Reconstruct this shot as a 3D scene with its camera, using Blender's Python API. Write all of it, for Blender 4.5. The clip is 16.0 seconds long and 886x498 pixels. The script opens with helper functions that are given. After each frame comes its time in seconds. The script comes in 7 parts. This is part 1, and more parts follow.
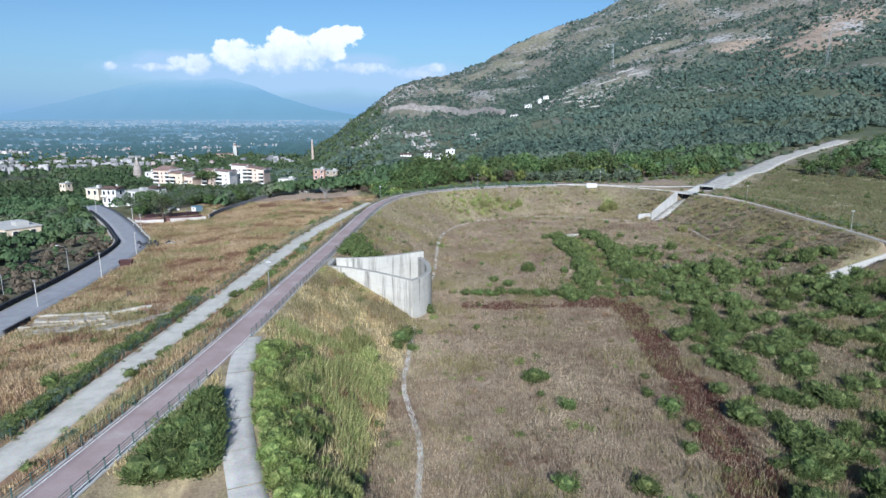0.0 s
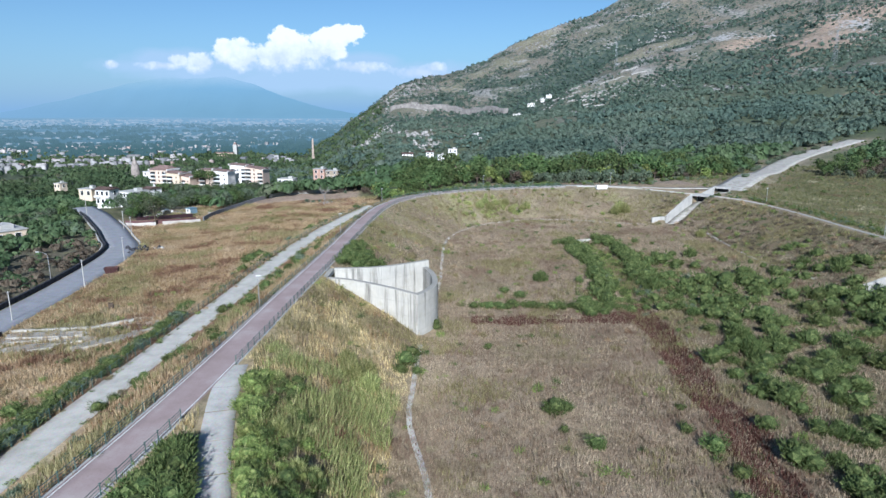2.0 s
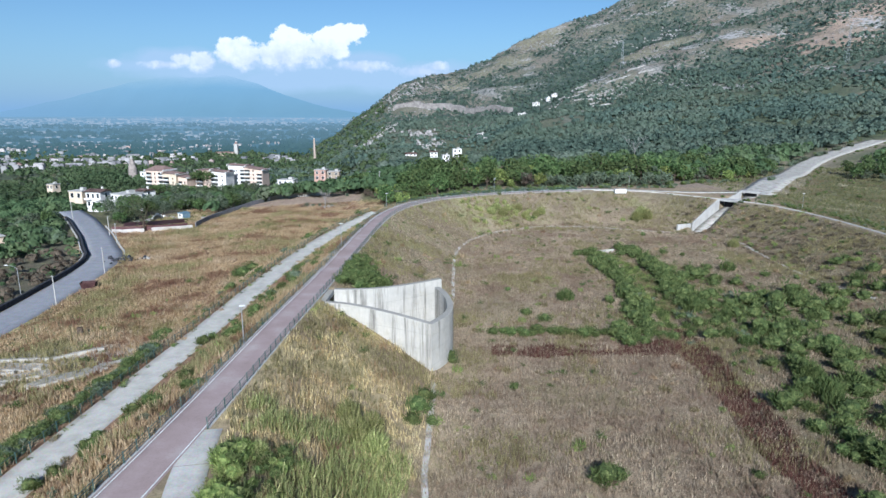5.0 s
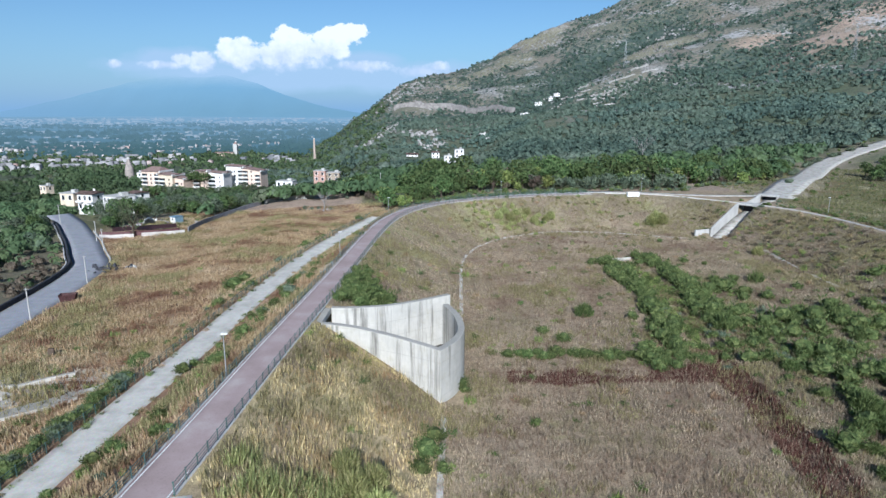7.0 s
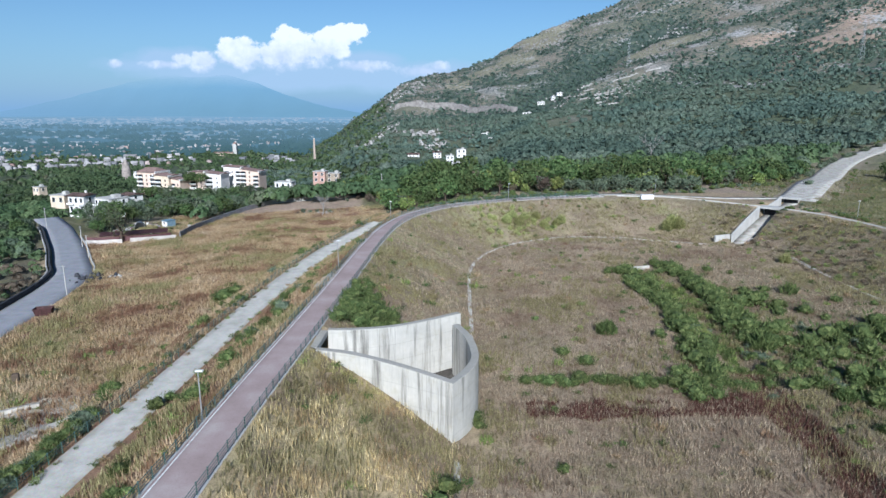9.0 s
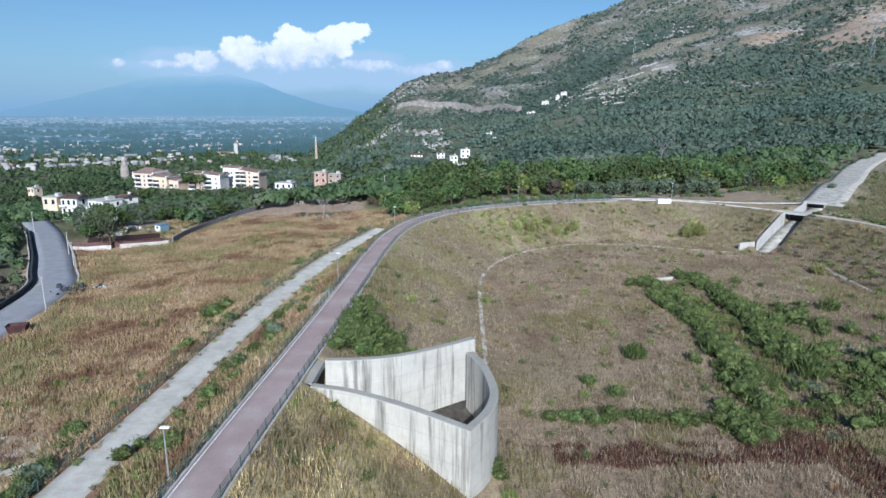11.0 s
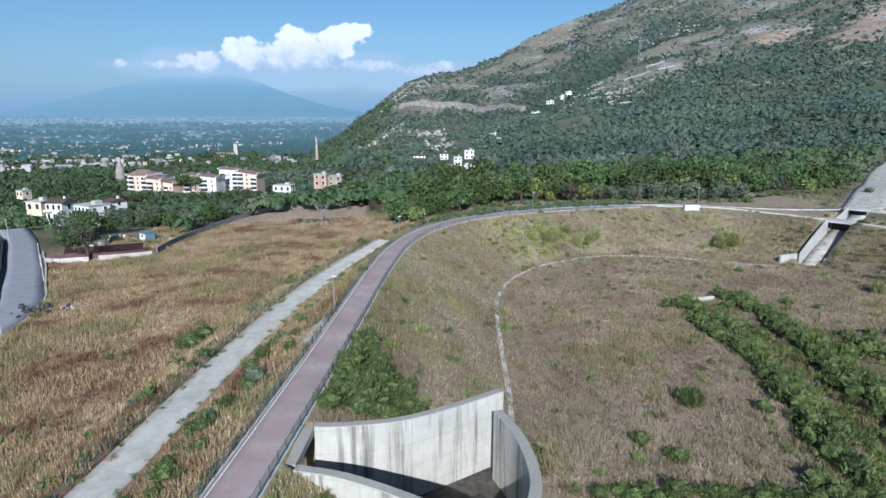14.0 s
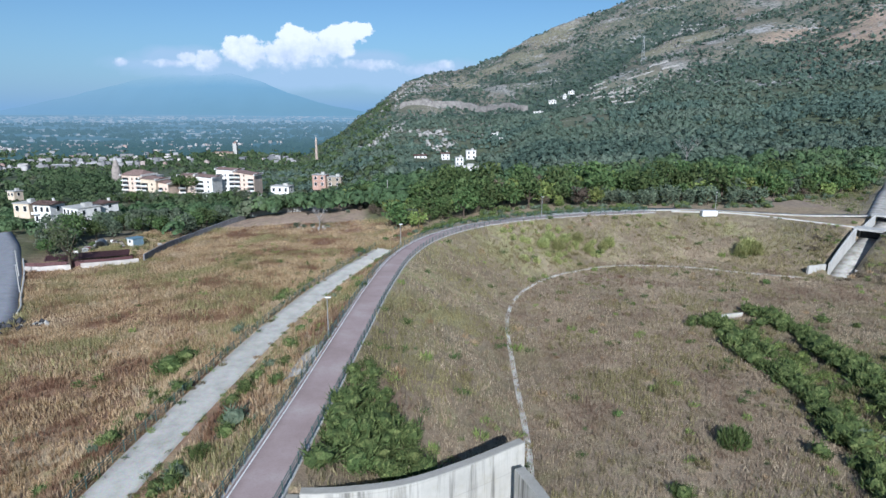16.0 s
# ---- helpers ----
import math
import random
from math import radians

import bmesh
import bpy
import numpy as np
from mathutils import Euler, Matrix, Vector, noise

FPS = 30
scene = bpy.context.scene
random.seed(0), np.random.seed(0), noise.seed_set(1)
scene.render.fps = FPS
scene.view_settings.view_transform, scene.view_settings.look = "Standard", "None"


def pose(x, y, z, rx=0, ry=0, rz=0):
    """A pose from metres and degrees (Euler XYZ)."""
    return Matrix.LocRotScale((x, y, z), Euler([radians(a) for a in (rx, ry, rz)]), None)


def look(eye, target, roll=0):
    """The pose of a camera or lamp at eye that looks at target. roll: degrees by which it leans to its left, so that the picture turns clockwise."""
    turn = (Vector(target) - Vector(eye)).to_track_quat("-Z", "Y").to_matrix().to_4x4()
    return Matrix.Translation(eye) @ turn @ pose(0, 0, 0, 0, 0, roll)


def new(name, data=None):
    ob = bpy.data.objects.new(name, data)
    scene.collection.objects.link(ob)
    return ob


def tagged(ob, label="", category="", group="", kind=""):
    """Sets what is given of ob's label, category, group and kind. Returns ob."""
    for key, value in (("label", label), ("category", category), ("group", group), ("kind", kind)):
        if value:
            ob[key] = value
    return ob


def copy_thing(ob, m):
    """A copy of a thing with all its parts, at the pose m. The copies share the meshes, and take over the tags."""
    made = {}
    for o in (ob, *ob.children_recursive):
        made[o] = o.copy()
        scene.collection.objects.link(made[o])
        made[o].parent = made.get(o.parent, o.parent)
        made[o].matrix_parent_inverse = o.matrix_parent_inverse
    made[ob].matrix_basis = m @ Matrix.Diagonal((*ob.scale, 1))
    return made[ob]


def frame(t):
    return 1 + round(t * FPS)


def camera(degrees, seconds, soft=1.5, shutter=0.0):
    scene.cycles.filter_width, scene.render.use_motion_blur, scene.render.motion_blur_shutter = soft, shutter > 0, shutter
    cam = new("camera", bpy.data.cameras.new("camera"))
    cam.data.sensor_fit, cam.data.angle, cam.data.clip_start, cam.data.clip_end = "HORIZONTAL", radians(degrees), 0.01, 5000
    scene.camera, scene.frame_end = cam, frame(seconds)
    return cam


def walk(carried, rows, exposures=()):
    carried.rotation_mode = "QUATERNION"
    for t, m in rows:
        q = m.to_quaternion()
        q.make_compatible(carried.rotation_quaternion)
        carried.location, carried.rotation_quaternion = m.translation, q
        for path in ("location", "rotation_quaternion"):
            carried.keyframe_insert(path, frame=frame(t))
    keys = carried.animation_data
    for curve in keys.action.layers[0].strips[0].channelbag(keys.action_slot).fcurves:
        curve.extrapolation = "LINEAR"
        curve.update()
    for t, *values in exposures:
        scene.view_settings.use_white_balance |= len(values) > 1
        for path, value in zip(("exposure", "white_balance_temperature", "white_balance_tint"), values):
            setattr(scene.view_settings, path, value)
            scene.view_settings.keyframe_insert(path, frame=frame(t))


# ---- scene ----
cam = camera(71.81, 16.0, 1.5)
# seconds, x, y, z, yaw, pitch, roll
ROWS = [
    (0.0, 0.0, 0.0, 38.6, -0.001, -12.587, -0.059),
    (0.5, -0.32, 2.54, 38.52, 0.028, -12.614, -0.036),
    (1.0, -0.59, 5.08, 38.43, 0.048, -12.641, -0.02),
    (1.5, -0.89, 7.65, 38.42, 0.066, -12.663, -0.012),
    (2.0, -1.21, 10.27, 38.41, 0.093, -12.684, -0.006),
    (2.5, -1.58, 12.88, 38.39, 0.132, -12.707, -0.001),
    (3.0, -1.97, 15.45, 38.35, 0.17, -12.726, 0.005),
    (3.5, -2.34, 18.04, 38.35, 0.199, -12.739, 0.012),
    (4.0, -2.77, 20.67, 38.34, 0.229, -12.742, 0.022),
    (6.5, -4.59, 33.8, 38.05, 0.327, -12.764, 0.054),
    (7.0, -4.97, 36.49, 38.01, 0.327, -12.752, 0.046),
    (7.5, -5.28, 39.2, 37.89, 0.317, -12.746, 0.025),
    (8.0, -5.61, 41.84, 37.8, 0.322, -12.752, 0.006),
    (8.5, -5.99, 44.44, 37.71, 0.349, -12.768, -0.0),
    (9.0, -6.37, 47.09, 37.66, 0.385, -12.782, 0.005),
    (11.5, -8.17, 60.28, 37.65, 0.635, -12.836, 0.072),
    (12.0, -8.56, 62.96, 37.63, 0.676, -12.836, 0.071),
    (12.5, -8.91, 65.68, 37.57, 0.699, -12.832, 0.054),
    (13.0, -9.25, 68.44, 37.45, 0.714, -12.825, 0.032),
    (13.5, -9.61, 71.19, 37.31, 0.726, -12.815, 0.012),
    (14.0, -9.92, 73.91, 37.16, 0.728, -12.804, 0.007),
    (14.5, -10.19, 76.62, 37.05, 0.722, -12.798, 0.018),
    (15.0, -10.46, 79.24, 37.09, 0.719, -12.806, 0.049),
    (15.5, -10.73, 81.69, 37.16, 0.727, -12.831, 0.094),
    (16.0, -11.03, 84.0, 37.24, 0.745, -12.861, 0.144),
]
walk(cam, [(t, pose(x, y, z, 90 + p, 0, yaw) @ pose(0, 0, 0, 0, 0, r)) for t, x, y, z, yaw, p, r in ROWS], [(0.0, 0.57, 5500, 9), (16.0, 0.43, 5500, 9)])

# ---- world ----
SUN_TO = Vector((0.02, -1.0, 0.54)).normalized()
world = bpy.data.worlds.new("world")
scene.world = world
world.use_nodes = True


def node(tree, kind, at=None, **inputs):
    n = tree.nodes.new(kind)
    for key, value in inputs.items():
        sock = n.inputs[int(key[1:])] if key[0] == "i" and key[1:].isdigit() else n.inputs[key]
        if hasattr(value, "is_output"):
            tree.links.new(value, sock)
        else:
            sock.default_value = value
    return n


def math_node(tree, op, a, b=0.0, clamp=False):
    n = tree.nodes.new("ShaderNodeMath")
    n.operation, n.use_clamp = op, clamp
    for i, v in enumerate((a, b)):
        if hasattr(v, "is_output"):
            tree.links.new(v, n.inputs[i])
        else:
            n.inputs[i].default_value = v
    return n.outputs[0]


def mix_col(tree, fac, a, b, blend="MIX"):
    n = tree.nodes.new("ShaderNodeMix")
    n.data_type, n.blend_type = "RGBA", blend
    for i, v in ((0, fac), (6, a), (7, b)):
        if hasattr(v, "is_output"):
            tree.links.new(v, n.inputs[i])
        else:
            n.inputs[i].default_value = v if i == 0 else (*v[:3], 1)
    return n.outputs[2]


def ramp(tree, fac, stops):
    n = tree.nodes.new("ShaderNodeValToRGB")
    tree.links.new(fac, n.inputs[0])
    while len(n.color_ramp.elements) < len(stops):
        n.color_ramp.elements.new(0.5)
    for e, (p, c) in zip(n.color_ramp.elements, stops):
        e.position = p
        e.color = (*c, 1) if len(c) == 3 else c
    return n.outputs[0]


def build_world():
    t = world.node_tree
    t.nodes.clear()
    sky = t.nodes.new("ShaderNodeTexSky")
    sky.sky_type, sky.sun_disc = "NISHITA", False
    sky.sun_elevation = math.asin(SUN_TO.z)
    sky.sun_rotation = math.atan2(SUN_TO.x, SUN_TO.y)
    sky.air_density, sky.dust_density, sky.ozone_density, sky.altitude = 1.0, 0.35, 3.0, 100
    co = t.nodes.new("ShaderNodeTexCoord")
    sep = node(t, "ShaderNodeSeparateXYZ", i0=co.outputs["Generated"])
    y = math_node(t, "MAXIMUM", sep.outputs[1], 0.05)
    az, el = math_node(t, "DIVIDE", sep.outputs[0], y), math_node(t, "DIVIDE", sep.outputs[2], y)
    pos = node(t, "ShaderNodeCombineXYZ", i0=az, i1=el, i2=0.0)
    wob = node(t, "ShaderNodeTexNoise", Vector=pos.outputs[0], Scale=26.0, Detail=7.0, Roughness=0.62)
    puff = math_node(t, "SUBTRACT", wob.outputs[0], 0.5)
    soft = node(t, "ShaderNodeTexNoise", Vector=pos.outputs[0], Scale=9.0, Detail=5.0, Roughness=0.55)
    best = None
    # cumulus over the volcano: centre and half-size of each billow in azimuth and elevation
    for cx, cy, rx, ry in ((-0.522, 0.071, 0.017, 0.008), (-0.444, 0.070, 0.036, 0.008), (-0.417, 0.078, 0.020, 0.012), (-0.381, 0.076, 0.028, 0.018), (-0.326, 0.096, 0.038, 0.018), (-0.323, 0.080, 0.055, 0.020), (-0.244, 0.106, 0.034, 0.025), (-0.252, 0.084, 0.07, 0.024), (-0.176, 0.110, 0.050, 0.017), (-0.140, 0.119, 0.022, 0.012), (-0.199, 0.093, 0.055, 0.020), (-0.138, 0.068, 0.045, 0.010), (-0.036, 0.059, 0.040, 0.013), (-0.014, 0.067, 0.020, 0.010)):
        dx = math_node(t, "DIVIDE", math_node(t, "SUBTRACT", az, cx), rx)
        dy = math_node(t, "DIVIDE", math_node(t, "SUBTRACT", el, cy), ry)
        d = math_node(t, "SUBTRACT", 1.0, math_node(t, "SQRT", math_node(t, "ADD", math_node(t, "MULTIPLY", dx, dx), math_node(t, "MULTIPLY", dy, dy))))
        best = d if best is None else math_node(t, "MAXIMUM", best, d)
    dense = math_node(t, "ADD", best, math_node(t, "MULTIPLY", puff, 2.3))
    dense = math_node(t, "MULTIPLY", math_node(t, "SUBTRACT", dense, 0.02), math_node(t, "ADD", 1.6, math_node(t, "MULTIPLY", math_node(t, "SUBTRACT", el, 0.070, True), 110.0)), True)
    veil = None
    # thin veils at the foot of the cumulus
    for cx, cy, rx, ry in ((-0.25, 0.066, 0.22, 0.022), (-0.42, 0.070, 0.14, 0.018), (-0.02, 0.058, 0.10, 0.022), (-0.10, 0.052, 0.16, 0.026), (-0.36, 0.058, 0.16, 0.016), (-0.14, 0.075, 0.09, 0.016), (-0.43, 0.078, 0.09, 0.020), (-0.22, 0.050, 0.26, 0.024)):
        dx = math_node(t, "DIVIDE", math_node(t, "SUBTRACT", az, cx), rx)
        dy = math_node(t, "DIVIDE", math_node(t, "SUBTRACT", el, cy), ry)
        d = math_node(t, "SUBTRACT", 1.0, math_node(t, "SQRT", math_node(t, "ADD", math_node(t, "MULTIPLY", dx, dx), math_node(t, "MULTIPLY", dy, dy))))
        veil = d if veil is None else math_node(t, "MAXIMUM", veil, d)
    veil = math_node(t, "ADD", veil, math_node(t, "MULTIPLY", math_node(t, "SUBTRACT", soft.outputs[0], 0.5), 1.6))
    veil = math_node(t, "MULTIPLY", math_node(t, "MULTIPLY", veil, 1.7, True), 0.9)
    haze = math_node(t, "POWER", math_node(t, "SUBTRACT", 1.0, math_node(t, "DIVIDE", math_node(t, "MAXIMUM", sep.outputs[2], 0.0), 0.22), True), 2.2)
    col = mix_col(t, math_node(t, "MULTIPLY", haze, 0.92), mix_col(t, 1.0, sky.outputs[0], (0.88, 1.0, 1.06), "MULTIPLY"), (3.05, 5.2, 7.75))
    col = mix_col(t, veil, col, (5.5, 7.3, 9.2))
    shade = math_node(t, "ADD", math_node(t, "MULTIPLY", math_node(t, "SUBTRACT", el, 0.06), 9.0), math_node(t, "MULTIPLY", puff, 1.2))
    cloud = ramp(t, shade, ((0.0, (7.6, 8.6, 10.2)), (0.45, (12.4, 12.4, 12.4))))
    col = mix_col(t, dense, col, cloud)
    bg = node(t, "ShaderNodeBackground", i0=col, i1=0.059)
    out = t.nodes.new("ShaderNodeOutputWorld")
    t.links.new(bg.outputs[0], out.inputs[0])


build_world()
sun = new("sun", bpy.data.lights.new("sun", "SUN"))
sun.data.energy, sun.data.angle, sun.data.color = 5.0, radians(0.6), (1.0, 0.945, 0.88)
sun.matrix_world = look(SUN_TO * 100, (0, 0, 0))


# ---- helpers of this scene ----
def noise2(x, y, seed=0):
    """Smooth value noise, 0 to 1, on arrays."""
    xi, yi = np.floor(x).astype(np.int64), np.floor(y).astype(np.int64)
    fx, fy = x - xi, y - yi
    fx, fy = fx * fx * (3 - 2 * fx), fy * fy * (3 - 2 * fy)

    def h(a, b):
        n = (a * 374761393 + b * 668265263 + seed * 974711) & 0x7FFFFFFF
        n = ((n ^ (n >> 13)) * 1274126177) & 0x7FFFFFFF
        return ((n ^ (n >> 16)) & 0xFFFF) / 65535.0
    return (h(xi, yi) * (1 - fx) + h(xi + 1, yi) * fx) * (1 - fy) + (h(xi, yi + 1) * (1 - fx) + h(xi + 1, yi + 1) * fx) * fy


def fbm(x, y, octaves=4, seed=0):
    s, a, n = 0.0, 0.5, 0.0
    for k in range(octaves):
        s = s + a * noise2(x * 2 ** k, y * 2 ** k, seed + k)
        n += a
        a *= 0.5
    return s / n


def step(a, b, v):
    u = np.clip((v - a) / (b - a), 0, 1)
    return u * u * (3 - 2 * u)


def smooth_line(pts, every):
    """A rounded polyline through pts (Catmull-Rom), sampled about every so many metres."""
    p = np.array(pts, float)
    p = np.vstack([2 * p[0] - p[1], p, 2 * p[-1] - p[-2]])
    out = []
    for i in range(1, len(p) - 2):
        n = max(2, int(np.linalg.norm(p[i + 1] - p[i]) / every))
        for k in range(n):
            t = k / n
            out.append(0.5 * (2 * p[i] + (p[i + 1] - p[i - 1]) * t + (2 * p[i - 1] - 5 * p[i] + 4 * p[i + 1] - p[i + 2]) * t * t + (3 * p[i] - p[i - 1] - 3 * p[i + 1] + p[i + 2]) * t ** 3))
    out.append(p[-2])
    return np.array(out)


def near_line(line, x, y):
    """Distance to a polyline (right of its way: plus) and the third value of its points there."""
    best, side, val = np.full(x.shape, 1e9), np.zeros(x.shape), np.zeros(x.shape)
    for a, b in zip(line[:-1], line[1:]):
        dx, dy = b[0] - a[0], b[1] - a[1]
        u = np.clip(((x - a[0]) * dx + (y - a[1]) * dy) / (dx * dx + dy * dy), 0, 1)
        ex, ey = x - a[0] - u * dx, y - a[1] - u * dy
        d = np.hypot(ex, ey)
        m = d < best
        best = np.where(m, d, best)
        side = np.where(m, np.sign(dy * ex - dx * ey), side)
        if len(a) > 2:
            val = np.where(m, a[2] + u * (b[2] - a[2]), val)
    return best * side, val


# ---- plan: lines of the place (x, y, height) ----
PATH = smooth_line([(-37, -60, 9), (-35.5, 0, 9), (-33, 25, 9), (-30.9, 45, 9), (-28.9, 65, 9), (-27.6, 85, 9), (-26.7, 105, 9), (-25.6, 124, 9), (-24.6, 142, 9), (-23.9, 157, 9), (-22.6, 182, 9),
                    (-20.3, 202, 9), (-14.4, 221, 8.9), (-1.5, 239, 8.6), (21, 254, 8.2), (48, 263, 8)], 3.0)
CREST = np.vstack([PATH, smooth_line([(48, 263, 8), (70, 260, 8), (84, 250, 7.8), (96, 236.5, 7.8), (102.5, 224, 8), (106.3, 202, 8), (106.5, 170, 8), (106, 143, 8), (102, 110, 7), (92, 60, 6), (80, 0, 5), (70, -60, 5)], 5.0)[1:]])
GRAVEL = smooth_line([(-47, -60, 4.7), (-45, 20, 4.7), (-43.4, 55, 4.7), (-42.6, 80, 4.7), (-41.6, 100, 4.7), (-40.6, 120, 4.7), (-39.9, 140, 4.7), (-38.8, 158, 4.7), (-36.6, 178, 4.9), (-32.4, 198, 5.6), (-28.6, 208, 6.4), (-25.4, 214, 7.4)], 4.0)
ROAD = smooth_line([(-83, 60, -2.6), (-86.5, 100, -2.6), (-89.3, 122, -2.6), (-91.6, 150, -2.6), (-96, 180, -2.6), (-101, 196, -2.6), (-108, 207, -2.7), (-119, 224, -2.8), (-131, 241, -3), (-146, 262, -3.5), (-165, 285, -4)], 3.0)
TOE = smooth_line([(-2.6, 40, 0), (-2.6, 56, 0), (-2.9, 67, 0), (-5.6, 81, 0), (-5.6, 91, 0), (-5.2, 107, 0)], 2.0)
TOE_FAR = smooth_line([(-3.0, 135, 0), (-2.1, 148, 0), (-1.7, 168, 0), (-0.8, 189, 0), (2.9, 204.5, 0), (10, 216.5, 0), (20, 225, 0), (32, 230, 0), (48, 228, 0), (61, 222, 0), (70, 219, 0)], 2.0)
TOE_RIGHT = smooth_line([(81.8, 200, 0.8), (81.5, 192, 0.8), (80.5, 168, 0.8), (83, 144, 0.8)], 3.0)
DITCH = smooth_line([(41, 192, 0), (42.5, 175, 0), (41.2, 156, 0), (37.4, 122, 0), (36.4, 106, 0), (36.0, 88, 0), (35.2, 75, 0), (33.9, 62, 0), (32.4, 50, 0), (30, 10, 0)], 4.0)
CHUTE = smooth_line([(78.5, 221.5, -0.4), (85, 228, 2.0), (92.5, 235.2, 4.6), (100, 243, 5.6), (107, 250, 6.4), (117, 261.5, 8.2), (147, 301, 10.4), (190, 359, 10), (223, 396, 12), (260, 428, 15), (300, 458, 18), (345, 490, 22)], 5.0)
SIDE = smooth_line([(83, 131, 0.3), (87.2, 132.3, 0.5), (96, 135.4, 1.6), (105.6, 138.8, 2.8), (118, 144, 4.6), (130, 150, 6.6)], 3.0)
RAMP = smooth_line([(-26.0, 78, 9), (-24.5, 70, 9), (-21.8, 60, 9), (-19.2, 52, 8.9), (-15.4, 43, 8.7), (-10, 30, 8)], 2.0)
EYE_Z = 38.6
# wooded gullies of the mountain, and its bare patches (x, y, radius along x and y)
GULLY = [smooth_line([(560, 1090), (453, 1006), (363, 950), (271, 888), (209, 856)], 30.0), smooth_line([(433, 1364), (331, 1327), (238, 1202), (154, 1061), (120, 960)], 30.0), smooth_line([(700, 1000), (600, 900), (500, 820), (400, 760)], 30.0)]
MEADOWS = ((17, 1387, 30, 70), (80, 1430, 40, 70), (148, 1473, 45, 80), (232, 1618, 60, 80), (318, 1230, 50, 40), (364, 1208, 50, 40), (429, 1246, 60, 50))
RUSTY = ((608, 978, 75, 45), (554, 1001, 60, 40), (501, 962, 50, 30), (454, 950, 40, 25), (431, 665, 25, 18), (286, 900, 22, 25), (280, 858, 16, 10), (660, 1080, 80, 50), (520, 1080, 60, 40))
TERRACES = (225, 985, 75, 85)
# silhouette of the mountain: azimuth x/y, rise z/y above the eye, distance of the ridge, distance of its foot
RIDGE = np.array([(-0.24, -0.022, 1500, 700), (-0.166, -0.020, 1480, 620), (-0.13, -0.005, 1480, 520), (-0.075, 0.036, 1500, 400), (-0.039, 0.0446, 1520, 330), (0.028, 0.060, 1600, 280), (0.076, 0.0855, 1650, 270), (0.155, 0.1174, 1700, 265),
                  (0.241, 0.1521, 1740, 265), (0.317, 0.1846, 1740, 265), (0.442, 0.2245, 1700, 260), (0.663, 0.279, 1560, 240), (1.2, 0.36, 1350, 220), (2.5, 0.4, 1200, 200)])


def plain_z(r):
    return np.interp(r, [0, 150, 230, 300, 350, 500, 800, 1100, 2000, 3500, 4700], [-1, -1.2, -3.0, -7, -11, -23, -36, -44, -56, -38, -4])


def blobs(rows, x, y):
    out = np.zeros(x.shape)
    wob = 0.7 * (fbm(x / 35, y / 35, 4, 82) - 0.5)
    for cx, cy, rx, ry in rows:
        out = np.maximum(out, step(1.25, 0.75, np.hypot((x - cx) / rx, (y - cy) / ry) + wob))
    return out


def gully(x, y):
    return np.max([np.exp(-(near_line(g, x, y)[0] / 46) ** 2) for g in GULLY], axis=0)


def land(x, y):
    """Height of the wide land: plain on one side, mountain on the other, without the basin's earthworks."""
    r = np.maximum(np.hypot(x, np.maximum(y, 1)), 1.0)
    depth = np.maximum(y, 1.0)
    a = np.where(y > 1, x / np.maximum(y, 1.0), 3.0 * np.sign(x))
    rise, far, foot = (np.interp(a, RIDGE[:, 0], RIDGE[:, k]) for k in (1, 2, 3))
    z0 = 7.5 - 5.0 * step(0.05, -0.12, a)
    s0 = (z0 - EYE_Z) / foot
    rough = (fbm(x / 260, y / 260, 5, 3) - 0.5) * step(500, 1300, depth) * 46 + (fbm(x / 60, y / 60, 4, 9) - 0.5) * step(500, 1200, depth) * 13
    u = np.clip((depth - foot) / (far - foot), 0, 1)
    z = EYE_Z + depth * (s0 + (rise - s0) * u ** 0.85) + rough
    z = z - 14 * gully(x, y) * step(750, 950, depth)
    z = np.where(depth > far, z - (depth - far) * 0.45, z)
    # hollow of the wood where the white houses stand
    z = z - 15 * step(340, 500, depth) * step(880, 680, depth) * step(0.10, 0.04, a)
    z = np.where(depth < foot, z0, z)
    # the dry field runs on level to its far edge
    p = plain_z(r) + 6.0 * np.exp(-((x + 66) / 34) ** 4) * step(400, 355, y) * step(262, 310, y)
    w = step(-0.25, -0.13, a + 0.05 * (fbm(x / 90, y / 90, 3, 5) - 0.5)) * step(-40, 30, x + 0.25 * (y - 190))
    return np.maximum(p, p + (z - p) * w)


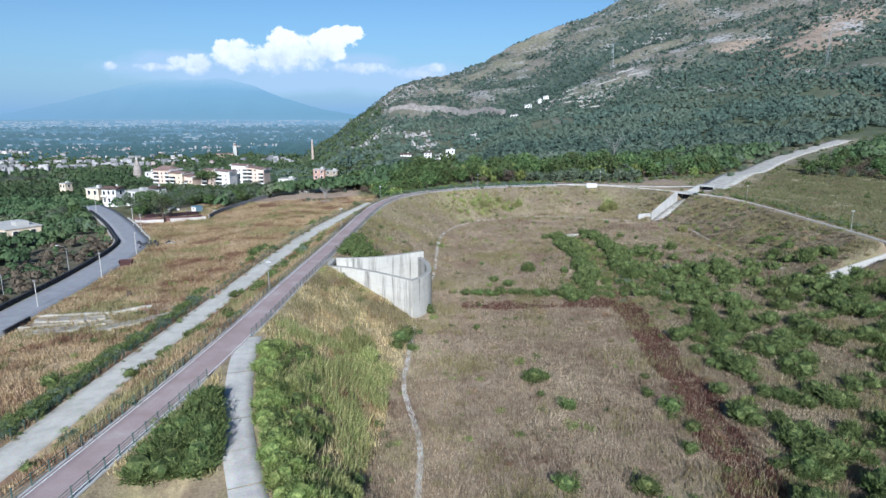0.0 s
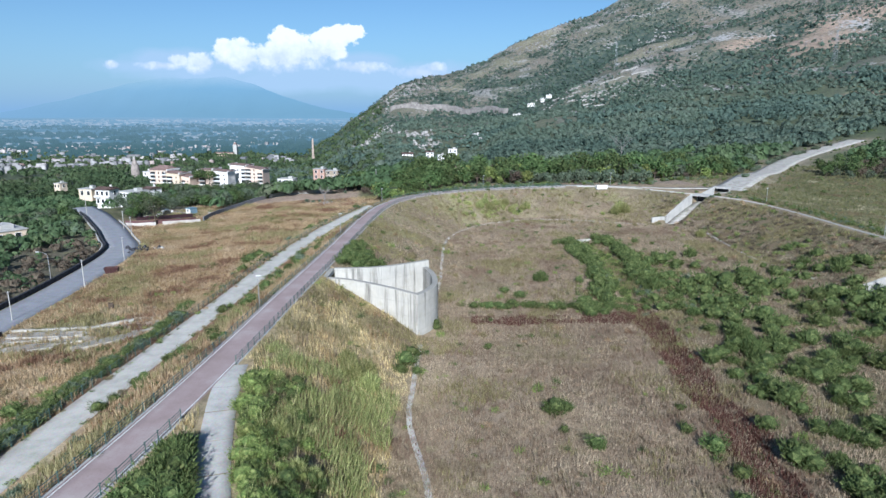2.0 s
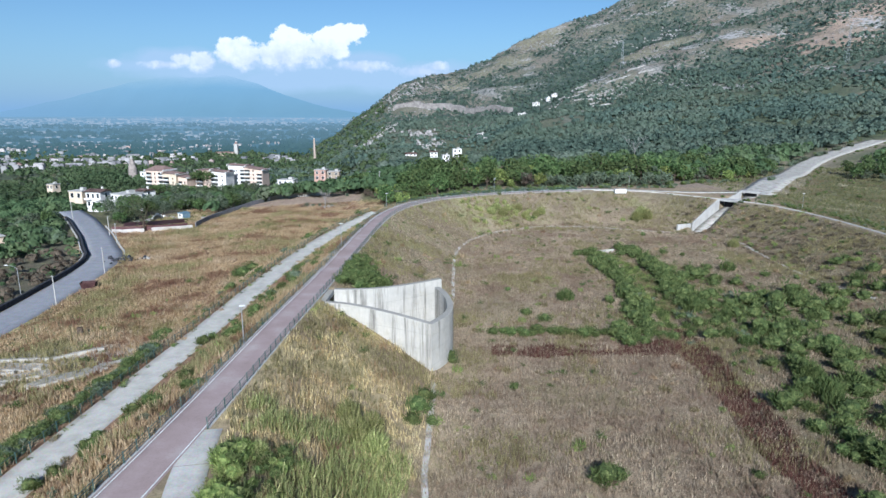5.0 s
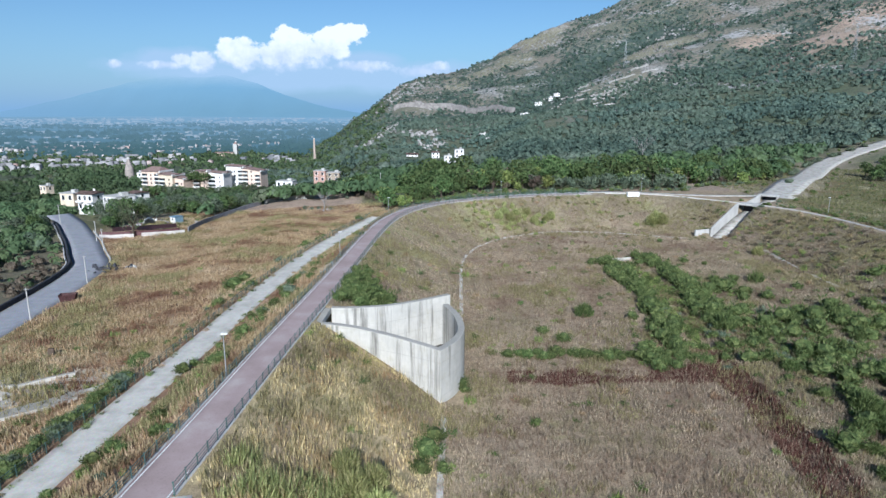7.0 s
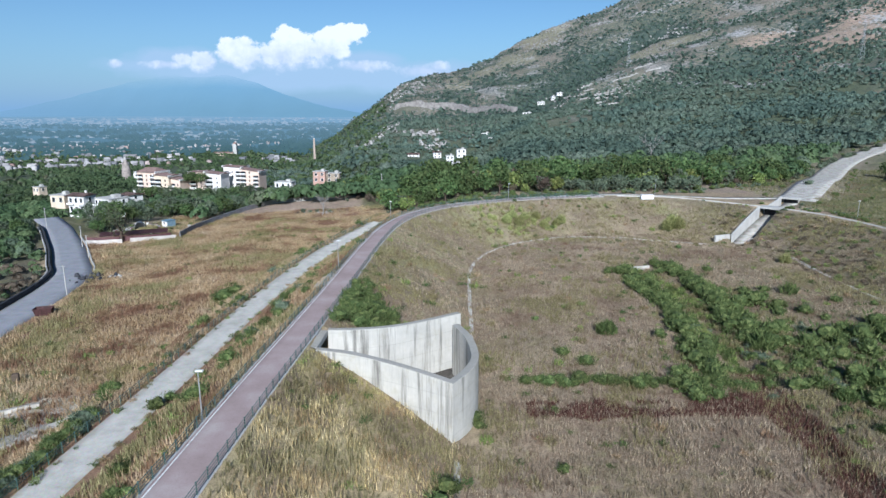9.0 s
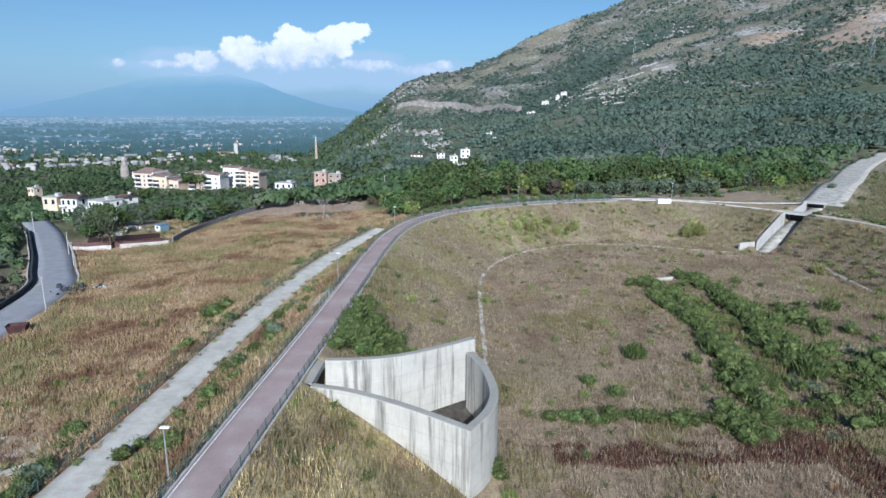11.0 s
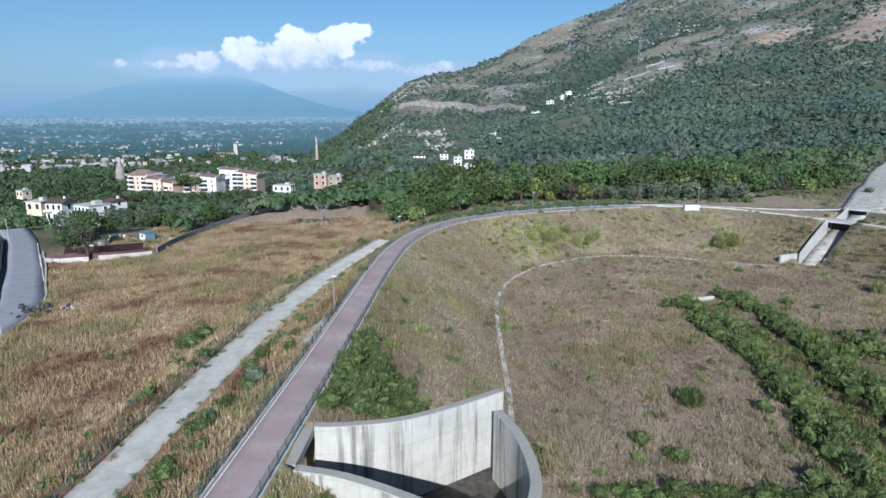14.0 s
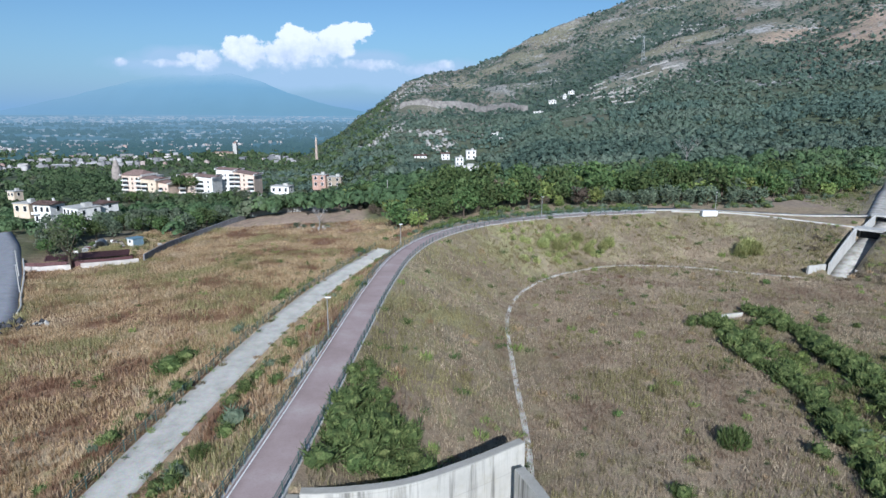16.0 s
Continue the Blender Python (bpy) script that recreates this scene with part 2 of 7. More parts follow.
def height(x, y):
    """Height of the ground."""
    x, y = np.asarray(x, float), np.asarray(y, float)
    z = land(x, y)
    near = (np.abs(x) < 190) & (y > -120) & (y < 330)
    if not near.any():
        return z
    X, Y, Z = x[near], y[near], z[near]
    d, zc = near_line(CREST, X, Y)
    bump = (fbm(X / 7, Y / 7, 3, 21) - 0.5)
    # inside of the basin: slope down from the crest to a flat floor
    right = step(20, 60, X)
    wide = 21.5 + 5.5 * right
    inner = zc * (1 - np.clip((d - 2.6) / (wide - 2.6), 0, 1)) + bump * 0.5 * step(3, 6, d)
    floor_z = 0.7 * step(46, 70, X) * step(230, 150, Y) + 0.35 * bump
    inner = np.maximum(inner, floor_z)
    dd, _ = near_line(DITCH, X, Y)
    inner = inner - 1.0 * np.exp(-(dd / 2.2) ** 2)
    # outside: bank to the gravel road, then to the field, or level ground behind the far crest
    g, zg = near_line(GRAVEL, X, Y)
    out_left = np.where(np.abs(g) < 3.6, zg, 0)
    bank_up = zg + (zc - zg) * np.clip((np.abs(g) - 3.6) / np.maximum(np.abs(g) - 3.6 + np.abs(d) - 2.6, 0.1), 0, 1)
    field = -0.9 - 1.7 * step(-62, -88, X) - 2.5 * step(200, 300, Y) + bump * 0.5
    low = zg + (field - zg) * step(0, 1, (np.abs(g) - 3.6) / (11 + 0 * X))
    left = np.where(np.abs(g) < 3.6, zg, np.where(g > 0, bank_up, low))
    back = np.where(-d < 4, zc, Z + (zc - Z) * step(30, 4, -d))
    west = step(5, -18, X + 0.45 * np.maximum(Y - 205, 0))
    outer = back + (left - back) * west
    r, zr = near_line(ROAD, X, Y)
    outer = np.where(r < 0, outer + (zr - 1.2 * step(5, 9, -r) - outer) * step(-200, -60, X) * step(4.0, -1.0, r), outer)
    outer = outer + (zr - outer) * step(8.5, 5.2, np.abs(r)) * (X < -60)
    res = np.where(d > 2.6, inner, np.where(d < -2.6, outer, zc))
    # pit of the spillway chamber
    pit = (Y > np.interp(X, [-22.6, -18.4, -13.4, -9.3, -5.7, -3], [118.0, 117.1, 115.0, 112.8, 110.7, 110.7]) + 0.75) & (X > -23.4) & (X < np.interp(Y, [110.7, 114.2, 118, 122, 126.6, 130.6, 133.4], [-5.68, -3.6, -2.45, -2.45, -3.2, -4.4, -3.6]) - 0.6) & (Y < np.interp(X, [-22.4, -19.5, -14.4, -9.5, -4.3], [125.4, 125.7, 127.1, 130.1, 133.4])) & (Y < 133.3)
    res = np.where(pit, -0.2, res)
    # shelf of the concrete ramp
    k, zk = near_line(RAMP, X, Y)
    res = res + (zk - 0.02 - res) * step(15, 2.0, np.abs(k)) * (Y < 84)
    # cut for the chute
    c, zh = near_line(CHUTE, X, Y)
    res = res + (zh - res) * step(3.0, 2.35, np.abs(c)) * (Y > 215) * (Y < 258) + (zh - 0.2 - res) * step(9, 6, np.abs(c)) * (Y >= 258)
    q, zq = near_line(SIDE, X, Y)
    res = res + (zq - res) * step(3.4, 1.8, np.abs(q)) * (X > 81)
    fade = step(190, 150, np.abs(X)) * step(330, 285, Y)
    z[near] = Z + (res - Z) * fade
    return z


def hz(x, y):
    return float(height(np.array([float(x)]), np.array([float(y)]))[0])


def mesh_np(name, verts, faces, material, parent=None, label="", smooth=False):
    """One mesh object from arrays; faces all have the same number of corners."""
    me = bpy.data.meshes.new(name)
    v, f = np.asarray(verts, np.float32), np.asarray(faces, np.int32)
    me.vertices.add(len(v))
    me.vertices.foreach_set("co", v.ravel())
    k = f.shape[1]
    me.loops.add(f.size)
    me.loops.foreach_set("vertex_index", f.ravel())
    me.polygons.add(len(f))
    me.polygons.foreach_set("loop_start", np.arange(0, f.size, k, dtype=np.int32))
    me.polygons.foreach_set("loop_total", np.full(len(f), k, np.int32))
    if smooth:
        me.polygons.foreach_set("use_smooth", np.ones(len(f), bool))
    me.update(calc_edges=True)
    me.materials.append(material)
    ob = new(name, me)
    ob.parent = parent
    if label:
        tagged(ob, label)
    return ob


def part(name, bm, material, parent=None, label="", smooth=False):
    me = bpy.data.meshes.new(name)
    bmesh.ops.recalc_face_normals(bm, faces=bm.faces)
    if smooth:
        for f in bm.faces:
            f.smooth = True
    bm.to_mesh(me)
    bm.free()
    me.materials.append(material)
    ob = new(name, me)
    ob.parent = parent
    if label:
        tagged(ob, label)
    return ob


def box(bm, cx, cy, cz, sx, sy, sz, turn=0.0, bevel=0.0):
    """A box added to bm: centre, sizes, turn about z in degrees."""
    m = Matrix.Translation((cx, cy, cz)) @ Matrix.Rotation(radians(turn), 4, "Z") @ Matrix.Diagonal((sx, sy, sz, 1))
    vs = bmesh.ops.create_cube(bm, size=1, matrix=m)["verts"]
    if bevel:
        bmesh.ops.bevel(bm, geom=list({e for v in vs for e in v.link_edges}), offset=bevel, segments=1, affect="EDGES")


def tube(bm, a, b, r1, r2=None, sides=8):
    a, b = Vector(a), Vector(b)
    m = Matrix.Translation((a + b) / 2) @ (b - a).to_track_quat("Z", "Y").to_matrix().to_4x4()
    bmesh.ops.create_cone(bm, cap_ends=True, segments=sides, radius1=r1, radius2=r1 if r2 is None else r2, depth=(b - a).length, matrix=m)


def thing(name, at, label, category, group="", kind="", turn=0.0):
    e = new(name)
    e.matrix_world = pose(*at, 0, 0, turn)
    return tagged(e, label, category, group, kind)


def ribbon(name, line, offs, lift, material, thick=0.12, parent=None, on_ground=False):
    """A slab along a line, between two offsets (right: plus), with thickness."""
    p = np.asarray(line, float)
    t = np.gradient(p[:, :2], axis=0)
    t /= np.linalg.norm(t, axis=1)[:, None]
    n = np.stack([t[:, 1], -t[:, 0]], 1)
    cols = []
    for o in offs:
        xy = p[:, :2] + n * o
        z = height(xy[:, 0], xy[:, 1]) if on_ground else p[:, 2]
        cols.append(np.column_stack([xy, z + lift]))
    k, m = len(offs), len(p)
    top = np.stack(cols, 1).reshape(-1, 3)
    v = np.vstack([top, top - [0, 0, thick]])
    f = []
    for i in range(m - 1):
        for j in range(k - 1):
            a = i * k + j
            f.append((a, a + 1, a + k + 1, a + k))
            b = a + m * k
            f.append((b, b + k, b + k + 1, b + 1))
        for j in (0, k - 1):
            a = i * k + j
            q = (a, a + k, a + k + m * k, a + m * k)
            f.append(q if j == 0 else q[::-1])
    return mesh_np(name, v, f, material, parent)


# ---- materials ----
def material(name, rough=0.8, metal=0.0):
    m = bpy.data.materials.new(name)
    m.use_nodes = True
    t = m.node_tree
    b = t.nodes["Principled BSDF"]
    b.inputs["Roughness"].default_value, b.inputs["Metallic"].default_value = rough, metal
    if rough > 0.7:
        b.inputs["Specular IOR Level"].default_value = 0.25
    return m, t, b


def world_pos(t):
    return t.nodes.new("ShaderNodeNewGeometry").outputs["Position"]


def bumped(t, b, fac, strength, dist=0.05):
    n = node(t, "ShaderNodeBump", Height=fac, Strength=strength, Distance=dist)
    t.links.new(n.outputs[0], b.inputs["Normal"])


def plain(name, col, rough=0.7, metal=0.0, vary=0.18, scale=1.5, bump=0.15):
    m, t, b = material(name, rough, metal)
    p = world_pos(t)
    n = node(t, "ShaderNodeTexNoise", Vector=p, Scale=scale, Detail=5.0, Roughness=0.65)
    dark = tuple(c * (1 - vary * 1.6) for c in col)
    light = tuple(min(c * (1 + vary), 1) for c in col)
    c = ramp(t, n.outputs[0], ((0.3, dark), (0.7, light)))
    t.links.new(c, b.inputs["Base Color"])
    fine = node(t, "ShaderNodeTexNoise", Vector=p, Scale=scale * 14, Detail=3.0)
    bumped(t, b, fine.outputs[0], bump, 0.02)
    return m


def concrete(name, light=(0.52, 0.50, 0.445), dark=(0.12, 0.115, 0.10), streak=0.9, top_dark=True):
    """Weathered concrete: blotches, and dark runs that hang down."""
    m, t, b = material(name, 0.9)
    geo = t.nodes.new("ShaderNodeNewGeometry")
    p = geo.outputs["Position"]
    blot = node(t, "ShaderNodeTexNoise", Vector=p, Scale=0.35, Detail=7.0, Roughness=0.6)
    mp = node(t, "ShaderNodeMapping", Vector=p, Scale=(1.0, 1.0, 0.05))
    run = node(t, "ShaderNodeTexNoise", Vector=mp.outputs[0], Scale=1.1, Detail=5.0, Roughness=0.7)
    run2 = node(t, "ShaderNodeTexNoise", Vector=mp.outputs[0], Scale=0.35, Detail=2.0, Roughness=0.5)
    f = math_node(t, "ADD", math_node(t, "MULTIPLY", run.outputs[0], 0.65), math_node(t, "MULTIPLY", run2.outputs[0], 0.45))
    f = math_node(t, "MULTIPLY", math_node(t, "SUBTRACT", f, 0.55), 8.0, True)
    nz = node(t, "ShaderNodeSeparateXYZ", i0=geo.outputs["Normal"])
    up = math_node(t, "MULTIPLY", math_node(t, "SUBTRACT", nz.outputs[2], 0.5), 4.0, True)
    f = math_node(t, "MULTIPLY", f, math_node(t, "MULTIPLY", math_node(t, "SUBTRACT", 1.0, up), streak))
    c = ramp(t, blot.outputs[0], ((0.3, tuple(v * 0.78 for v in light)), (0.65, light)))
    thin = node(t, "ShaderNodeTexNoise", Vector=mp.outputs[0], Scale=4.5, Detail=4.0, Roughness=0.7)
    c = mix_col(t, math_node(t, "MULTIPLY", math_node(t, "MULTIPLY", math_node(t, "SUBTRACT", thin.outputs[0], 0.5), 3.5, True), 0.55 * streak), c, tuple(v * 0.5 for v in light))
    # board marks and day joints
    sz = node(t, "ShaderNodeSeparateXYZ", i0=p)
    board = math_node(t, "MULTIPLY", math_node(t, "SUBTRACT", 0.03, math_node(t, "ABSOLUTE", math_node(t, "SUBTRACT", math_node(t, "FRACT", math_node(t, "MULTIPLY", sz.outputs[2], 0.42)), 0.5))), 30.0, True)
    c = mix_col(t, math_node(t, "MULTIPLY", board, 0.28 * streak), c, dark)
    wash = node(t, "ShaderNodeTexNoise", Vector=p, Scale=0.9, Detail=6.0, Roughness=0.7)
    c = mix_col(t, math_node(t, "MULTIPLY", math_node(t, "MULTIPLY", math_node(t, "SUBTRACT", wash.outputs[0], 0.5), 3.0, True), 0.75), c, (light[0] * 0.74, light[1] * 0.70, light[2] * 0.58))
    c = mix_col(t, f, c, dark)
    # upward faces darker, mottled by noise
    top_mottle = node(t, "ShaderNodeTexNoise", Vector=p, Scale=2.2, Detail=6.0, Roughness=0.7)
    g = math_node(t, "MULTIPLY", up, math_node(t, "ADD", 0.25, math_node(t, "MULTIPLY", top_mottle.outputs[0], 0.6)))
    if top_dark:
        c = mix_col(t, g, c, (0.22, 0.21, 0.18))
    t.links.new(c, b.inputs["Base Color"])
    fine = node(t, "ShaderNodeTexNoise", Vector=p, Scale=9.0, Detail=6.0, Roughness=0.7)
    bumped(t, b, fine.outputs[0], 0.25, 0.04)
    return m


def leafy(name, a, b_, c_, translucent=0.25, per_object=True, scale=0.5, patch=None, crown=None, grain=5.0, weeds=None):
    """Leaves: hue by clump and by object."""
    m, t, b = material(name, 0.75)
    geo = t.nodes.new("ShaderNodeNewGeometry")
    isl = geo.outputs["Random Per Island"]
    col = ramp(t, isl, ((0.0, a), (0.5, b_), (1.0, c_)))
    if patch:
        low = node(t, "ShaderNodeTexNoise", Vector=geo.outputs["Position"], Scale=0.09, Detail=5.0, Roughness=0.65)
        col = mix_col(t, math_node(t, "MULTIPLY", math_node(t, "SUBTRACT", low.outputs[0], 0.50), 9.0, True), col, patch)
        col = mix_col(t, math_node(t, "MULTIPLY", math_node(t, "SUBTRACT", 0.44, low.outputs[0]), 8.0, True), col, mix_col(t, 0.5, col, (0.72, 0.62, 0.44)))
    if weeds:
        # green weeds grown through the dry grass
        damp = node(t, "ShaderNodeTexNoise", Vector=geo.outputs["Position"], Scale=0.055, Detail=6.0, Roughness=0.62)
        col = mix_col(t, math_node(t, "MULTIPLY", math_node(t, "MULTIPLY", math_node(t, "SUBTRACT", damp.outputs[0], 0.53), 8.0, True), 0.75), col, weeds)
    if crown:
        tint = t.nodes.new("ShaderNodeAttribute")
        tint.attribute_name = "tint"
        col = mix_col(t, 0.75, col, ramp(t, tint.outputs["Fac"], crown))
    info = t.nodes.new("ShaderNodeObjectInfo")
    n = node(t, "ShaderNodeTexNoise", Vector=geo.outputs["Position"], Scale=scale, Detail=3.0 if not patch else 8.0, Roughness=0.5 if not patch else 0.75)
    k = math_node(t, "ADD", math_node(t, "MULTIPLY", n.outputs[0], 0.7), math_node(t, "MULTIPLY", info.outputs["Random"], 0.5))
    # leaf by leaf: noise paints light tips and shaded gaps into the colour
    fine = node(t, "ShaderNodeTexNoise", Vector=geo.outputs["Position"], Scale=grain, Detail=2.0, Roughness=0.6)
    speck = math_node(t, "ADD", 0.56, math_node(t, "MULTIPLY", math_node(t, "MULTIPLY", math_node(t, "SUBTRACT", fine.outputs[0], 0.30), 2.5, True), 0.85))
    bumped(t, b, fine.outputs[0], 0.9, 0.8 / grain)
    hsv = node(t, "ShaderNodeHueSaturation", Color=col, Value=math_node(t, "MULTIPLY", speck, math_node(t, "ADD", 0.45, math_node(t, "MULTIPLY", k, 0.95))), Hue=math_node(t, "ADD", 0.485, math_node(t, "MULTIPLY", info.outputs["Random"], 0.03)))
    t.links.new(hsv.outputs[0], b.inputs["Base Color"])
    tr = node(t, "ShaderNodeBsdfTranslucent", Color=hsv.outputs[0])
    mx = node(t, "ShaderNodeMixShader", i0=translucent, i1=b.outputs[0], i2=tr.outputs[0])
    t.links.new(mx.outputs[0], t.nodes["Material Output"].inputs[0])
    return m


def ground_material():
    """Soil under dry grass; the cover's colour is stored with the sheet, mottled at two finer scales."""
    m, t, b = material("ground", 0.95)
    at = t.nodes.new("ShaderNodeAttribute")
    at.attribute_name = "cover"
    p = world_pos(t)
    n1 = node(t, "ShaderNodeTexNoise", Vector=p, Scale=0.55, Detail=6.0, Roughness=0.7)
    n2 = node(t, "ShaderNodeTexNoise", Vector=p, Scale=4.5, Detail=5.0, Roughness=0.7)
    n0 = node(t, "ShaderNodeTexNoise", Vector=p, Scale=0.07, Detail=7.0, Roughness=0.72)
    v = math_node(t, "ADD", math_node(t, "MULTIPLY", n1.outputs[0], 1.1), math_node(t, "MULTIPLY", n2.outputs[0], 1.3))
    v = math_node(t, "ADD", v, math_node(t, "MULTIPLY", n0.outputs[0], 0.9))
    n3 = node(t, "ShaderNodeTexNoise", Vector=p, Scale=0.3, Detail=5.0, Roughness=0.65)
    mott = mix_col(t, math_node(t, "MULTIPLY", math_node(t, "SUBTRACT", n3.outputs[0], 0.53), 5.0, True), at.outputs["Color"], mix_col(t, 0.45, at.outputs["Color"], (0.26, 0.27, 0.08)))
    mott = mix_col(t, math_node(t, "MULTIPLY", math_node(t, "SUBTRACT", 0.46, n3.outputs[0]), 5.0, True), mott, mix_col(t, 0.4, at.outputs["Color"], (0.16, 0.10, 0.065)))
    hsv = node(t, "ShaderNodeHueSaturation", Color=mott, Value=math_node(t, "MAXIMUM", math_node(t, "SUBTRACT", math_node(t, "MULTIPLY", v, 1.35), 1.27), 0.15))
    # scrub of the far slopes, as dense as the sheet's fourth value says
    wob = node(t, "ShaderNodeTexNoise", Vector=p, Scale=0.05, Detail=4.0)
    jig = node(t, "ShaderNodeVectorMath", i0=p)
    t.links.new(mix_col(t, 0.5, wob.outputs["Color"], (0, 0, 0)), jig.inputs[1])
    big = node(t, "ShaderNodeTexVoronoi", Vector=jig.outputs[0], Scale=0.11)
    small = node(t, "ShaderNodeTexVoronoi", Vector=jig.outputs[0], Scale=0.25)
    near = math_node(t, "MINIMUM", big.outputs["Distance"], math_node(t, "MULTIPLY", small.outputs["Distance"], 1.15))
    dots = math_node(t, "MULTIPLY", math_node(t, "SUBTRACT", math_node(t, "MULTIPLY", at.outputs["Alpha"], 0.75), near), 6.0, True)
    # blue of distant haze is mixed into these scrub tones
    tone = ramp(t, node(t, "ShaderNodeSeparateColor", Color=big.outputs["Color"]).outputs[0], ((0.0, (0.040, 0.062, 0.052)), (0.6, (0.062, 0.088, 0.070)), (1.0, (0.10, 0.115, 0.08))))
    chips = node(t, "ShaderNodeTexVoronoi", Vector=jig.outputs[0], Scale=0.21)
    where = node(t, "ShaderNodeTexNoise", Vector=p, Scale=0.016, Detail=5.0, Roughness=0.6)
    rocky = math_node(t, "MULTIPLY", math_node(t, "MULTIPLY", math_node(t, "SUBTRACT", where.outputs[0], 0.42), 3.2, True), math_node(t, "MULTIPLY", at.outputs["Alpha"], 3.0, True))
    stone = math_node(t, "MULTIPLY", math_node(t, "SUBTRACT", rocky, chips.outputs["Distance"]), 5.0, True)
    col = mix_col(t, stone, hsv.outputs[0], (0.34, 0.33, 0.315))
    col = mix_col(t, dots, col, tone)
    t.links.new(col, b.inputs["Base Color"])
    bumped(t, b, n2.outputs[0], 0.7, 0.25)
    return m


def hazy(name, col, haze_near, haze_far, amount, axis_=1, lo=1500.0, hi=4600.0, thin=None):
    """Far distance: a plain backdrop whose air haze is painted in as glow, paler the farther (or higher) it lies."""
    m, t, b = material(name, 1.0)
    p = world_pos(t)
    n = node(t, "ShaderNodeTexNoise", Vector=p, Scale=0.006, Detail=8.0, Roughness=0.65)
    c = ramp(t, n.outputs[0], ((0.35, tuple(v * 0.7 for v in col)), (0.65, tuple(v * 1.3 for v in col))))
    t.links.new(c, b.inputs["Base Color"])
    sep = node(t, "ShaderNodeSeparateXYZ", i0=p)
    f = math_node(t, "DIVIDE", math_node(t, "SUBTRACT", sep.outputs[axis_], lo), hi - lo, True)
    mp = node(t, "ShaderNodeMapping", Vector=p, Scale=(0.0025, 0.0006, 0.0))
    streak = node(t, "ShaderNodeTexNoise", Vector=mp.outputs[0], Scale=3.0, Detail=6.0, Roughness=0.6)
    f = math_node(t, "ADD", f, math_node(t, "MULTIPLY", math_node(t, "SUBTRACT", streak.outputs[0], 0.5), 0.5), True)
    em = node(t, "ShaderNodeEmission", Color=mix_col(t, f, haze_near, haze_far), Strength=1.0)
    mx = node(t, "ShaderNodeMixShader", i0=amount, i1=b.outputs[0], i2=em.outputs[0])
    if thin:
        # turns clear above this height, and westward, standing in for cloud
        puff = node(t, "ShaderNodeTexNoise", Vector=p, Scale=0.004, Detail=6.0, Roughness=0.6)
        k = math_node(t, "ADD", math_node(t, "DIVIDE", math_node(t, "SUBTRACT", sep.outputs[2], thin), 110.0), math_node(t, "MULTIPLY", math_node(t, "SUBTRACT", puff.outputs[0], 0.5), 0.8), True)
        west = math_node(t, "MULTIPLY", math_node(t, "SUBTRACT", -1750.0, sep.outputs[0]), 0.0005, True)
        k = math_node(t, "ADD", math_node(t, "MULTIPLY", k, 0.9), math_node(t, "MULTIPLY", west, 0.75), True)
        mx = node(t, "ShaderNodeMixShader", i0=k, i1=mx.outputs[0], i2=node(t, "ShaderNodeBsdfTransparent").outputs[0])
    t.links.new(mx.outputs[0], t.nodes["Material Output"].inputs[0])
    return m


MAT_GROUND = ground_material()
MAT_CONC = concrete("weathered_concrete")
MAT_CONC_PALE = concrete("pale_concrete", (0.47, 0.46, 0.43), (0.25, 0.245, 0.23), 0.35, False)
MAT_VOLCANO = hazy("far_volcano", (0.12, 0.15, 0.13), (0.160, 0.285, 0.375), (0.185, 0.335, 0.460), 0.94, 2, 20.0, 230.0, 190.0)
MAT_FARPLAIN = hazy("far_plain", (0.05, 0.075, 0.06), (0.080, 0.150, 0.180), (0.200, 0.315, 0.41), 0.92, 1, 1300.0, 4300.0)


def path_material():
    m, t, b = material("red_paving", 0.85)
    p = world_pos(t)
    n1 = node(t, "ShaderNodeTexNoise", Vector=p, Scale=0.22, Detail=5.0, Roughness=0.6)
    n2 = node(t, "ShaderNodeTexNoise", Vector=p, Scale=6.0, Detail=5.0, Roughness=0.7)
    c = ramp(t, n1.outputs[0], ((0.35, (0.30, 0.232, 0.215)), (0.52, (0.35, 0.275, 0.258)), (0.7, (0.41, 0.352, 0.33))))
    c = mix_col(t, math_node(t, "MULTIPLY", math_node(t, "SUBTRACT", n2.outputs[0], 0.5), 1.4, True), c, (0.16, 0.11, 0.105))
    t.links.new(c, b.inputs["Base Color"])
    bumped(t, b, n2.outputs[0], 0.2, 0.02)
    return m


def gravel_material(name, lo, hi):
    m, t, b = material(name, 0.95)
    p = world_pos(t)
    n1 = node(t, "ShaderNodeTexNoise", Vector=p, Scale=0.5, Detail=6.0, Roughness=0.65)
    n2 = node(t, "ShaderNodeTexVoronoi", Vector=p, Scale=9.0)
    c = ramp(t, n1.outputs[0], ((0.3, lo), (0.6, hi)))
    c = mix_col(t, 0.22, c, n2.outputs["Color"], "SOFT_LIGHT")
    t.links.new(c, b.inputs["Base Color"])
    bumped(t, b, n2.outputs["Distance"], 0.35, 0.03)
    return m


MAT_PATH = path_material()
MAT_GRAVEL = gravel_material("crushed_limestone", (0.37, 0.352, 0.305), (0.52, 0.50, 0.44))
MAT_WORN = gravel_material("worn_concrete", (0.36, 0.345, 0.31), (0.50, 0.48, 0.435))
MAT_GUTTER = gravel_material("silted_concrete", (0.25, 0.22, 0.17), (0.54, 0.52, 0.46))
MAT_TRACK = gravel_material("stony_track", (0.23, 0.21, 0.175), (0.47, 0.45, 0.40))
MAT_ASPHALT = gravel_material("worn_asphalt", (0.225, 0.23, 0.245), (0.285, 0.29, 0.305))
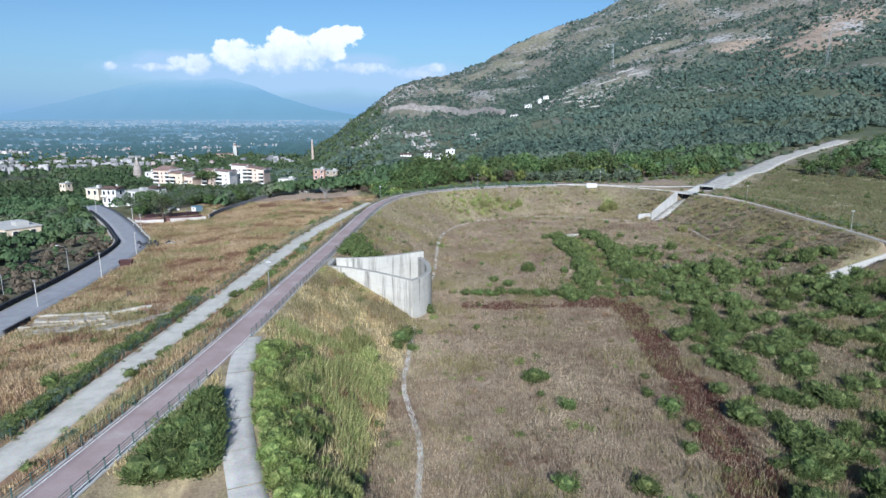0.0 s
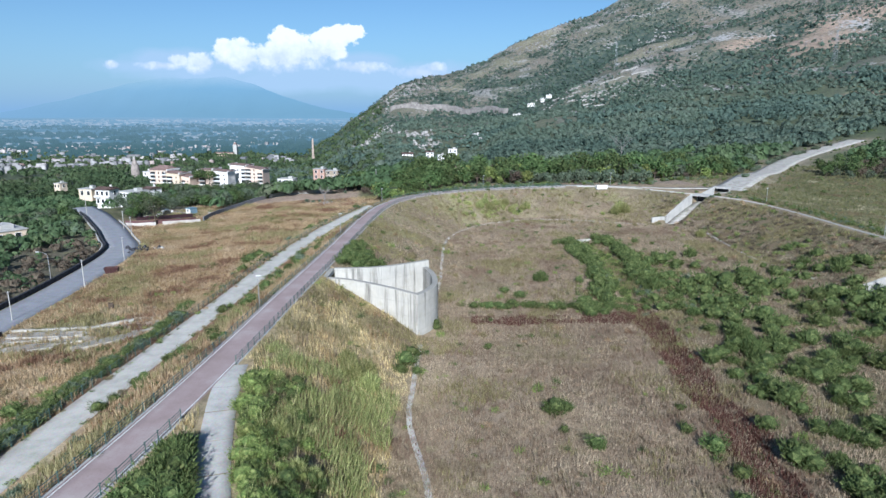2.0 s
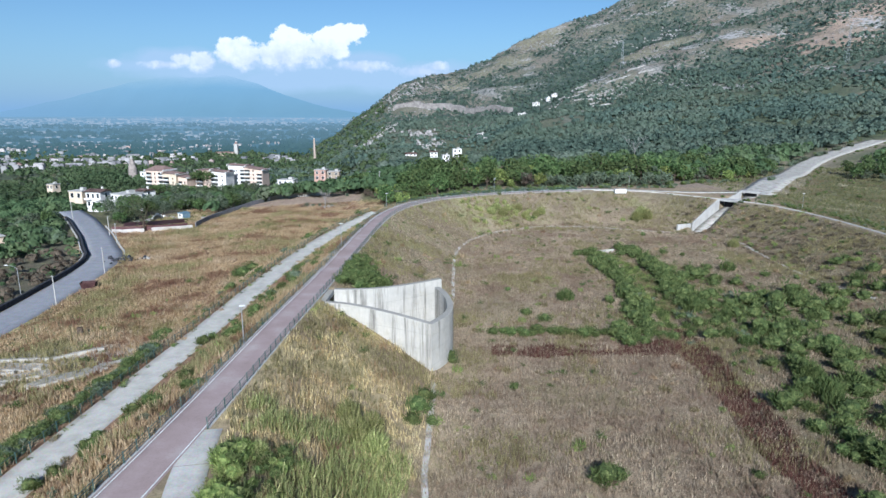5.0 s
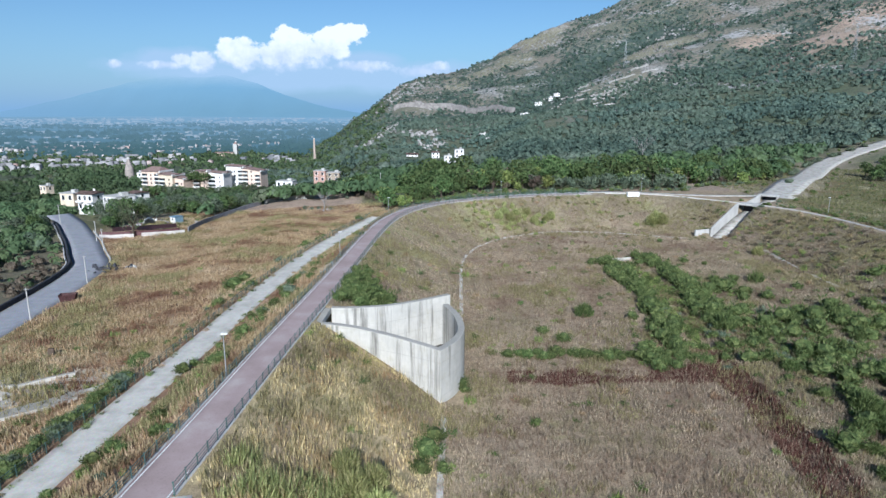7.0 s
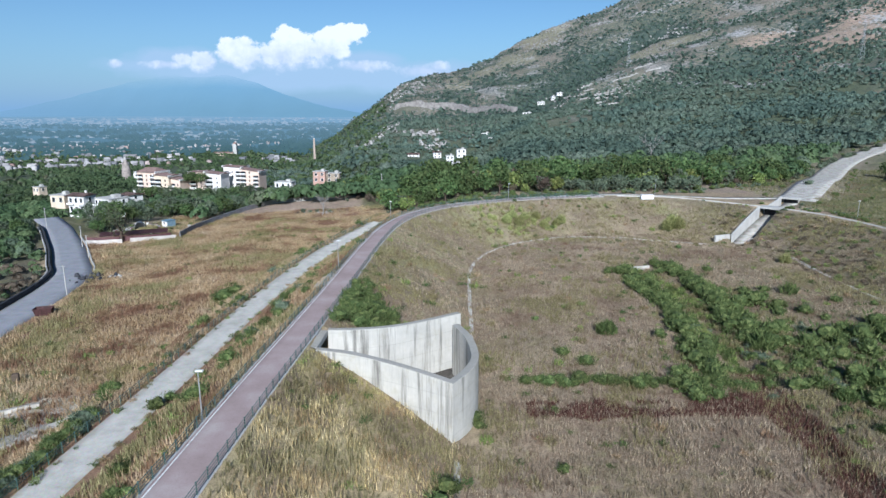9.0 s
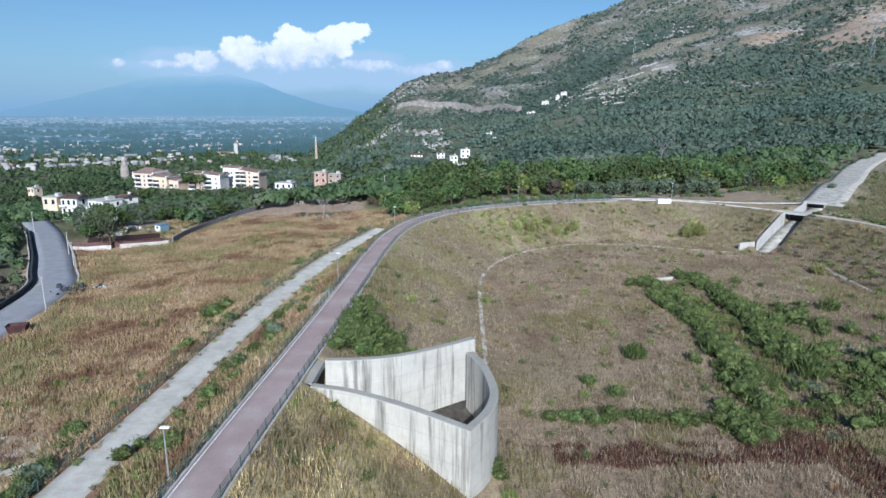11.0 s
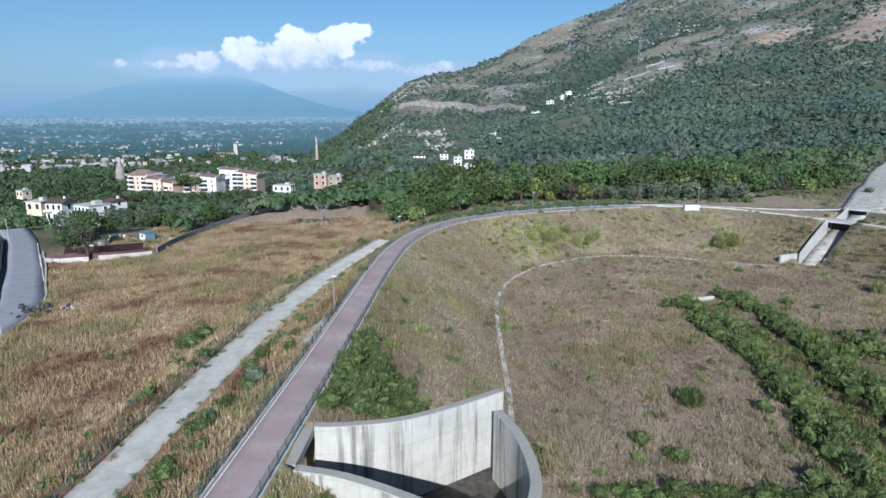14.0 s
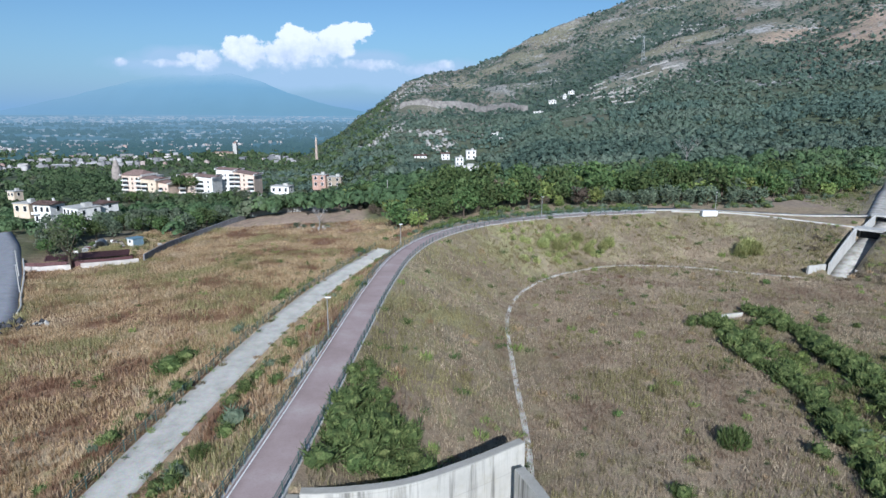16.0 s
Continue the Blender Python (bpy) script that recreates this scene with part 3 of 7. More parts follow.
MAT_LINE = plain("white_line_paint", (0.72, 0.72, 0.70), 0.6, 0, 0.25, 3.0)
MAT_RAIL = plain("green_painted_steel", (0.085, 0.15, 0.13), 0.35, 0.15, 0.3, 4.0)
MAT_POLE = plain("galvanised_steel", (0.45, 0.46, 0.46), 0.45, 0.6, 0.15, 3.0)
MAT_LAMP = plain("white_lamp_housing", (0.78, 0.78, 0.76), 0.4, 0, 0.05)
# serves dark stone walls and the painted shade inside openings
MAT_DARKWALL = plain("lava_stone_and_shade", (0.045, 0.046, 0.052), 0.85, 0, 0.4, 1.2, 0.5)
MAT_WALL = plain("weathered_cream_plaster", (0.50, 0.46, 0.42), 0.85, 0, 0.2, 0.6)
MAT_WHITE = plain("white_plaster", (0.70, 0.68, 0.64), 0.8, 0, 0.12, 0.7)
MAT_YELLOW = plain("pale_cream_plaster", (0.62, 0.51, 0.38), 0.8, 0, 0.12, 0.5)
MAT_ROOF = plain("brown_roof_tiles", (0.24, 0.165, 0.14), 0.85, 0, 0.3, 1.4, 0.4)
MAT_GLASS = plain("dark_window_glass", (0.03, 0.035, 0.04), 0.12, 0, 0.2)
MAT_RED = plain("rusty_red_paint", (0.13, 0.06, 0.058), 0.6, 0.1, 0.4, 3.0)
MAT_TRUNK = plain("bark", (0.10, 0.075, 0.055), 0.95, 0, 0.35, 5.0, 0.5)
MAT_TREE = leafy("broadleaf_foliage", (0.072, 0.118, 0.042), (0.112, 0.170, 0.060), (0.175, 0.228, 0.085), 0.45, grain=1.6)
MAT_OLIVE = leafy("olive_foliage", (0.10, 0.132, 0.085), (0.135, 0.168, 0.108), (0.185, 0.215, 0.14), 0.4, grain=1.3)
WOOD_TINTS = ((0.0, (0.050, 0.088, 0.042)), (0.3, (0.074, 0.120, 0.054)), (0.55, (0.098, 0.148, 0.066)), (0.75, (0.135, 0.178, 0.078)), (0.9, (0.125, 0.162, 0.112)), (1.0, (0.155, 0.150, 0.095)))
MAT_FAR = leafy("wood_foliage", (0.082, 0.125, 0.056), (0.10, 0.148, 0.068), (0.13, 0.175, 0.082), 0.4, True, 0.05, None, WOOD_TINTS, 1.1)
# olive grey-green with blue of distant haze mixed into the base colour
MAT_GROVE = leafy("hazed_grove_foliage", (0.10, 0.138, 0.098), (0.122, 0.16, 0.115), (0.15, 0.185, 0.138), 0.4, True, 0.05, None, ((0.0, (0.082, 0.120, 0.084)), (0.5, (0.118, 0.158, 0.116)), (1.0, (0.155, 0.186, 0.142))), 0.9)
MAT_VINE = leafy("yellow_green_foliage", (0.15, 0.205, 0.06), (0.235, 0.29, 0.085), (0.35, 0.38, 0.13), 0.45, grain=5.0)
MAT_TWIG = leafy("brown_withered_foliage", (0.11, 0.085, 0.06), (0.15, 0.12, 0.085), (0.20, 0.165, 0.12), 0.35)
MAT_BROOM = leafy("broom_foliage", (0.062, 0.092, 0.030), (0.110, 0.150, 0.048), (0.20, 0.235, 0.082), 0.35, grain=5.0)
MAT_DRY = leafy("dry_grass", (0.235, 0.175, 0.112), (0.400, 0.315, 0.210), (0.60, 0.515, 0.365), 0.4, True, 0.12, (0.262, 0.188, 0.128), None, 2.5, (0.275, 0.25, 0.135))
MAT_STRAW = leafy("straw_grass", (0.37, 0.265, 0.13), (0.56, 0.43, 0.235), (0.74, 0.61, 0.385), 0.4, True, 0.10, (0.27, 0.165, 0.095), None, 2.5, (0.24, 0.25, 0.085))
MAT_FRESH = leafy("green_grass", (0.20, 0.178, 0.082), (0.31, 0.275, 0.13), (0.44, 0.39, 0.21), 0.4, True, 0.15)
MAT_REED = leafy("reed_blades", (0.20, 0.225, 0.085), (0.325, 0.345, 0.13), (0.50, 0.48, 0.225), 0.4, True, 0.15)
MAT_MEADOW = leafy("meadow_blades", (0.11, 0.125, 0.05), (0.17, 0.18, 0.072), (0.27, 0.25, 0.12), 0.4, True, 0.1, (0.24, 0.19, 0.11))
MAT_RUST = leafy("withered_dock", (0.10, 0.046, 0.032), (0.145, 0.07, 0.048), (0.20, 0.115, 0.082), 0.3, True, 0.3)
# distance haze put into the base colour: paler and bluer than near scrub
HILL_HAZE_TINTS = ((0.0, (0.062, 0.100, 0.078)), (0.4, (0.084, 0.128, 0.098)), (0.75, (0.110, 0.154, 0.115)), (1.0, (0.142, 0.175, 0.124)))
MAT_HILL = leafy("hazed_scrub_foliage", (0.083, 0.124, 0.096), (0.104, 0.147, 0.111), (0.133, 0.17, 0.122), 0.4, True, 0.02, None, HILL_HAZE_TINTS, 0.5)
MAT_ROCK = plain("limestone", (0.37, 0.355, 0.33), 0.9, 0, 0.3, 0.2, 0.4)
MAT_SCREE = plain("grey_limestone_scree", (0.27, 0.25, 0.23), 0.9, 0, 0.3, 0.2, 0.4)

# ---- ground: one sheet to the horizon ----
def axis(lo, hi, fine, low_end, high_end, grow, cap):
    mid = list(np.arange(lo, hi + fine * 0.5, fine))
    s, v = fine, mid[-1]
    while v < high_end:
        s = min(s * grow, cap if v < 2000 else 1e9)
        v += s
        mid.append(v)
    s, v = fine, mid[0]
    while v > low_end:
        s = min(s * grow, cap if v > -1300 else 1e9)
        v -= s
        mid.insert(0, v)
    return np.array(mid)


def mixc(a, b, w):
    return a + (np.asarray(b) - a) * w[:, None]


def cover_colour(x, y, z):
    n1, n2, n3 = fbm(x / 16, y / 16, 4, 31), fbm(x / 5, y / 5, 3, 41), fbm(x / 45, y / 45, 3, 51)
    c = np.tile(np.array([0.31, 0.24, 0.16]), (len(x), 1))
    d, _ = near_line(CREST[::2], x, y)
    inside = step(0, 3, d)
    slope = inside * step(30, 16, d)
    c = mixc(c, (0.43, 0.34, 0.20), slope * step(0.35, 0.6, n1) * step(135, 112, y))
    c = mixc(c, (0.28, 0.235, 0.155), slope * step(125, 175, y))
    c = mixc(c, (0.27, 0.265, 0.12), slope * step(0.47, 0.62, n2) * (0.25 + 0.45 * step(125, 165, y)))
    c = mixc(c, (0.20, 0.15, 0.105), slope * step(0.52, 0.62, fbm(x / 4, y / 7, 3, 57)) * 0.6)
    c = mixc(c, (0.35, 0.28, 0.195), inside * step(0.55, 0.7, n3) * (1 - slope) * 0.7)
    c = mixc(c, (0.225, 0.175, 0.12), inside * step(0.52, 0.35, n1) * 0.5)
    c = mixc(c, (0.175, 0.145, 0.108), slope * step(70, 84, x) * step(0.35, 0.55, n2) * 0.85)
    # shrub land on the far side of the ditch
    c = mixc(c, (0.185, 0.165, 0.095), inside * step(34, 46, x) * step(215, 165, y) * 0.8)
    # withered strip along the ditch and across the basin
    dd, _ = near_line(DITCH, x, y)
    c = mixc(c, (0.17, 0.10, 0.072), inside * np.exp(-((dd - 0.2) / 2.4) ** 2) * step(150, 128, y) * (0.35 + 0.6 * n2))
    c = mixc(c, (0.21, 0.135, 0.105), inside * np.exp(-((y - 119 - 0.05 * x + 5 * (n1 - 0.5)) / 3.0) ** 2) * step(-2, 14, x) * step(38, 30, x) * (0.2 + 0.6 * n2))
    # field outside the embankment
    out = step(-3, -6, d) * step(0, -20, x + 0.45 * np.maximum(y - 205, 0))
    c = mixc(c, (0.43, 0.32, 0.19), out)
    c = mixc(c, (0.235, 0.135, 0.085), out * step(0.47, 0.58, fbm(x / 22, y / 13, 4, 34)) * 0.85)
    c = mixc(c, (0.22, 0.225, 0.09), out * step(0.56, 0.66, n3) * 0.7)
    c = mixc(c, (0.52, 0.42, 0.28), out * step(0.55, 0.65, n2) * step(0.5, 0.4, n1) * 0.7)
    c = mixc(c, (0.27, 0.20, 0.145), out * step(230, 262, y) * 0.7)
    c = mixc(c, (0.36, 0.27, 0.20), step(-34, -46, x) * step(-112, -100, x) * step(255, 275, y) * step(372, 345, y) * 0.9)
    sandy = step(1.2, 0.7, np.hypot((x + 67) / 19, (y - 117 - 0.25 * (x + 67)) / 7) + 0.8 * (n2 - 0.5))
    c = mixc(c, (0.44, 0.40, 0.34), out * sandy * 0.85)
    # woods, orchards and far land
    far = np.maximum(step(272, 300, y - 80 * step(-38, -52, x) * step(-112, -100, x)), np.maximum(step(-118, -135, x), step(120, 150, x)) * step(60, 120, y))
    c = mixc(c, (0.13, 0.13, 0.065), far)
    c = mixc(c, (0.075, 0.095, 0.055), far * step(330, 420, y))
    c = mixc(c, (0.27, 0.225, 0.165), far * step(0.60, 0.70, n1) * step(420, 300, y) * 0.8)
    green = step(106, 112, x) * step(300, 250, y)
    c = mixc(c, (0.14, 0.14, 0.062), green * 0.85)
    c = mixc(c, (0.12, 0.11, 0.075), step(-5.5, -8.0, near_line(ROAD[::2], x, y)[0]) * step(-70, -84, x) * step(40, 60, y) * step(320, 290, y))
    # mountain: scrub below, bare limestone above
    m = step(620, 1100, y) * step(-0.16, 0.02, x / np.maximum(y, 1))
    r1, r2 = fbm(x / 120, y / 120, 5, 61), fbm(x / 35, z / 25, 4, 71)
    c = mixc(c, (0.11, 0.125, 0.095), m * 0.95)
    c = mixc(c, (0.185, 0.160, 0.122), m * step(50, 130, z) * (0.35 + 0.6 * step(0.35, 0.55, fbm(x / 90, y / 90, 4, 64))))
    c = mixc(c, (0.205, 0.180, 0.145), m * step(0.47, 0.58, r1) * 0.9)
    c = mixc(c, (0.33, 0.32, 0.30), m * step(0.58, 0.68, r2) * step(0.45, 0.56, r1) * 0.8)
    meadow, rust, deep = blobs(MEADOWS, x, y), blobs(RUSTY, x, y), gully(x, y)
    c = mixc(c, (0.215, 0.205, 0.135), m * meadow * 0.75)
    c = mixc(c, (0.33, 0.245, 0.19), np.maximum(m, 0.6 * far) * rust * 0.9)
    c = mixc(c, (0.055, 0.075, 0.058), m * deep * (1 - rust))
    terr = step(1.2, 0.8, np.hypot((x - TERRACES[0]) / TERRACES[2], (y - TERRACES[1]) / TERRACES[3]))
    c = mixc(c, (0.20, 0.195, 0.145), m * terr * 0.8)
    dens = m * np.clip(0.74 - 0.06 * step(80, 200, z) + 1.0 * (fbm(x / 70, y / 70, 4, 43) - 0.5) + 0.6 * deep - 0.28 * meadow - 0.22 * rust - 0.15 * terr, 0.1, 1.1)
    # worked-out soil behind the far crest
    soil = step(1.2, 0.8, np.hypot((x - 106) / 17, (y - 288) / 14) + 0.5 * (n2 - 0.5)) + step(1.2, 0.7, np.hypot((x - 110) / 8, (y - 400) / 16))
    c = mixc(c, (0.30, 0.235, 0.18), np.clip(soil, 0, 1) * 0.9)
    hc, _ = near_line(CHUTE, x, y)
    c = mixc(c, (0.25, 0.215, 0.155), step(17, 8, np.abs(hc)) * step(252, 262, y) * step(470, 440, y) * (0.5 + 0.5 * step(0.4, 0.6, n2)))
    # kitchen garden behind the white wall
    c = mixc(c, (0.20, 0.18, 0.125), step(1.1, 0.9, np.hypot((x + 113) / 17, (y - 266) / 17)))
    return np.column_stack([np.clip(c, 0.01, 0.9), dens])


def build_ground():
    xs = axis(-130, 124, 2.0, -4900, 4900, 1.07, 25)
    ys = axis(34, 276, 2.0, -2500, 4900, 1.07, 20)
    xs = np.unique(np.round(np.r_[xs, np.arange(-26, 0, 0.5)], 2))
    ys = np.unique(np.round(np.r_[ys, np.arange(108, 136, 0.5)], 2))
    X, Y = np.meshgrid(xs, ys)
    x, y = X.ravel(), Y.ravel()
    z = height(x, y)
    z = np.where(np.hypot(x, y) > 2600, z - 12, z)
    nx = len(xs)
    i = np.arange(len(xs) * (len(ys) - 1)).reshape(len(ys) - 1, nx)[:, :-1].ravel()
    ob = mesh_np("ground", np.column_stack([x, y, z]), np.column_stack([i, i + 1, i + nx + 1, i + nx]), MAT_GROUND, smooth=True)
    col = ob.data.color_attributes.new("cover", "FLOAT_COLOR", "POINT")
    c = cover_colour(x, y, z)
    col.data.foreach_set("color", c.astype(np.float32).ravel())
    tagged(ob, "dry grassy ground of basin, fields and mountain slopes", "ground", kind="structure")


build_ground()


def build_far():
    # hazy plain behind the towns
    a, r = np.meshgrid(np.linspace(-1.25, 0.02, 60), np.geomspace(1500, 4800, 40))
    y = r / np.sqrt(1 + a * a)
    x = a * y
    z = plain_z(r) + 1.5 * step(1500, 1700, r) - 0.5
    v = np.column_stack([x.ravel(), y.ravel(), z.ravel()])
    i = np.arange(39 * 60).reshape(39, 60)[:, :-1].ravel()
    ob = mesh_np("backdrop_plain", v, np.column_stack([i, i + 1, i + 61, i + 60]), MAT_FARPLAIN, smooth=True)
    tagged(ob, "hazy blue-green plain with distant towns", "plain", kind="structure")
    # volcano: broad cone, its summit shoulder faded out into the cloud
    u, w = np.meshgrid(np.linspace(-0.80, -0.10, 90), np.linspace(0, 1, 14))
    rise = np.interp(u, [-0.80, -0.715, -0.60, -0.49, -0.445, -0.41, -0.375, -0.345, -0.30, -0.255, -0.1805, -0.12], [-0.008, -0.0037, 0.019, 0.044, 0.052, 0.050, 0.0515, 0.0535, 0.042, 0.023, 0.002, -0.006])
    rise = rise + (fbm(u * 40, u * 0, 4, 7) - 0.5) * 0.003
    y = 4300 + 500 * w
    z = EYE_Z - 60 * (1 - w) + (rise * 4800 + 60 * 0 + 0) * w
    z = np.where(w > 0.99, EYE_Z + rise * 4800, z)
    v = np.column_stack([(u * y).ravel(), y.ravel(), z.ravel()])
    i = np.arange(13 * 90).reshape(13, 90)[:, :-1].ravel()
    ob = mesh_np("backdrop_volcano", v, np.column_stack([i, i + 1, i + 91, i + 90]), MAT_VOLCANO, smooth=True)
    tagged(ob, "broad volcano in blue haze under cumulus cloud", "volcano", kind="structure")


build_far()

# ---- paths and roads ----
ob = ribbon("cycle_path", PATH, (-2.2, -1.1, 0.0, 1.0, 1.9), 0.06, MAT_PATH, 0.3)
tagged(ob, "worn red-paved cycle path along the embankment crest", "path", kind="structure")
ob = ribbon("path_line", PATH, (-2.02, -1.88), 0.066, MAT_LINE, 0.004)
tagged(ob, "thin white painted edge line of the path", "road marking", kind="structure")
ob = ribbon("path_line", PATH[(PATH[:, 1] > 40) & (PATH[:, 1] < 84)], (1.62, 1.74), 0.066, MAT_LINE, 0.004)
tagged(ob, "thin white painted edge line beside the ramp", "road marking", kind="structure")
ob = ribbon("path_kerb", PATH, (-2.48, -2.22), 0.12, MAT_CONC_PALE, 0.4)
tagged(ob, "pale concrete kerb beside the red path", "kerb", kind="structure")
for stretch in (PATH[PATH[:, 1] < 67], PATH[PATH[:, 1] > 77.5]):
    ob = ribbon("path_kerb", stretch, (1.92, 2.2), 0.12, MAT_CONC_PALE, 0.4)
    tagged(ob, "pale concrete kerb beside the red path", "kerb", kind="structure")
ob = ribbon("gravel_road", GRAVEL, (-2.4, -1.2, 0, 1.0, 1.95), 0.07, MAT_GRAVEL, 0.3)
tagged(ob, "pale crushed-limestone service road below the embankment", "road", kind="structure")
ob = ribbon("road", ROAD, (-4.3, -2, 0, 2, 4.3), 0.06, MAT_ASPHALT, 0.3)
tagged(ob, "worn grey asphalt road winding towards the houses", "road", kind="structure")
RAMP_ROOT = tagged(new("concrete_ramp"), "pale cracked concrete ramp leaving the red path", "ramp", kind="structure")
RAMP_FINE = smooth_line([tuple(q) for q in RAMP[::2]], 0.5)
for k in range(0, len(RAMP_FINE) - 2, 11):
    seg = RAMP_FINE[k:k + 12].copy()
    if len(seg) > 3:
        # open joints between the cast slabs
        seg[-1] = seg[-2] + (seg[-1] - seg[-2]) * 0.82
        ribbon("slab", seg, (-1.5, -0.5, 0.5, 1.5), 0.045 + 0.02 * (k % 2), MAT_WORN, 0.25, RAMP_ROOT)
for line in (TOE, TOE_FAR, TOE_RIGHT):
    ob = ribbon("drain_gutter", line, (-0.36, -0.2, 0.2, 0.36), 0.13, MAT_GUTTER, 0.4, on_ground=True)
    tagged(ob, "narrow pale concrete gutter at the foot of the slope", "gutter", kind="structure")
FAR_APRON = smooth_line([(18, 256.5, 8.2), (40, 264, 8.0), (62, 266, 8.0), (88, 258, 8.0), (108, 256, 8.2)], 4.0)
ob = ribbon("gravel_apron", FAR_APRON[FAR_APRON[:, 0] < 60], (-3.2, 0, 1.2), 0.08, MAT_GRAVEL, 0.3)
tagged(ob, "pale gravel yard behind the far crest", "track", kind="structure")
ob = ribbon("dirt_track", FAR_APRON[FAR_APRON[:, 0] > 57], (-2.2, -0.6, 0.6), 0.06, MAT_TRACK, 0.3)
tagged(ob, "faint stony track behind the far crest", "track", kind="structure")
ob = ribbon("crest_kerb", CREST[(CREST[:, 1] > 60) & (CREST[:, 0] > 50)], (-0.2, 0.2), 0.30, MAT_WORN, 0.8)
tagged(ob, "low tan concrete wall along the basin crest", "low wall", kind="structure")


# ---- railings ----
def build_railing(off, line, name_label):
    p = np.asarray(line)
    t = np.gradient(p[:, :2], axis=0)
    t /= np.linalg.norm(t, axis=1)[:, None]
    xy = p[:, :2] + np.stack([t[:, 1], -t[:, 0]], 1) * off
    seg = np.r_[0, np.cumsum(np.linalg.norm(np.diff(xy, axis=0), axis=1))]
    e = thing("guard_railing", (*xy[0], p[0, 2]), name_label, "railing", "railings of the cycle path")
    o = Vector((*xy[0], p[0, 2]))

    def at(s):
        return Vector((np.interp(s, seg, xy[:, 0]), np.interp(s, seg, xy[:, 1]), np.interp(s, seg, p[:, 2]))) - o
    n = int(seg[-1] / 2.0)
    bm = bmesh.new()
    tube(bm, (0, 0, -0.2), (0, 0, 1.16), 0.055, 0.05, 8)
    box(bm, 0, 0, 1.18, 0.13, 0.13, 0.05)
    first = part("post", bm, MAT_RAIL, e)
    for k in range(1, n + 1):
        q = new("post", first.data)
        q.parent = e
        q.location = at(seg[-1] * k / n)
    for z, r in ((1.08, 0.035), (0.78, 0.028), (0.48, 0.028)):
        bm = bmesh.new()
        for k in range(n):
            a, b = at(seg[-1] * k / n), at(seg[-1] * (k + 1) / n)
            tube(bm, a + Vector((0, 0, z)), b + Vector((0, 0, z)), r, None, 6)
        part("rail", bm, MAT_RAIL, e)


LONG = PATH[(PATH[:, 1] > 30)]
build_railing(-2.36, LONG, "dark green steel railing on the outer path edge")
build_railing(2.06, PATH[(PATH[:, 1] > 77.5)], "dark green steel railing on the basin side of the path")
build_railing(2.06, PATH[(PATH[:, 1] > 28) & (PATH[:, 1] < 68)], "short dark green steel railing beside the concrete ramp")


# ---- concrete spillway chamber ----
def wall_mesh(name, line, thick, bottom, parent, mat, side=1):
    """A wall along points (x, y, top), thick towards the right of its way (side 1)."""
    p = np.asarray(line, float)
    t = np.gradient(p[:, :2], axis=0)
    t /= np.linalg.norm(t, axis=1)[:, None]
    n = np.stack([t[:, 1], -t[:, 0]], 1) * thick * side
    m = len(p)
    ch = 0.06
    a = np.column_stack([p[:, :2], p[:, 2] - ch])
    b = np.column_stack([p[:, :2] + n * ch / thick, p[:, 2]])
    c = np.column_stack([p[:, :2] + n * (1 - ch / thick), p[:, 2]])
    d = np.column_stack([p[:, :2] + n, p[:, 2] - ch])
    bt = np.full(m, bottom, float)
    e, f_ = np.column_stack([p[:, :2] + n, bt]), np.column_stack([p[:, :2], bt])
    v = np.stack([a, b, c, d, e, f_], 1).reshape(-1, 3)
    bm = bmesh.new()
    vs = [bm.verts.new(q) for q in v]
    for i in range(m - 1):
        for j in range(6):
            k = (j + 1) % 6
            bm.faces.new((vs[i * 6 + j], vs[i * 6 + k], vs[i * 6 + 6 + k], vs[i * 6 + 6 + j]))
    bm.faces.new(vs[:6][::-1])
    bm.faces.new(vs[-6:])
    return part(name, bm, mat, parent)


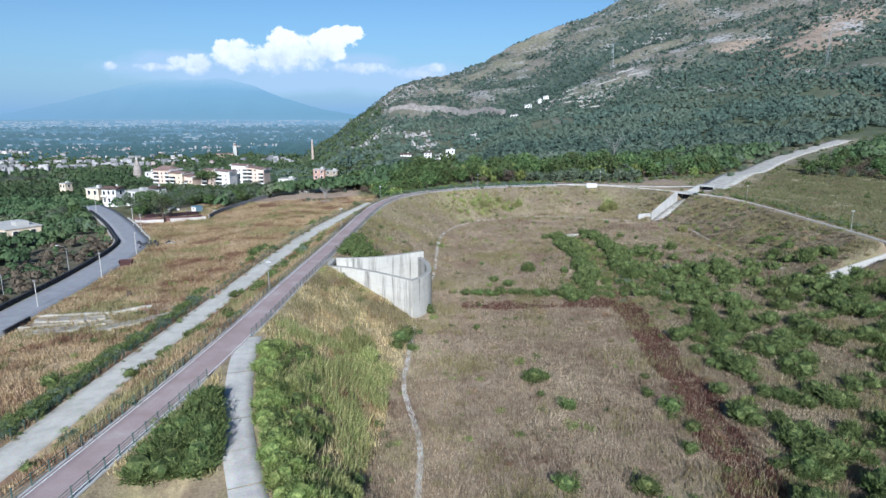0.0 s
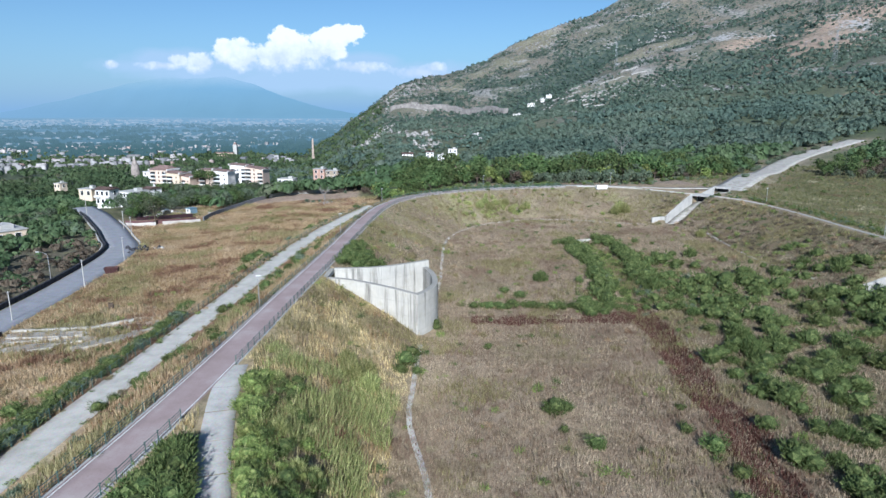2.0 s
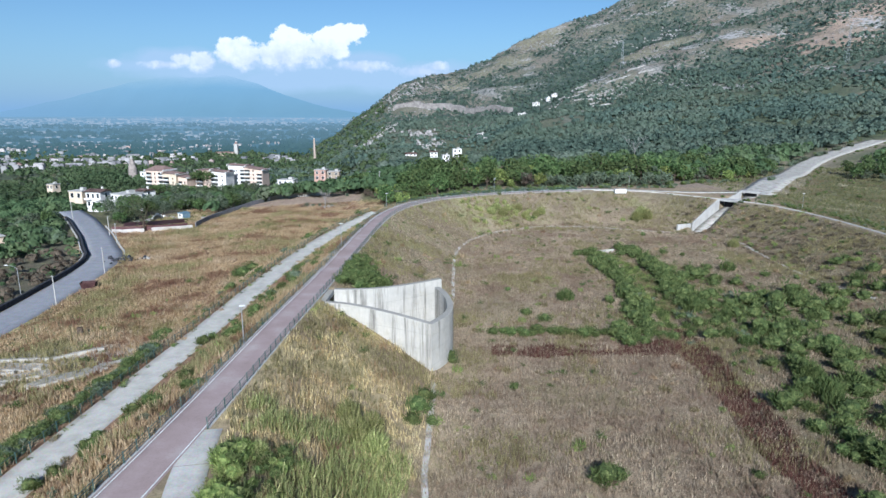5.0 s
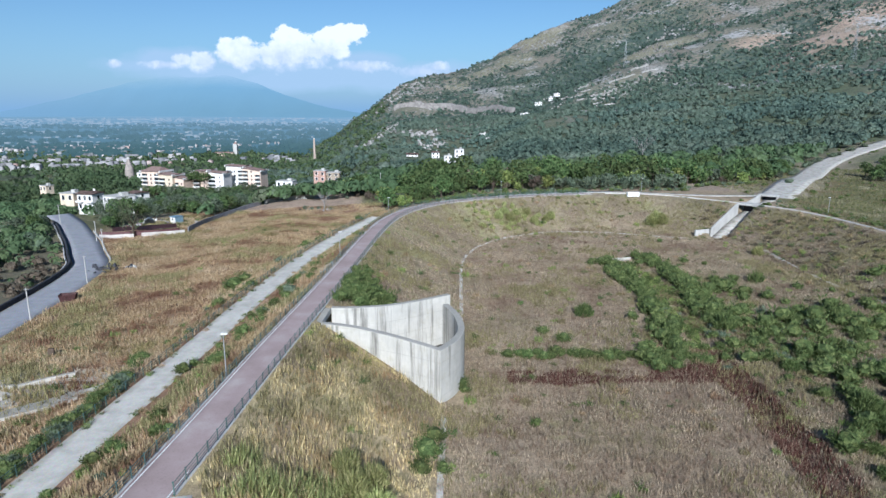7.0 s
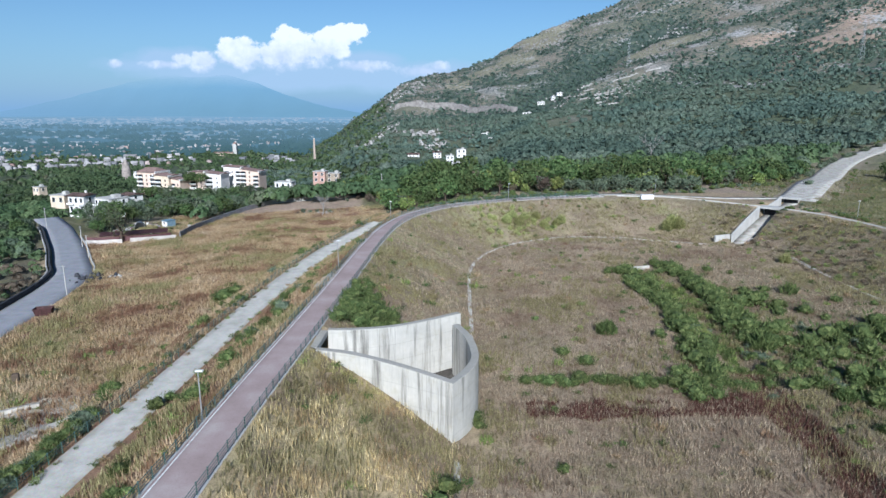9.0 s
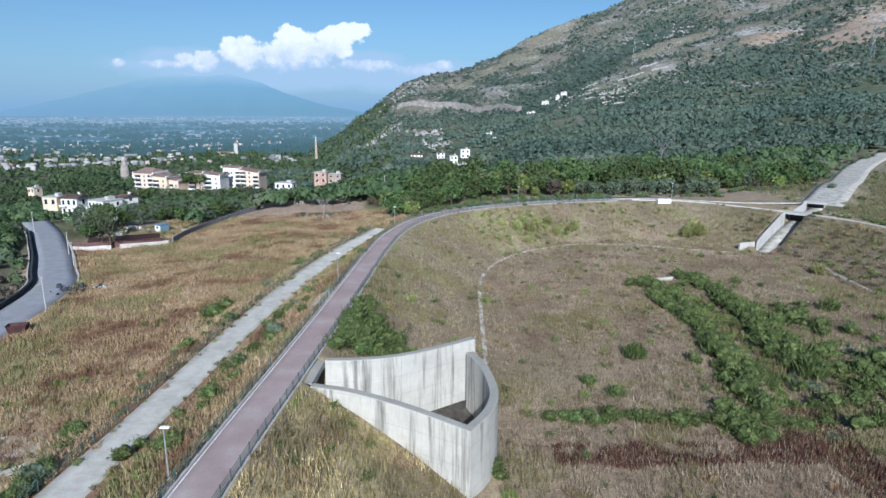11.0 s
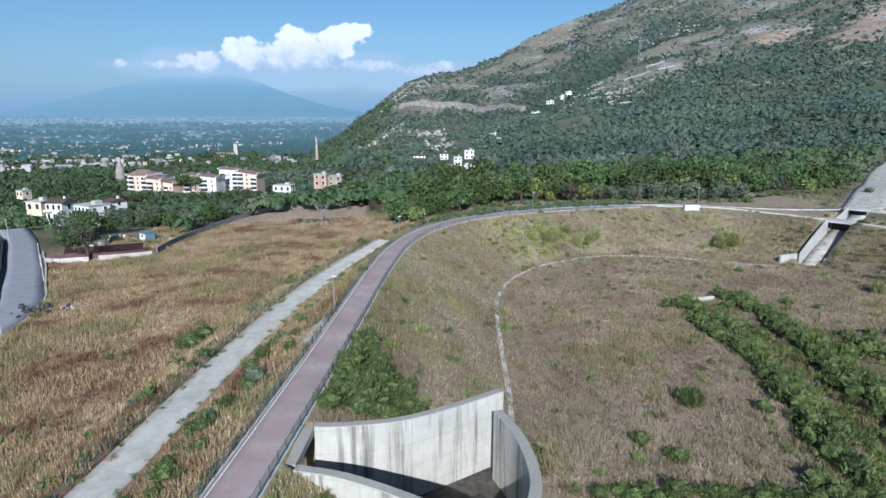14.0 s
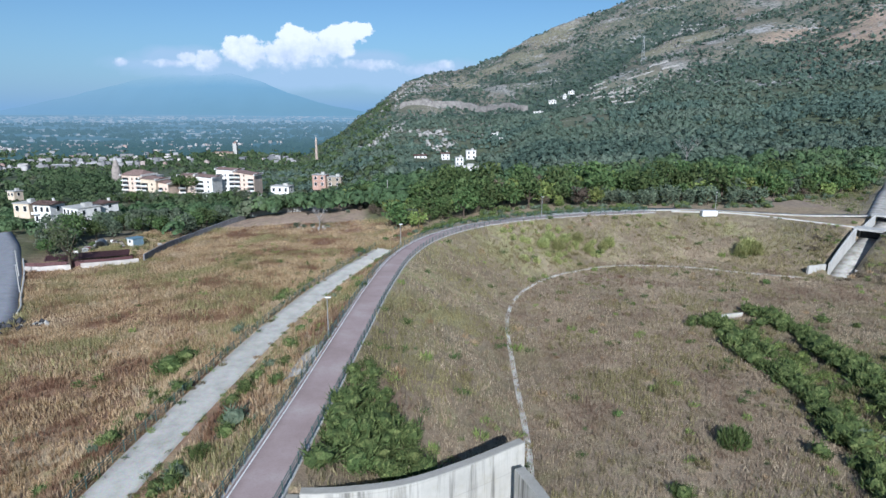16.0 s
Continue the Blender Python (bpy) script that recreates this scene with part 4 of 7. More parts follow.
def build_chamber():
    e = thing("spillway_chamber", (0, 0, 0), "open weathered concrete spillway chamber with rain-streaked walls", "spillway")
    front = smooth_line([(-22.6, 118.0, 8.75), (-18.4, 117.1, 8.6), (-13.4, 115.0, 8.3), (-9.3, 112.8, 8.0), (-5.7, 110.7, 7.7)], 1.0)
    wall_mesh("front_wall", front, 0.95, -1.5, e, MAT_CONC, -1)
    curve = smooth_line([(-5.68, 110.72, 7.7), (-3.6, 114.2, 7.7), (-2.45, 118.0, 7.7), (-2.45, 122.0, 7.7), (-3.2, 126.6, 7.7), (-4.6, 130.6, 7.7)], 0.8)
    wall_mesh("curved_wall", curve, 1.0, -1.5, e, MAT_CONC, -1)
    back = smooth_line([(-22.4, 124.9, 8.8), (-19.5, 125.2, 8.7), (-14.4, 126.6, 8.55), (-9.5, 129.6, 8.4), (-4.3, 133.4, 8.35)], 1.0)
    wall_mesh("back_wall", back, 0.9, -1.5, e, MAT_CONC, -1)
    wall_mesh("end_beam", [(-22.62, 118.9, 8.72), (-22.42, 124.9, 8.78)], 1.1, 8.0, e, MAT_CONC, -1)
    # near-black panel behind the beam paints the shade of the opening
    wall_mesh("end_wall", [(-23.5, 118.6, 8.6), (-23.4, 125.2, 8.6)], 0.3, -1.5, e, MAT_DARKWALL, -1)
    bm = bmesh.new()
    vs = [bm.verts.new(q) for q in ((-22, 118.5, 0.1), (-6, 111.6, 0.1), (-3.3, 118, 0.1), (-3.2, 124, 0.1), (-4.2, 129.5, 0.1), (-3.9, 133.4, 0.1), (-9.5, 129.9, 0.1), (-14, 126.7, 0.1), (-22, 125.1, 0.1))]
    bm.faces.new(vs)
    # dark colour holds the chamber's shade as well as wet silt
    part("floor_slab", bm, plain("shade_dark_silt", (0.085, 0.075, 0.062), 0.8, 0, 0.4, 0.8, 0.4), e, "silted floor with wall shade painted into its dark colour")
    return e


build_chamber()


# ---- inlet channels ----
def build_channel():
    e = thing("inlet_channel", (0, 0, 0), "pale concrete inlet channel stepping down into the basin", "channel")
    c = CHUTE[CHUTE[:, 1] < 258]
    t = np.gradient(c[:, :2], axis=0)
    t /= np.linalg.norm(t, axis=1)[:, None]
    n = np.stack([t[:, 1], -t[:, 0]], 1)
    # lower flight, then the flight between the two decks: distance along y, rise of the walls over the floor
    for y0, y1, rise in ((220, 236.5, 4.0), (238.5, 251, 3.0)):
        m = (c[:, 1] > y0) & (c[:, 1] < y1)
        # only the far wall stands free, the near bank is earth
        q = np.column_stack([c[m, :2] - n[m] * 1.9, c[m, 2] + np.linspace(rise * 0.75, rise, m.sum())])
        wall_mesh("side_wall", q, 0.45, -1.5, e, MAT_CONC_PALE, -1)
    wall_mesh("wing_wall", [(72.0, 222.4, 2.0), (77.0, 224.0, 2.1)], 0.6, -1.5, e, MAT_CONC_PALE, -1)
    wall_mesh("wing_wall", [(81.2, 220.2, 1.7), (83.4, 218.8, 1.6)], 0.6, -1.5, e, MAT_CONC_PALE, -1)
    # darker stony material stands in for the shade on this floor
    ribbon("channel_floor", c, (-2.0, 0, 2.0), 0.12, MAT_TRACK, 0.5, e)
    for x, y, z, w, turn in ((95.4, 238.0, 8.1, 4.2, 46), (109.0, 252.2, 9.2, 3.4, 46)):
        bm = bmesh.new()
        box(bm, x, y, z - 0.3, w, 6.4, 0.6, turn, 0.05)
        part("bridge_deck", bm, MAT_CONC_PALE, e)
        # near-black block under each deck stands in for the culvert's inner shade
        bm = bmesh.new()
        a = radians(turn)
        box(bm, x + 1.2 * math.cos(a), y + 1.2 * math.sin(a), z - 2.0, 0.3, 4.2, 3.6, turn)
        part("culvert_back", bm, MAT_DARKWALL, e)


build_channel()
up = CHUTE[(CHUTE[:, 1] > 255) & (CHUTE[:, 1] < 452)]
ob = ribbon("hill_track", up, (-5.5, -3.6, -1.4, 1.2, 3.6, 6.4), 0.16, MAT_TRACK, 0.5, on_ground=True)
tagged(ob, "pale stony track and lined channel climbing the hillside", "track", kind="structure")
RW = thing("side_channel", (0, 0, 0), "pale concrete inlet channel walls among shrubs", "channel")
tt = np.gradient(SIDE[:, :2], axis=0)
tt /= np.linalg.norm(tt, axis=1)[:, None]
nn = np.stack([tt[:, 1], -tt[:, 0]], 1)
for side, rise in ((-1, 2.2), (1, 1.6)):
    keep = SIDE[:, 0] > 86
    wall_mesh("side_wall", np.column_stack([SIDE[keep, :2] + nn[keep] * 1.7 * side, SIDE[keep, 2] + rise + (SIDE[keep, 0] - 86) * (0.06 if side < 0 else 0.0)]), 0.45, -1.5, RW, MAT_CONC_PALE, side)
ribbon("channel_floor", SIDE, (-1.7, 0, 1.7), 0.12, MAT_CONC_PALE, 0.4, RW)
wall_mesh("wing_wall", [(80.9, 136.4, 1.9), (86.2, 134.4, 2.0)], 0.5, -1, RW, MAT_CONC_PALE, -1)
wall_mesh("wing_wall", [(84.6, 129.6, 1.6), (86.4, 130.2, 1.7)], 0.5, -1, RW, MAT_CONC_PALE, -1)
ob = ribbon("ditch_sill", smooth_line([(36.5, 190.4, 0.2), (39.5, 192.4, 0.2), (43.5, 193.6, 0.2)], 1.0), (-0.22, 0.22), 0.16, MAT_TRACK, 1.0)
tagged(ob, "curved pale concrete sill at the head of the ditch", "sill", kind="structure")
build_railing(-2.65, GRAVEL[(GRAVEL[:, 1] > 40)], "dark low steel railing along the gravel road")


# ---- plants ----
def plates(c, nrm, size, seed, loose=0.55):
    """Leaf clumps as small uneven quads that face outward from the crown."""
    rng = np.random.default_rng(seed)
    n = len(c)
    d = nrm + rng.normal(0, loose, (n, 3))
    d /= np.linalg.norm(d, axis=1)[:, None] + 1e-9
    b = np.cross(d, rng.normal(size=(n, 3)))
    b /= np.linalg.norm(b, axis=1)[:, None] + 1e-9
    a = np.cross(d, b)
    s = (size * rng.uniform(0.6, 1.35, n))[:, None]
    e = rng.uniform(0.30, 0.72, (4, n, 1))
    v = np.stack([c - a * s * e[0], c - b * s * e[1], c + a * s * e[2], c + b * s * e[3]], 1).reshape(-1, 3)
    return v, np.arange(4 * n).reshape(-1, 4)


def crown_points(rng, n, clumps, rx, rz, cz, ways=False):
    """Points on the shells of several overlapping clumps: an uneven crown with gaps."""
    out, way = [], []
    for k in range(clumps):
        d = rng.normal(size=3)
        d /= np.linalg.norm(d)
        cc = np.array([d[0] * rx * 0.62, d[1] * rx * 0.62, cz + d[2] * rz * 0.55])
        r = rng.uniform(0.38, 0.62) * rx
        m = n // clumps
        q = rng.normal(size=(m, 3))
        q /= np.linalg.norm(q, axis=1)[:, None]
        out.append(cc + q * (r * rng.uniform(0.7, 1.08, (m, 1))) * [1, 1, 0.8 * rz / rx + 0.15])
        way.append(q)
    return (np.vstack(out), np.vstack(way)) if ways else np.vstack(out)


def make_tree(name, h, rx, rz, seed, mat, leaves, leaf, label):
    rng = np.random.default_rng(seed)
    e = thing(name, (0, 0, -400), label, "tree", "trees of the woods")
    bm = bmesh.new()
    top = h - rz * 1.1
    tube(bm, (0, 0, -0.4), (0.1, 0.05, top * 0.6), 0.22 * h / 7, 0.15 * h / 7, 7)
    for k in range(5):
        an = k * 1.26 + rng.uniform(0, 0.8)
        tube(bm, (0.1, 0.05, top * 0.55), (math.cos(an) * rx * 0.55, math.sin(an) * rx * 0.55, h - rz * rng.uniform(0.6, 1.3)), 0.11 * h / 7, 0.04, 5)
    part("trunk", bm, MAT_TRUNK, e)
    p, q = crown_points(rng, leaves, 9, rx, rz, h - rz, True)
    v, f = plates(p, q, leaf * 1.15, seed, 0.65)
    mesh_np("crown", v, f, mat, e)
    return e


def spikes(c, d, length, width, seed):
    """Narrow pointed leaves from the points c along the ways d."""
    rng = np.random.default_rng(seed)
    n = len(c)
    d = d / np.linalg.norm(d, axis=1)[:, None]
    w = np.cross(d, rng.normal(size=(n, 3)))
    w /= np.linalg.norm(w, axis=1)[:, None] + 1e-9
    ln, wd = (length * rng.uniform(0.6, 1.4, n))[:, None], (width * rng.uniform(0.6, 1.4, n))[:, None]
    v = np.stack([c - w * wd / 2, c + w * wd / 2, c + d * ln], 1).reshape(-1, 3)
    return v, np.arange(3 * n).reshape(-1, 3)


CORE = {}


def lump(r, h, seed):
    """A rough closed many-lobed lump, the leafy mass of a shrub, as separate triangles."""
    rng = np.random.default_rng(seed)
    bm = bmesh.new()
    bmesh.ops.create_icosphere(bm, subdivisions=2, radius=1.0)
    v = np.array([p.co[:] for p in bm.verts])
    f = np.array([[p.index for p in q.verts] for q in bm.faces])
    bm.free()
    ways = rng.normal(size=(9, 3)) + [0, 0, 0.4]
    ways /= np.linalg.norm(ways, axis=1)[:, None]
    reach = rng.uniform(0.75, 1.1, 9)
    near = v @ ways.T
    v = v * (0.30 + 0.34 * np.max(np.clip((near - 0.45) / 0.55, 0, 1) ** 0.6 * reach, axis=1) + rng.uniform(-0.12, 0.12, len(v)))[:, None]
    v = v * [r, r, h * 0.62] + [0, 0, h * 0.40]
    v[:, 2] = np.maximum(v[:, 2], -0.05)
    return v[f].reshape(-1, 3)


def make_shrub(name, r, h, seed, mat, n, leaf, label, spiky=False, category="shrub", group="shrubs of the basin"):
    """A feathery shrub: narrow sprays round a rough lumpy inside."""
    rng = np.random.default_rng(seed)
    inside = np.zeros((0, 3))
    if spiky:
        an, q = rng.uniform(0, 6.283, n), np.sqrt(rng.uniform(0, 1, n))
        c = np.column_stack([np.cos(an) * q * r * 0.8, np.sin(an) * q * r * 0.8, h * (1 - 0.6 * q ** 2) * rng.uniform(0.05, 0.8, n)])
        d = np.column_stack([np.cos(an) * q * 0.55, np.sin(an) * q * 0.55, np.ones(n)]) + rng.normal(0, 0.22, (n, 3))
        v, f = spikes(c, d, leaf * 2.4, leaf * 0.42, seed)
    else:
        if n > 500:
            inside = lump(r, h, seed)
        p, q = crown_points(rng, n, 9, r, h * 0.5, h * 0.45, True)
        p[:, 2] = np.maximum(p[:, 2], 0.03)
        d = q * [1, 1, 0.7] + [0, 0, 0.8] + rng.normal(0, 0.38, (len(p), 3))
        p = p * rng.uniform(0.52, 0.98, (len(p), 1)) * [1, 1, 1.08]
        v, f = spikes(p, d, leaf * 1.6, leaf * 0.46, seed)
    ob = mesh_np(name, np.vstack([inside, v]), np.arange(len(inside) + len(v)).reshape(-1, 3), mat)
    CORE[ob.data.name] = len(inside)
    ob.location = (0, 0, -400)
    return tagged(ob, label, category, group)


def place(proto, x, y, s=1.0, turn=0.0, sink=0.1, z=None):
    zz = hz(x, y) if z is None else z
    return copy_thing(proto, pose(x, y, zz - sink, 0, 0, turn) @ Matrix.Diagonal((s, s, s, 1)))


JOINED = {}


def place_joined(proto, x, y, s, turn):
    """A far or uncountable plant: joined with its like into one mesh."""
    JOINED.setdefault(proto.data.materials[0].name, []).append((proto, x, y, s, turn))


def join_plants(name, label, category):
    for key, rows in JOINED.items():
        vs, fs, n = [], [], 0
        z = height(np.array([r[1] for r in rows]), np.array([r[2] for r in rows]))
        for (proto, x, y, s, turn), zz in zip(rows, z):
            k = len(proto.data.vertices)
            v = np.empty(k * 3, np.float32)
            proto.data.vertices.foreach_get("co", v)
            v = v.reshape(-1, 3) * s
            if y > 104 and k > 1500:
                # seen from farther off: fewer sprays, each larger
                core = CORE[proto.data.name]
                w = v[core:].reshape(-1, 3, 3)[::4 if y > 128 else 3]
                m = w.mean(1, keepdims=True)
                v = np.vstack([v[:core], (m + (w - m) * (1.75 if y > 128 else 1.5)).reshape(-1, 3)])
                k = len(v)
            c, d = math.cos(radians(turn)), math.sin(radians(turn))
            vs.append(np.column_stack([v[:, 0] * c - v[:, 1] * d + x, v[:, 0] * d + v[:, 1] * c + y, v[:, 2] + zz - 0.1]))
            fs.append(np.arange(k).reshape(-1, 3) + n)
            n += k
        tagged(mesh_np(name, np.vstack(vs), np.vstack(fs), bpy.data.materials[key]), label, category, kind="stuff")


def scatter(n, x0, x1, y0, y1, seed, keep):
    rng = np.random.default_rng(seed)
    x, y = rng.uniform(x0, x1, n), rng.uniform(y0, y1, n)
    m = keep(x, y)
    return x[m], y[m], rng


def blades(name, x, y, z, h, w, mat, label, lean=0.35, per=4, seed=0, category="grass"):
    """Tufts of grass: thin triangles leaning out of each root."""
    rng = np.random.default_rng(seed)
    n = len(x) * per
    X, Y, Z = (np.repeat(v, per) for v in (x, y, z))
    X, Y = X + rng.normal(0, 0.22, n), Y + rng.normal(0, 0.22, n)
    tuft = 0.55 + 0.95 * fbm(x / 1.6, y / 1.6, 2, 90) ** 1.5
    H = np.repeat(np.broadcast_to(h, x.shape) * tuft, per) * rng.uniform(0.6, 1.5, n)
    an, ln = rng.uniform(0, 6.283, n), rng.uniform(0, lean, n) * H
    an2 = rng.uniform(0, 6.283, n)
    W = w * rng.uniform(0.5, 2.3, n)
    dx, dy = np.cos(an2) * W / 2, np.sin(an2) * W / 2
    v = np.stack([np.stack([X - dx, Y - dy, Z - 0.05], 1), np.stack([X + dx, Y + dy, Z - 0.05], 1), np.stack([X + np.cos(an) * ln, Y + np.sin(an) * ln, Z + H], 1)], 1).reshape(-1, 3)
    ob = mesh_np(name, v, np.arange(3 * n).reshape(-1, 3), mat)
    return tagged(ob, label, category, kind="stuff")


def clear_of_ways(x, y):
    d, _ = near_line(PATH[::2], x, y)
    g, _ = near_line(GRAVEL[::2], x, y)
    r, _ = near_line(ROAD[::2], x, y)
    c, _ = near_line(CHUTE, x, y)
    q, _ = near_line(RAMP, x, y)
    chamber = (x > -23.2) & (x < -2.0) & (y > 110) & (y < 134.5) & (y > 111 - (x + 5.7) * 0.42) & (y < 134.6 + (x + 4) * 0.5)
    return (np.abs(d) > 2.5) & (np.abs(g) > 2.9) & (np.abs(r) > 4.8) & (np.abs(c) > 4.0) & (np.abs(q) > 2.2) & ~chamber


def build_grass():
    # basin floor and slopes: dry grass
    x, y, rng = scatter(245000, -33, 106, 46, 258, 11, lambda x, y: (near_line(CREST[::3], x, y)[0] > 2.6) & clear_of_ways(x, y) & (np.random.default_rng(1).uniform(0, 1, len(x)) < np.interp(y, [40, 120, 266], [1.0, 0.7, 0.35])))
    n1 = fbm(x / 9, y / 9, 3, 91)
    d, _ = near_line(CREST[::3], x, y)
    slope = step(28, 14, d)
    g = (n1 + 0.04 * slope + 0.13 * slope * step(125, 170, y) + 0.05 * step(215, 235, y) + rng.uniform(-0.12, 0.12, len(x))) > 0.655
    z = height(x, y)
    st = ~g & (slope > 0.5) & (x < 10) & (n1 > 0.30) & (y < 112 + 14 * n1)
    blades("golden_grass", x[st], y[st], z[st], 0.55 + 0.35 * n1[st], 0.06, MAT_STRAW, "golden dry grass on the embankment slope", 0.45, 4, 10)
    g0, g = g, g | st
    blades("dry_grass", x[~g], y[~g], z[~g], 0.40 + 0.3 * n1[~g], 0.06, MAT_DRY, "pinkish-brown dried grass covering the basin", 0.5, 4, 12)
    g = g0
    blades("green_grass", x[g], y[g], z[g], 0.50 + 0.35 * n1[g], 0.065, MAT_FRESH, "yellow-green grass and weeds on the basin slopes", 0.45, 4, 13)
    # outside field
    x, y, rng = scatter(112000, -118, -20, 48, 300, 14, lambda x, y: (near_line(CREST[::3], x, y)[0] < -2.4) & clear_of_ways(x, y) & (near_line(ROAD[::2], x, y)[0] > 4.5))
    n1 = fbm(x / 12, y / 12, 3, 95)
    g = (n1 + rng.uniform(-0.1, 0.1, len(x))) > 0.67
    z = height(x, y)
    blades("straw_grass", x[~g], y[~g], z[~g], 0.5 + 0.4 * n1[~g], 0.09, MAT_STRAW, "golden-brown straw grass over the field", 0.5, 4, 15)
    blades("green_weeds", x[g], y[g], z[g], 0.6 + 0.3 * n1[g], 0.09, MAT_FRESH, "green weeds and grass patches of the field", 0.5, 4, 16)
    # meadow outside the crest wall
    x, y, rng = scatter(30000, 107, 250, 110, 345, 19, lambda x, y: (near_line(CREST[::3], x, y)[0] < -1.2) & (np.abs(near_line(CHUTE, x, y)[0]) > 7))
    n1 = fbm(x / 12, y / 12, 3, 97)
    g = n1 > 0.40
    z = height(x, y)
    blades("meadow_grass", x[g], y[g], z[g], 0.6, 0.18, MAT_MEADOW, "yellow-green meadow grass outside the crest wall", 0.5, 3, 25)
    blades("meadow_straw", x[~g], y[~g], z[~g], 0.6, 0.18, MAT_MEADOW, "brownish straw grass outside the crest wall", 0.5, 3, 26)
    # tall grass and reeds beside the ramp
    x, y, rng = scatter(10000, -24, -6, 44, 86, 27, lambda x, y: (x > np.interp(y, RAMP[::-1, 1], RAMP[::-1, 0]) + 2.4) & (x < -9.5 + 0.05 * (y - 40)) & (fbm(x / 4, y / 4, 3, 28) > 0.47))
    blades("tall_grass", x, y, height(x, y), 0.75 + 0.7 * fbm(x / 5, y / 5, 2, 29), 0.09, MAT_REED, "tall yellow-green grass and reeds beside the ramp", 0.8, 3, 30)
    # withered rust-brown dock
    x, y, rng = scatter(70000, 0, 50, 45, 150, 17, lambda x, y: (fbm(x / 3, y / 3, 3, 87) > 0.30) & ((np.abs(near_line(DITCH, x, y)[0] - 0.2 + 3 * (fbm(x / 6, y / 6, 2, 88) - 0.5)) < 2.6) & (y < 132) | ((np.abs(y - 119 - 0.05 * x + 5 * (fbm(x / 6, y / 6, 2, 89) - 0.5)) < 2.5) & (x > 4) & (x < 37) & (fbm(x / 4, y / 4, 2, 86) > 0.33))))
    blades("withered_dock", x, y, height(x, y), 0.5, 0.09, MAT_RUST, "rust-brown withered dock along the ditch", 0.3, 4, 18, "weeds")


build_grass()

SHRUBS = [make_shrub("broom_shrub", 1.0, 1.35, 100 + k, MAT_BROOM, 900, 0.14, "bushy green broom shrub growing in the basin", k == 5) for k in range(6)]
REEDS = [make_shrub("tall_reed_clump", 1.0, 1.9, 120 + k, MAT_REED, 700, 0.22, "tall yellow-green reed clump on the slope", True, "reeds", "reed clumps") for k in range(2)]
BRUSH = [make_shrub("withered_brush", 1.0, 0.9, 160 + k, MAT_TWIG, 120, 0.26, "brown withered brush on the slope", False, "weed", "low weeds") for k in range(2)]
HEDGE = [make_shrub("vine_bush", 1.0, 1.5, 140 + k, MAT_VINE, 900, 0.14, "yellow-green vine-grown bush beside the ramp") for k in range(2)]
MINI = [make_shrub("low_weed", 1.0, 1.0, 150 + k, mat, 84, 0.27, "low weed in the dry grass", k % 2 == 0, "weed", "low weeds") for k, mat in enumerate((MAT_VINE, MAT_BROOM, MAT_FRESH, MAT_BROOM, MAT_FRESH, MAT_VINE, MAT_STRAW, MAT_TREE))]
WEED = [make_shrub("weed_bush", 1.0, 1.1, 130 + k, MAT_OLIVE, 700, 0.16, "grey-green weed bush growing in dry grass", False) for k in range(2)]


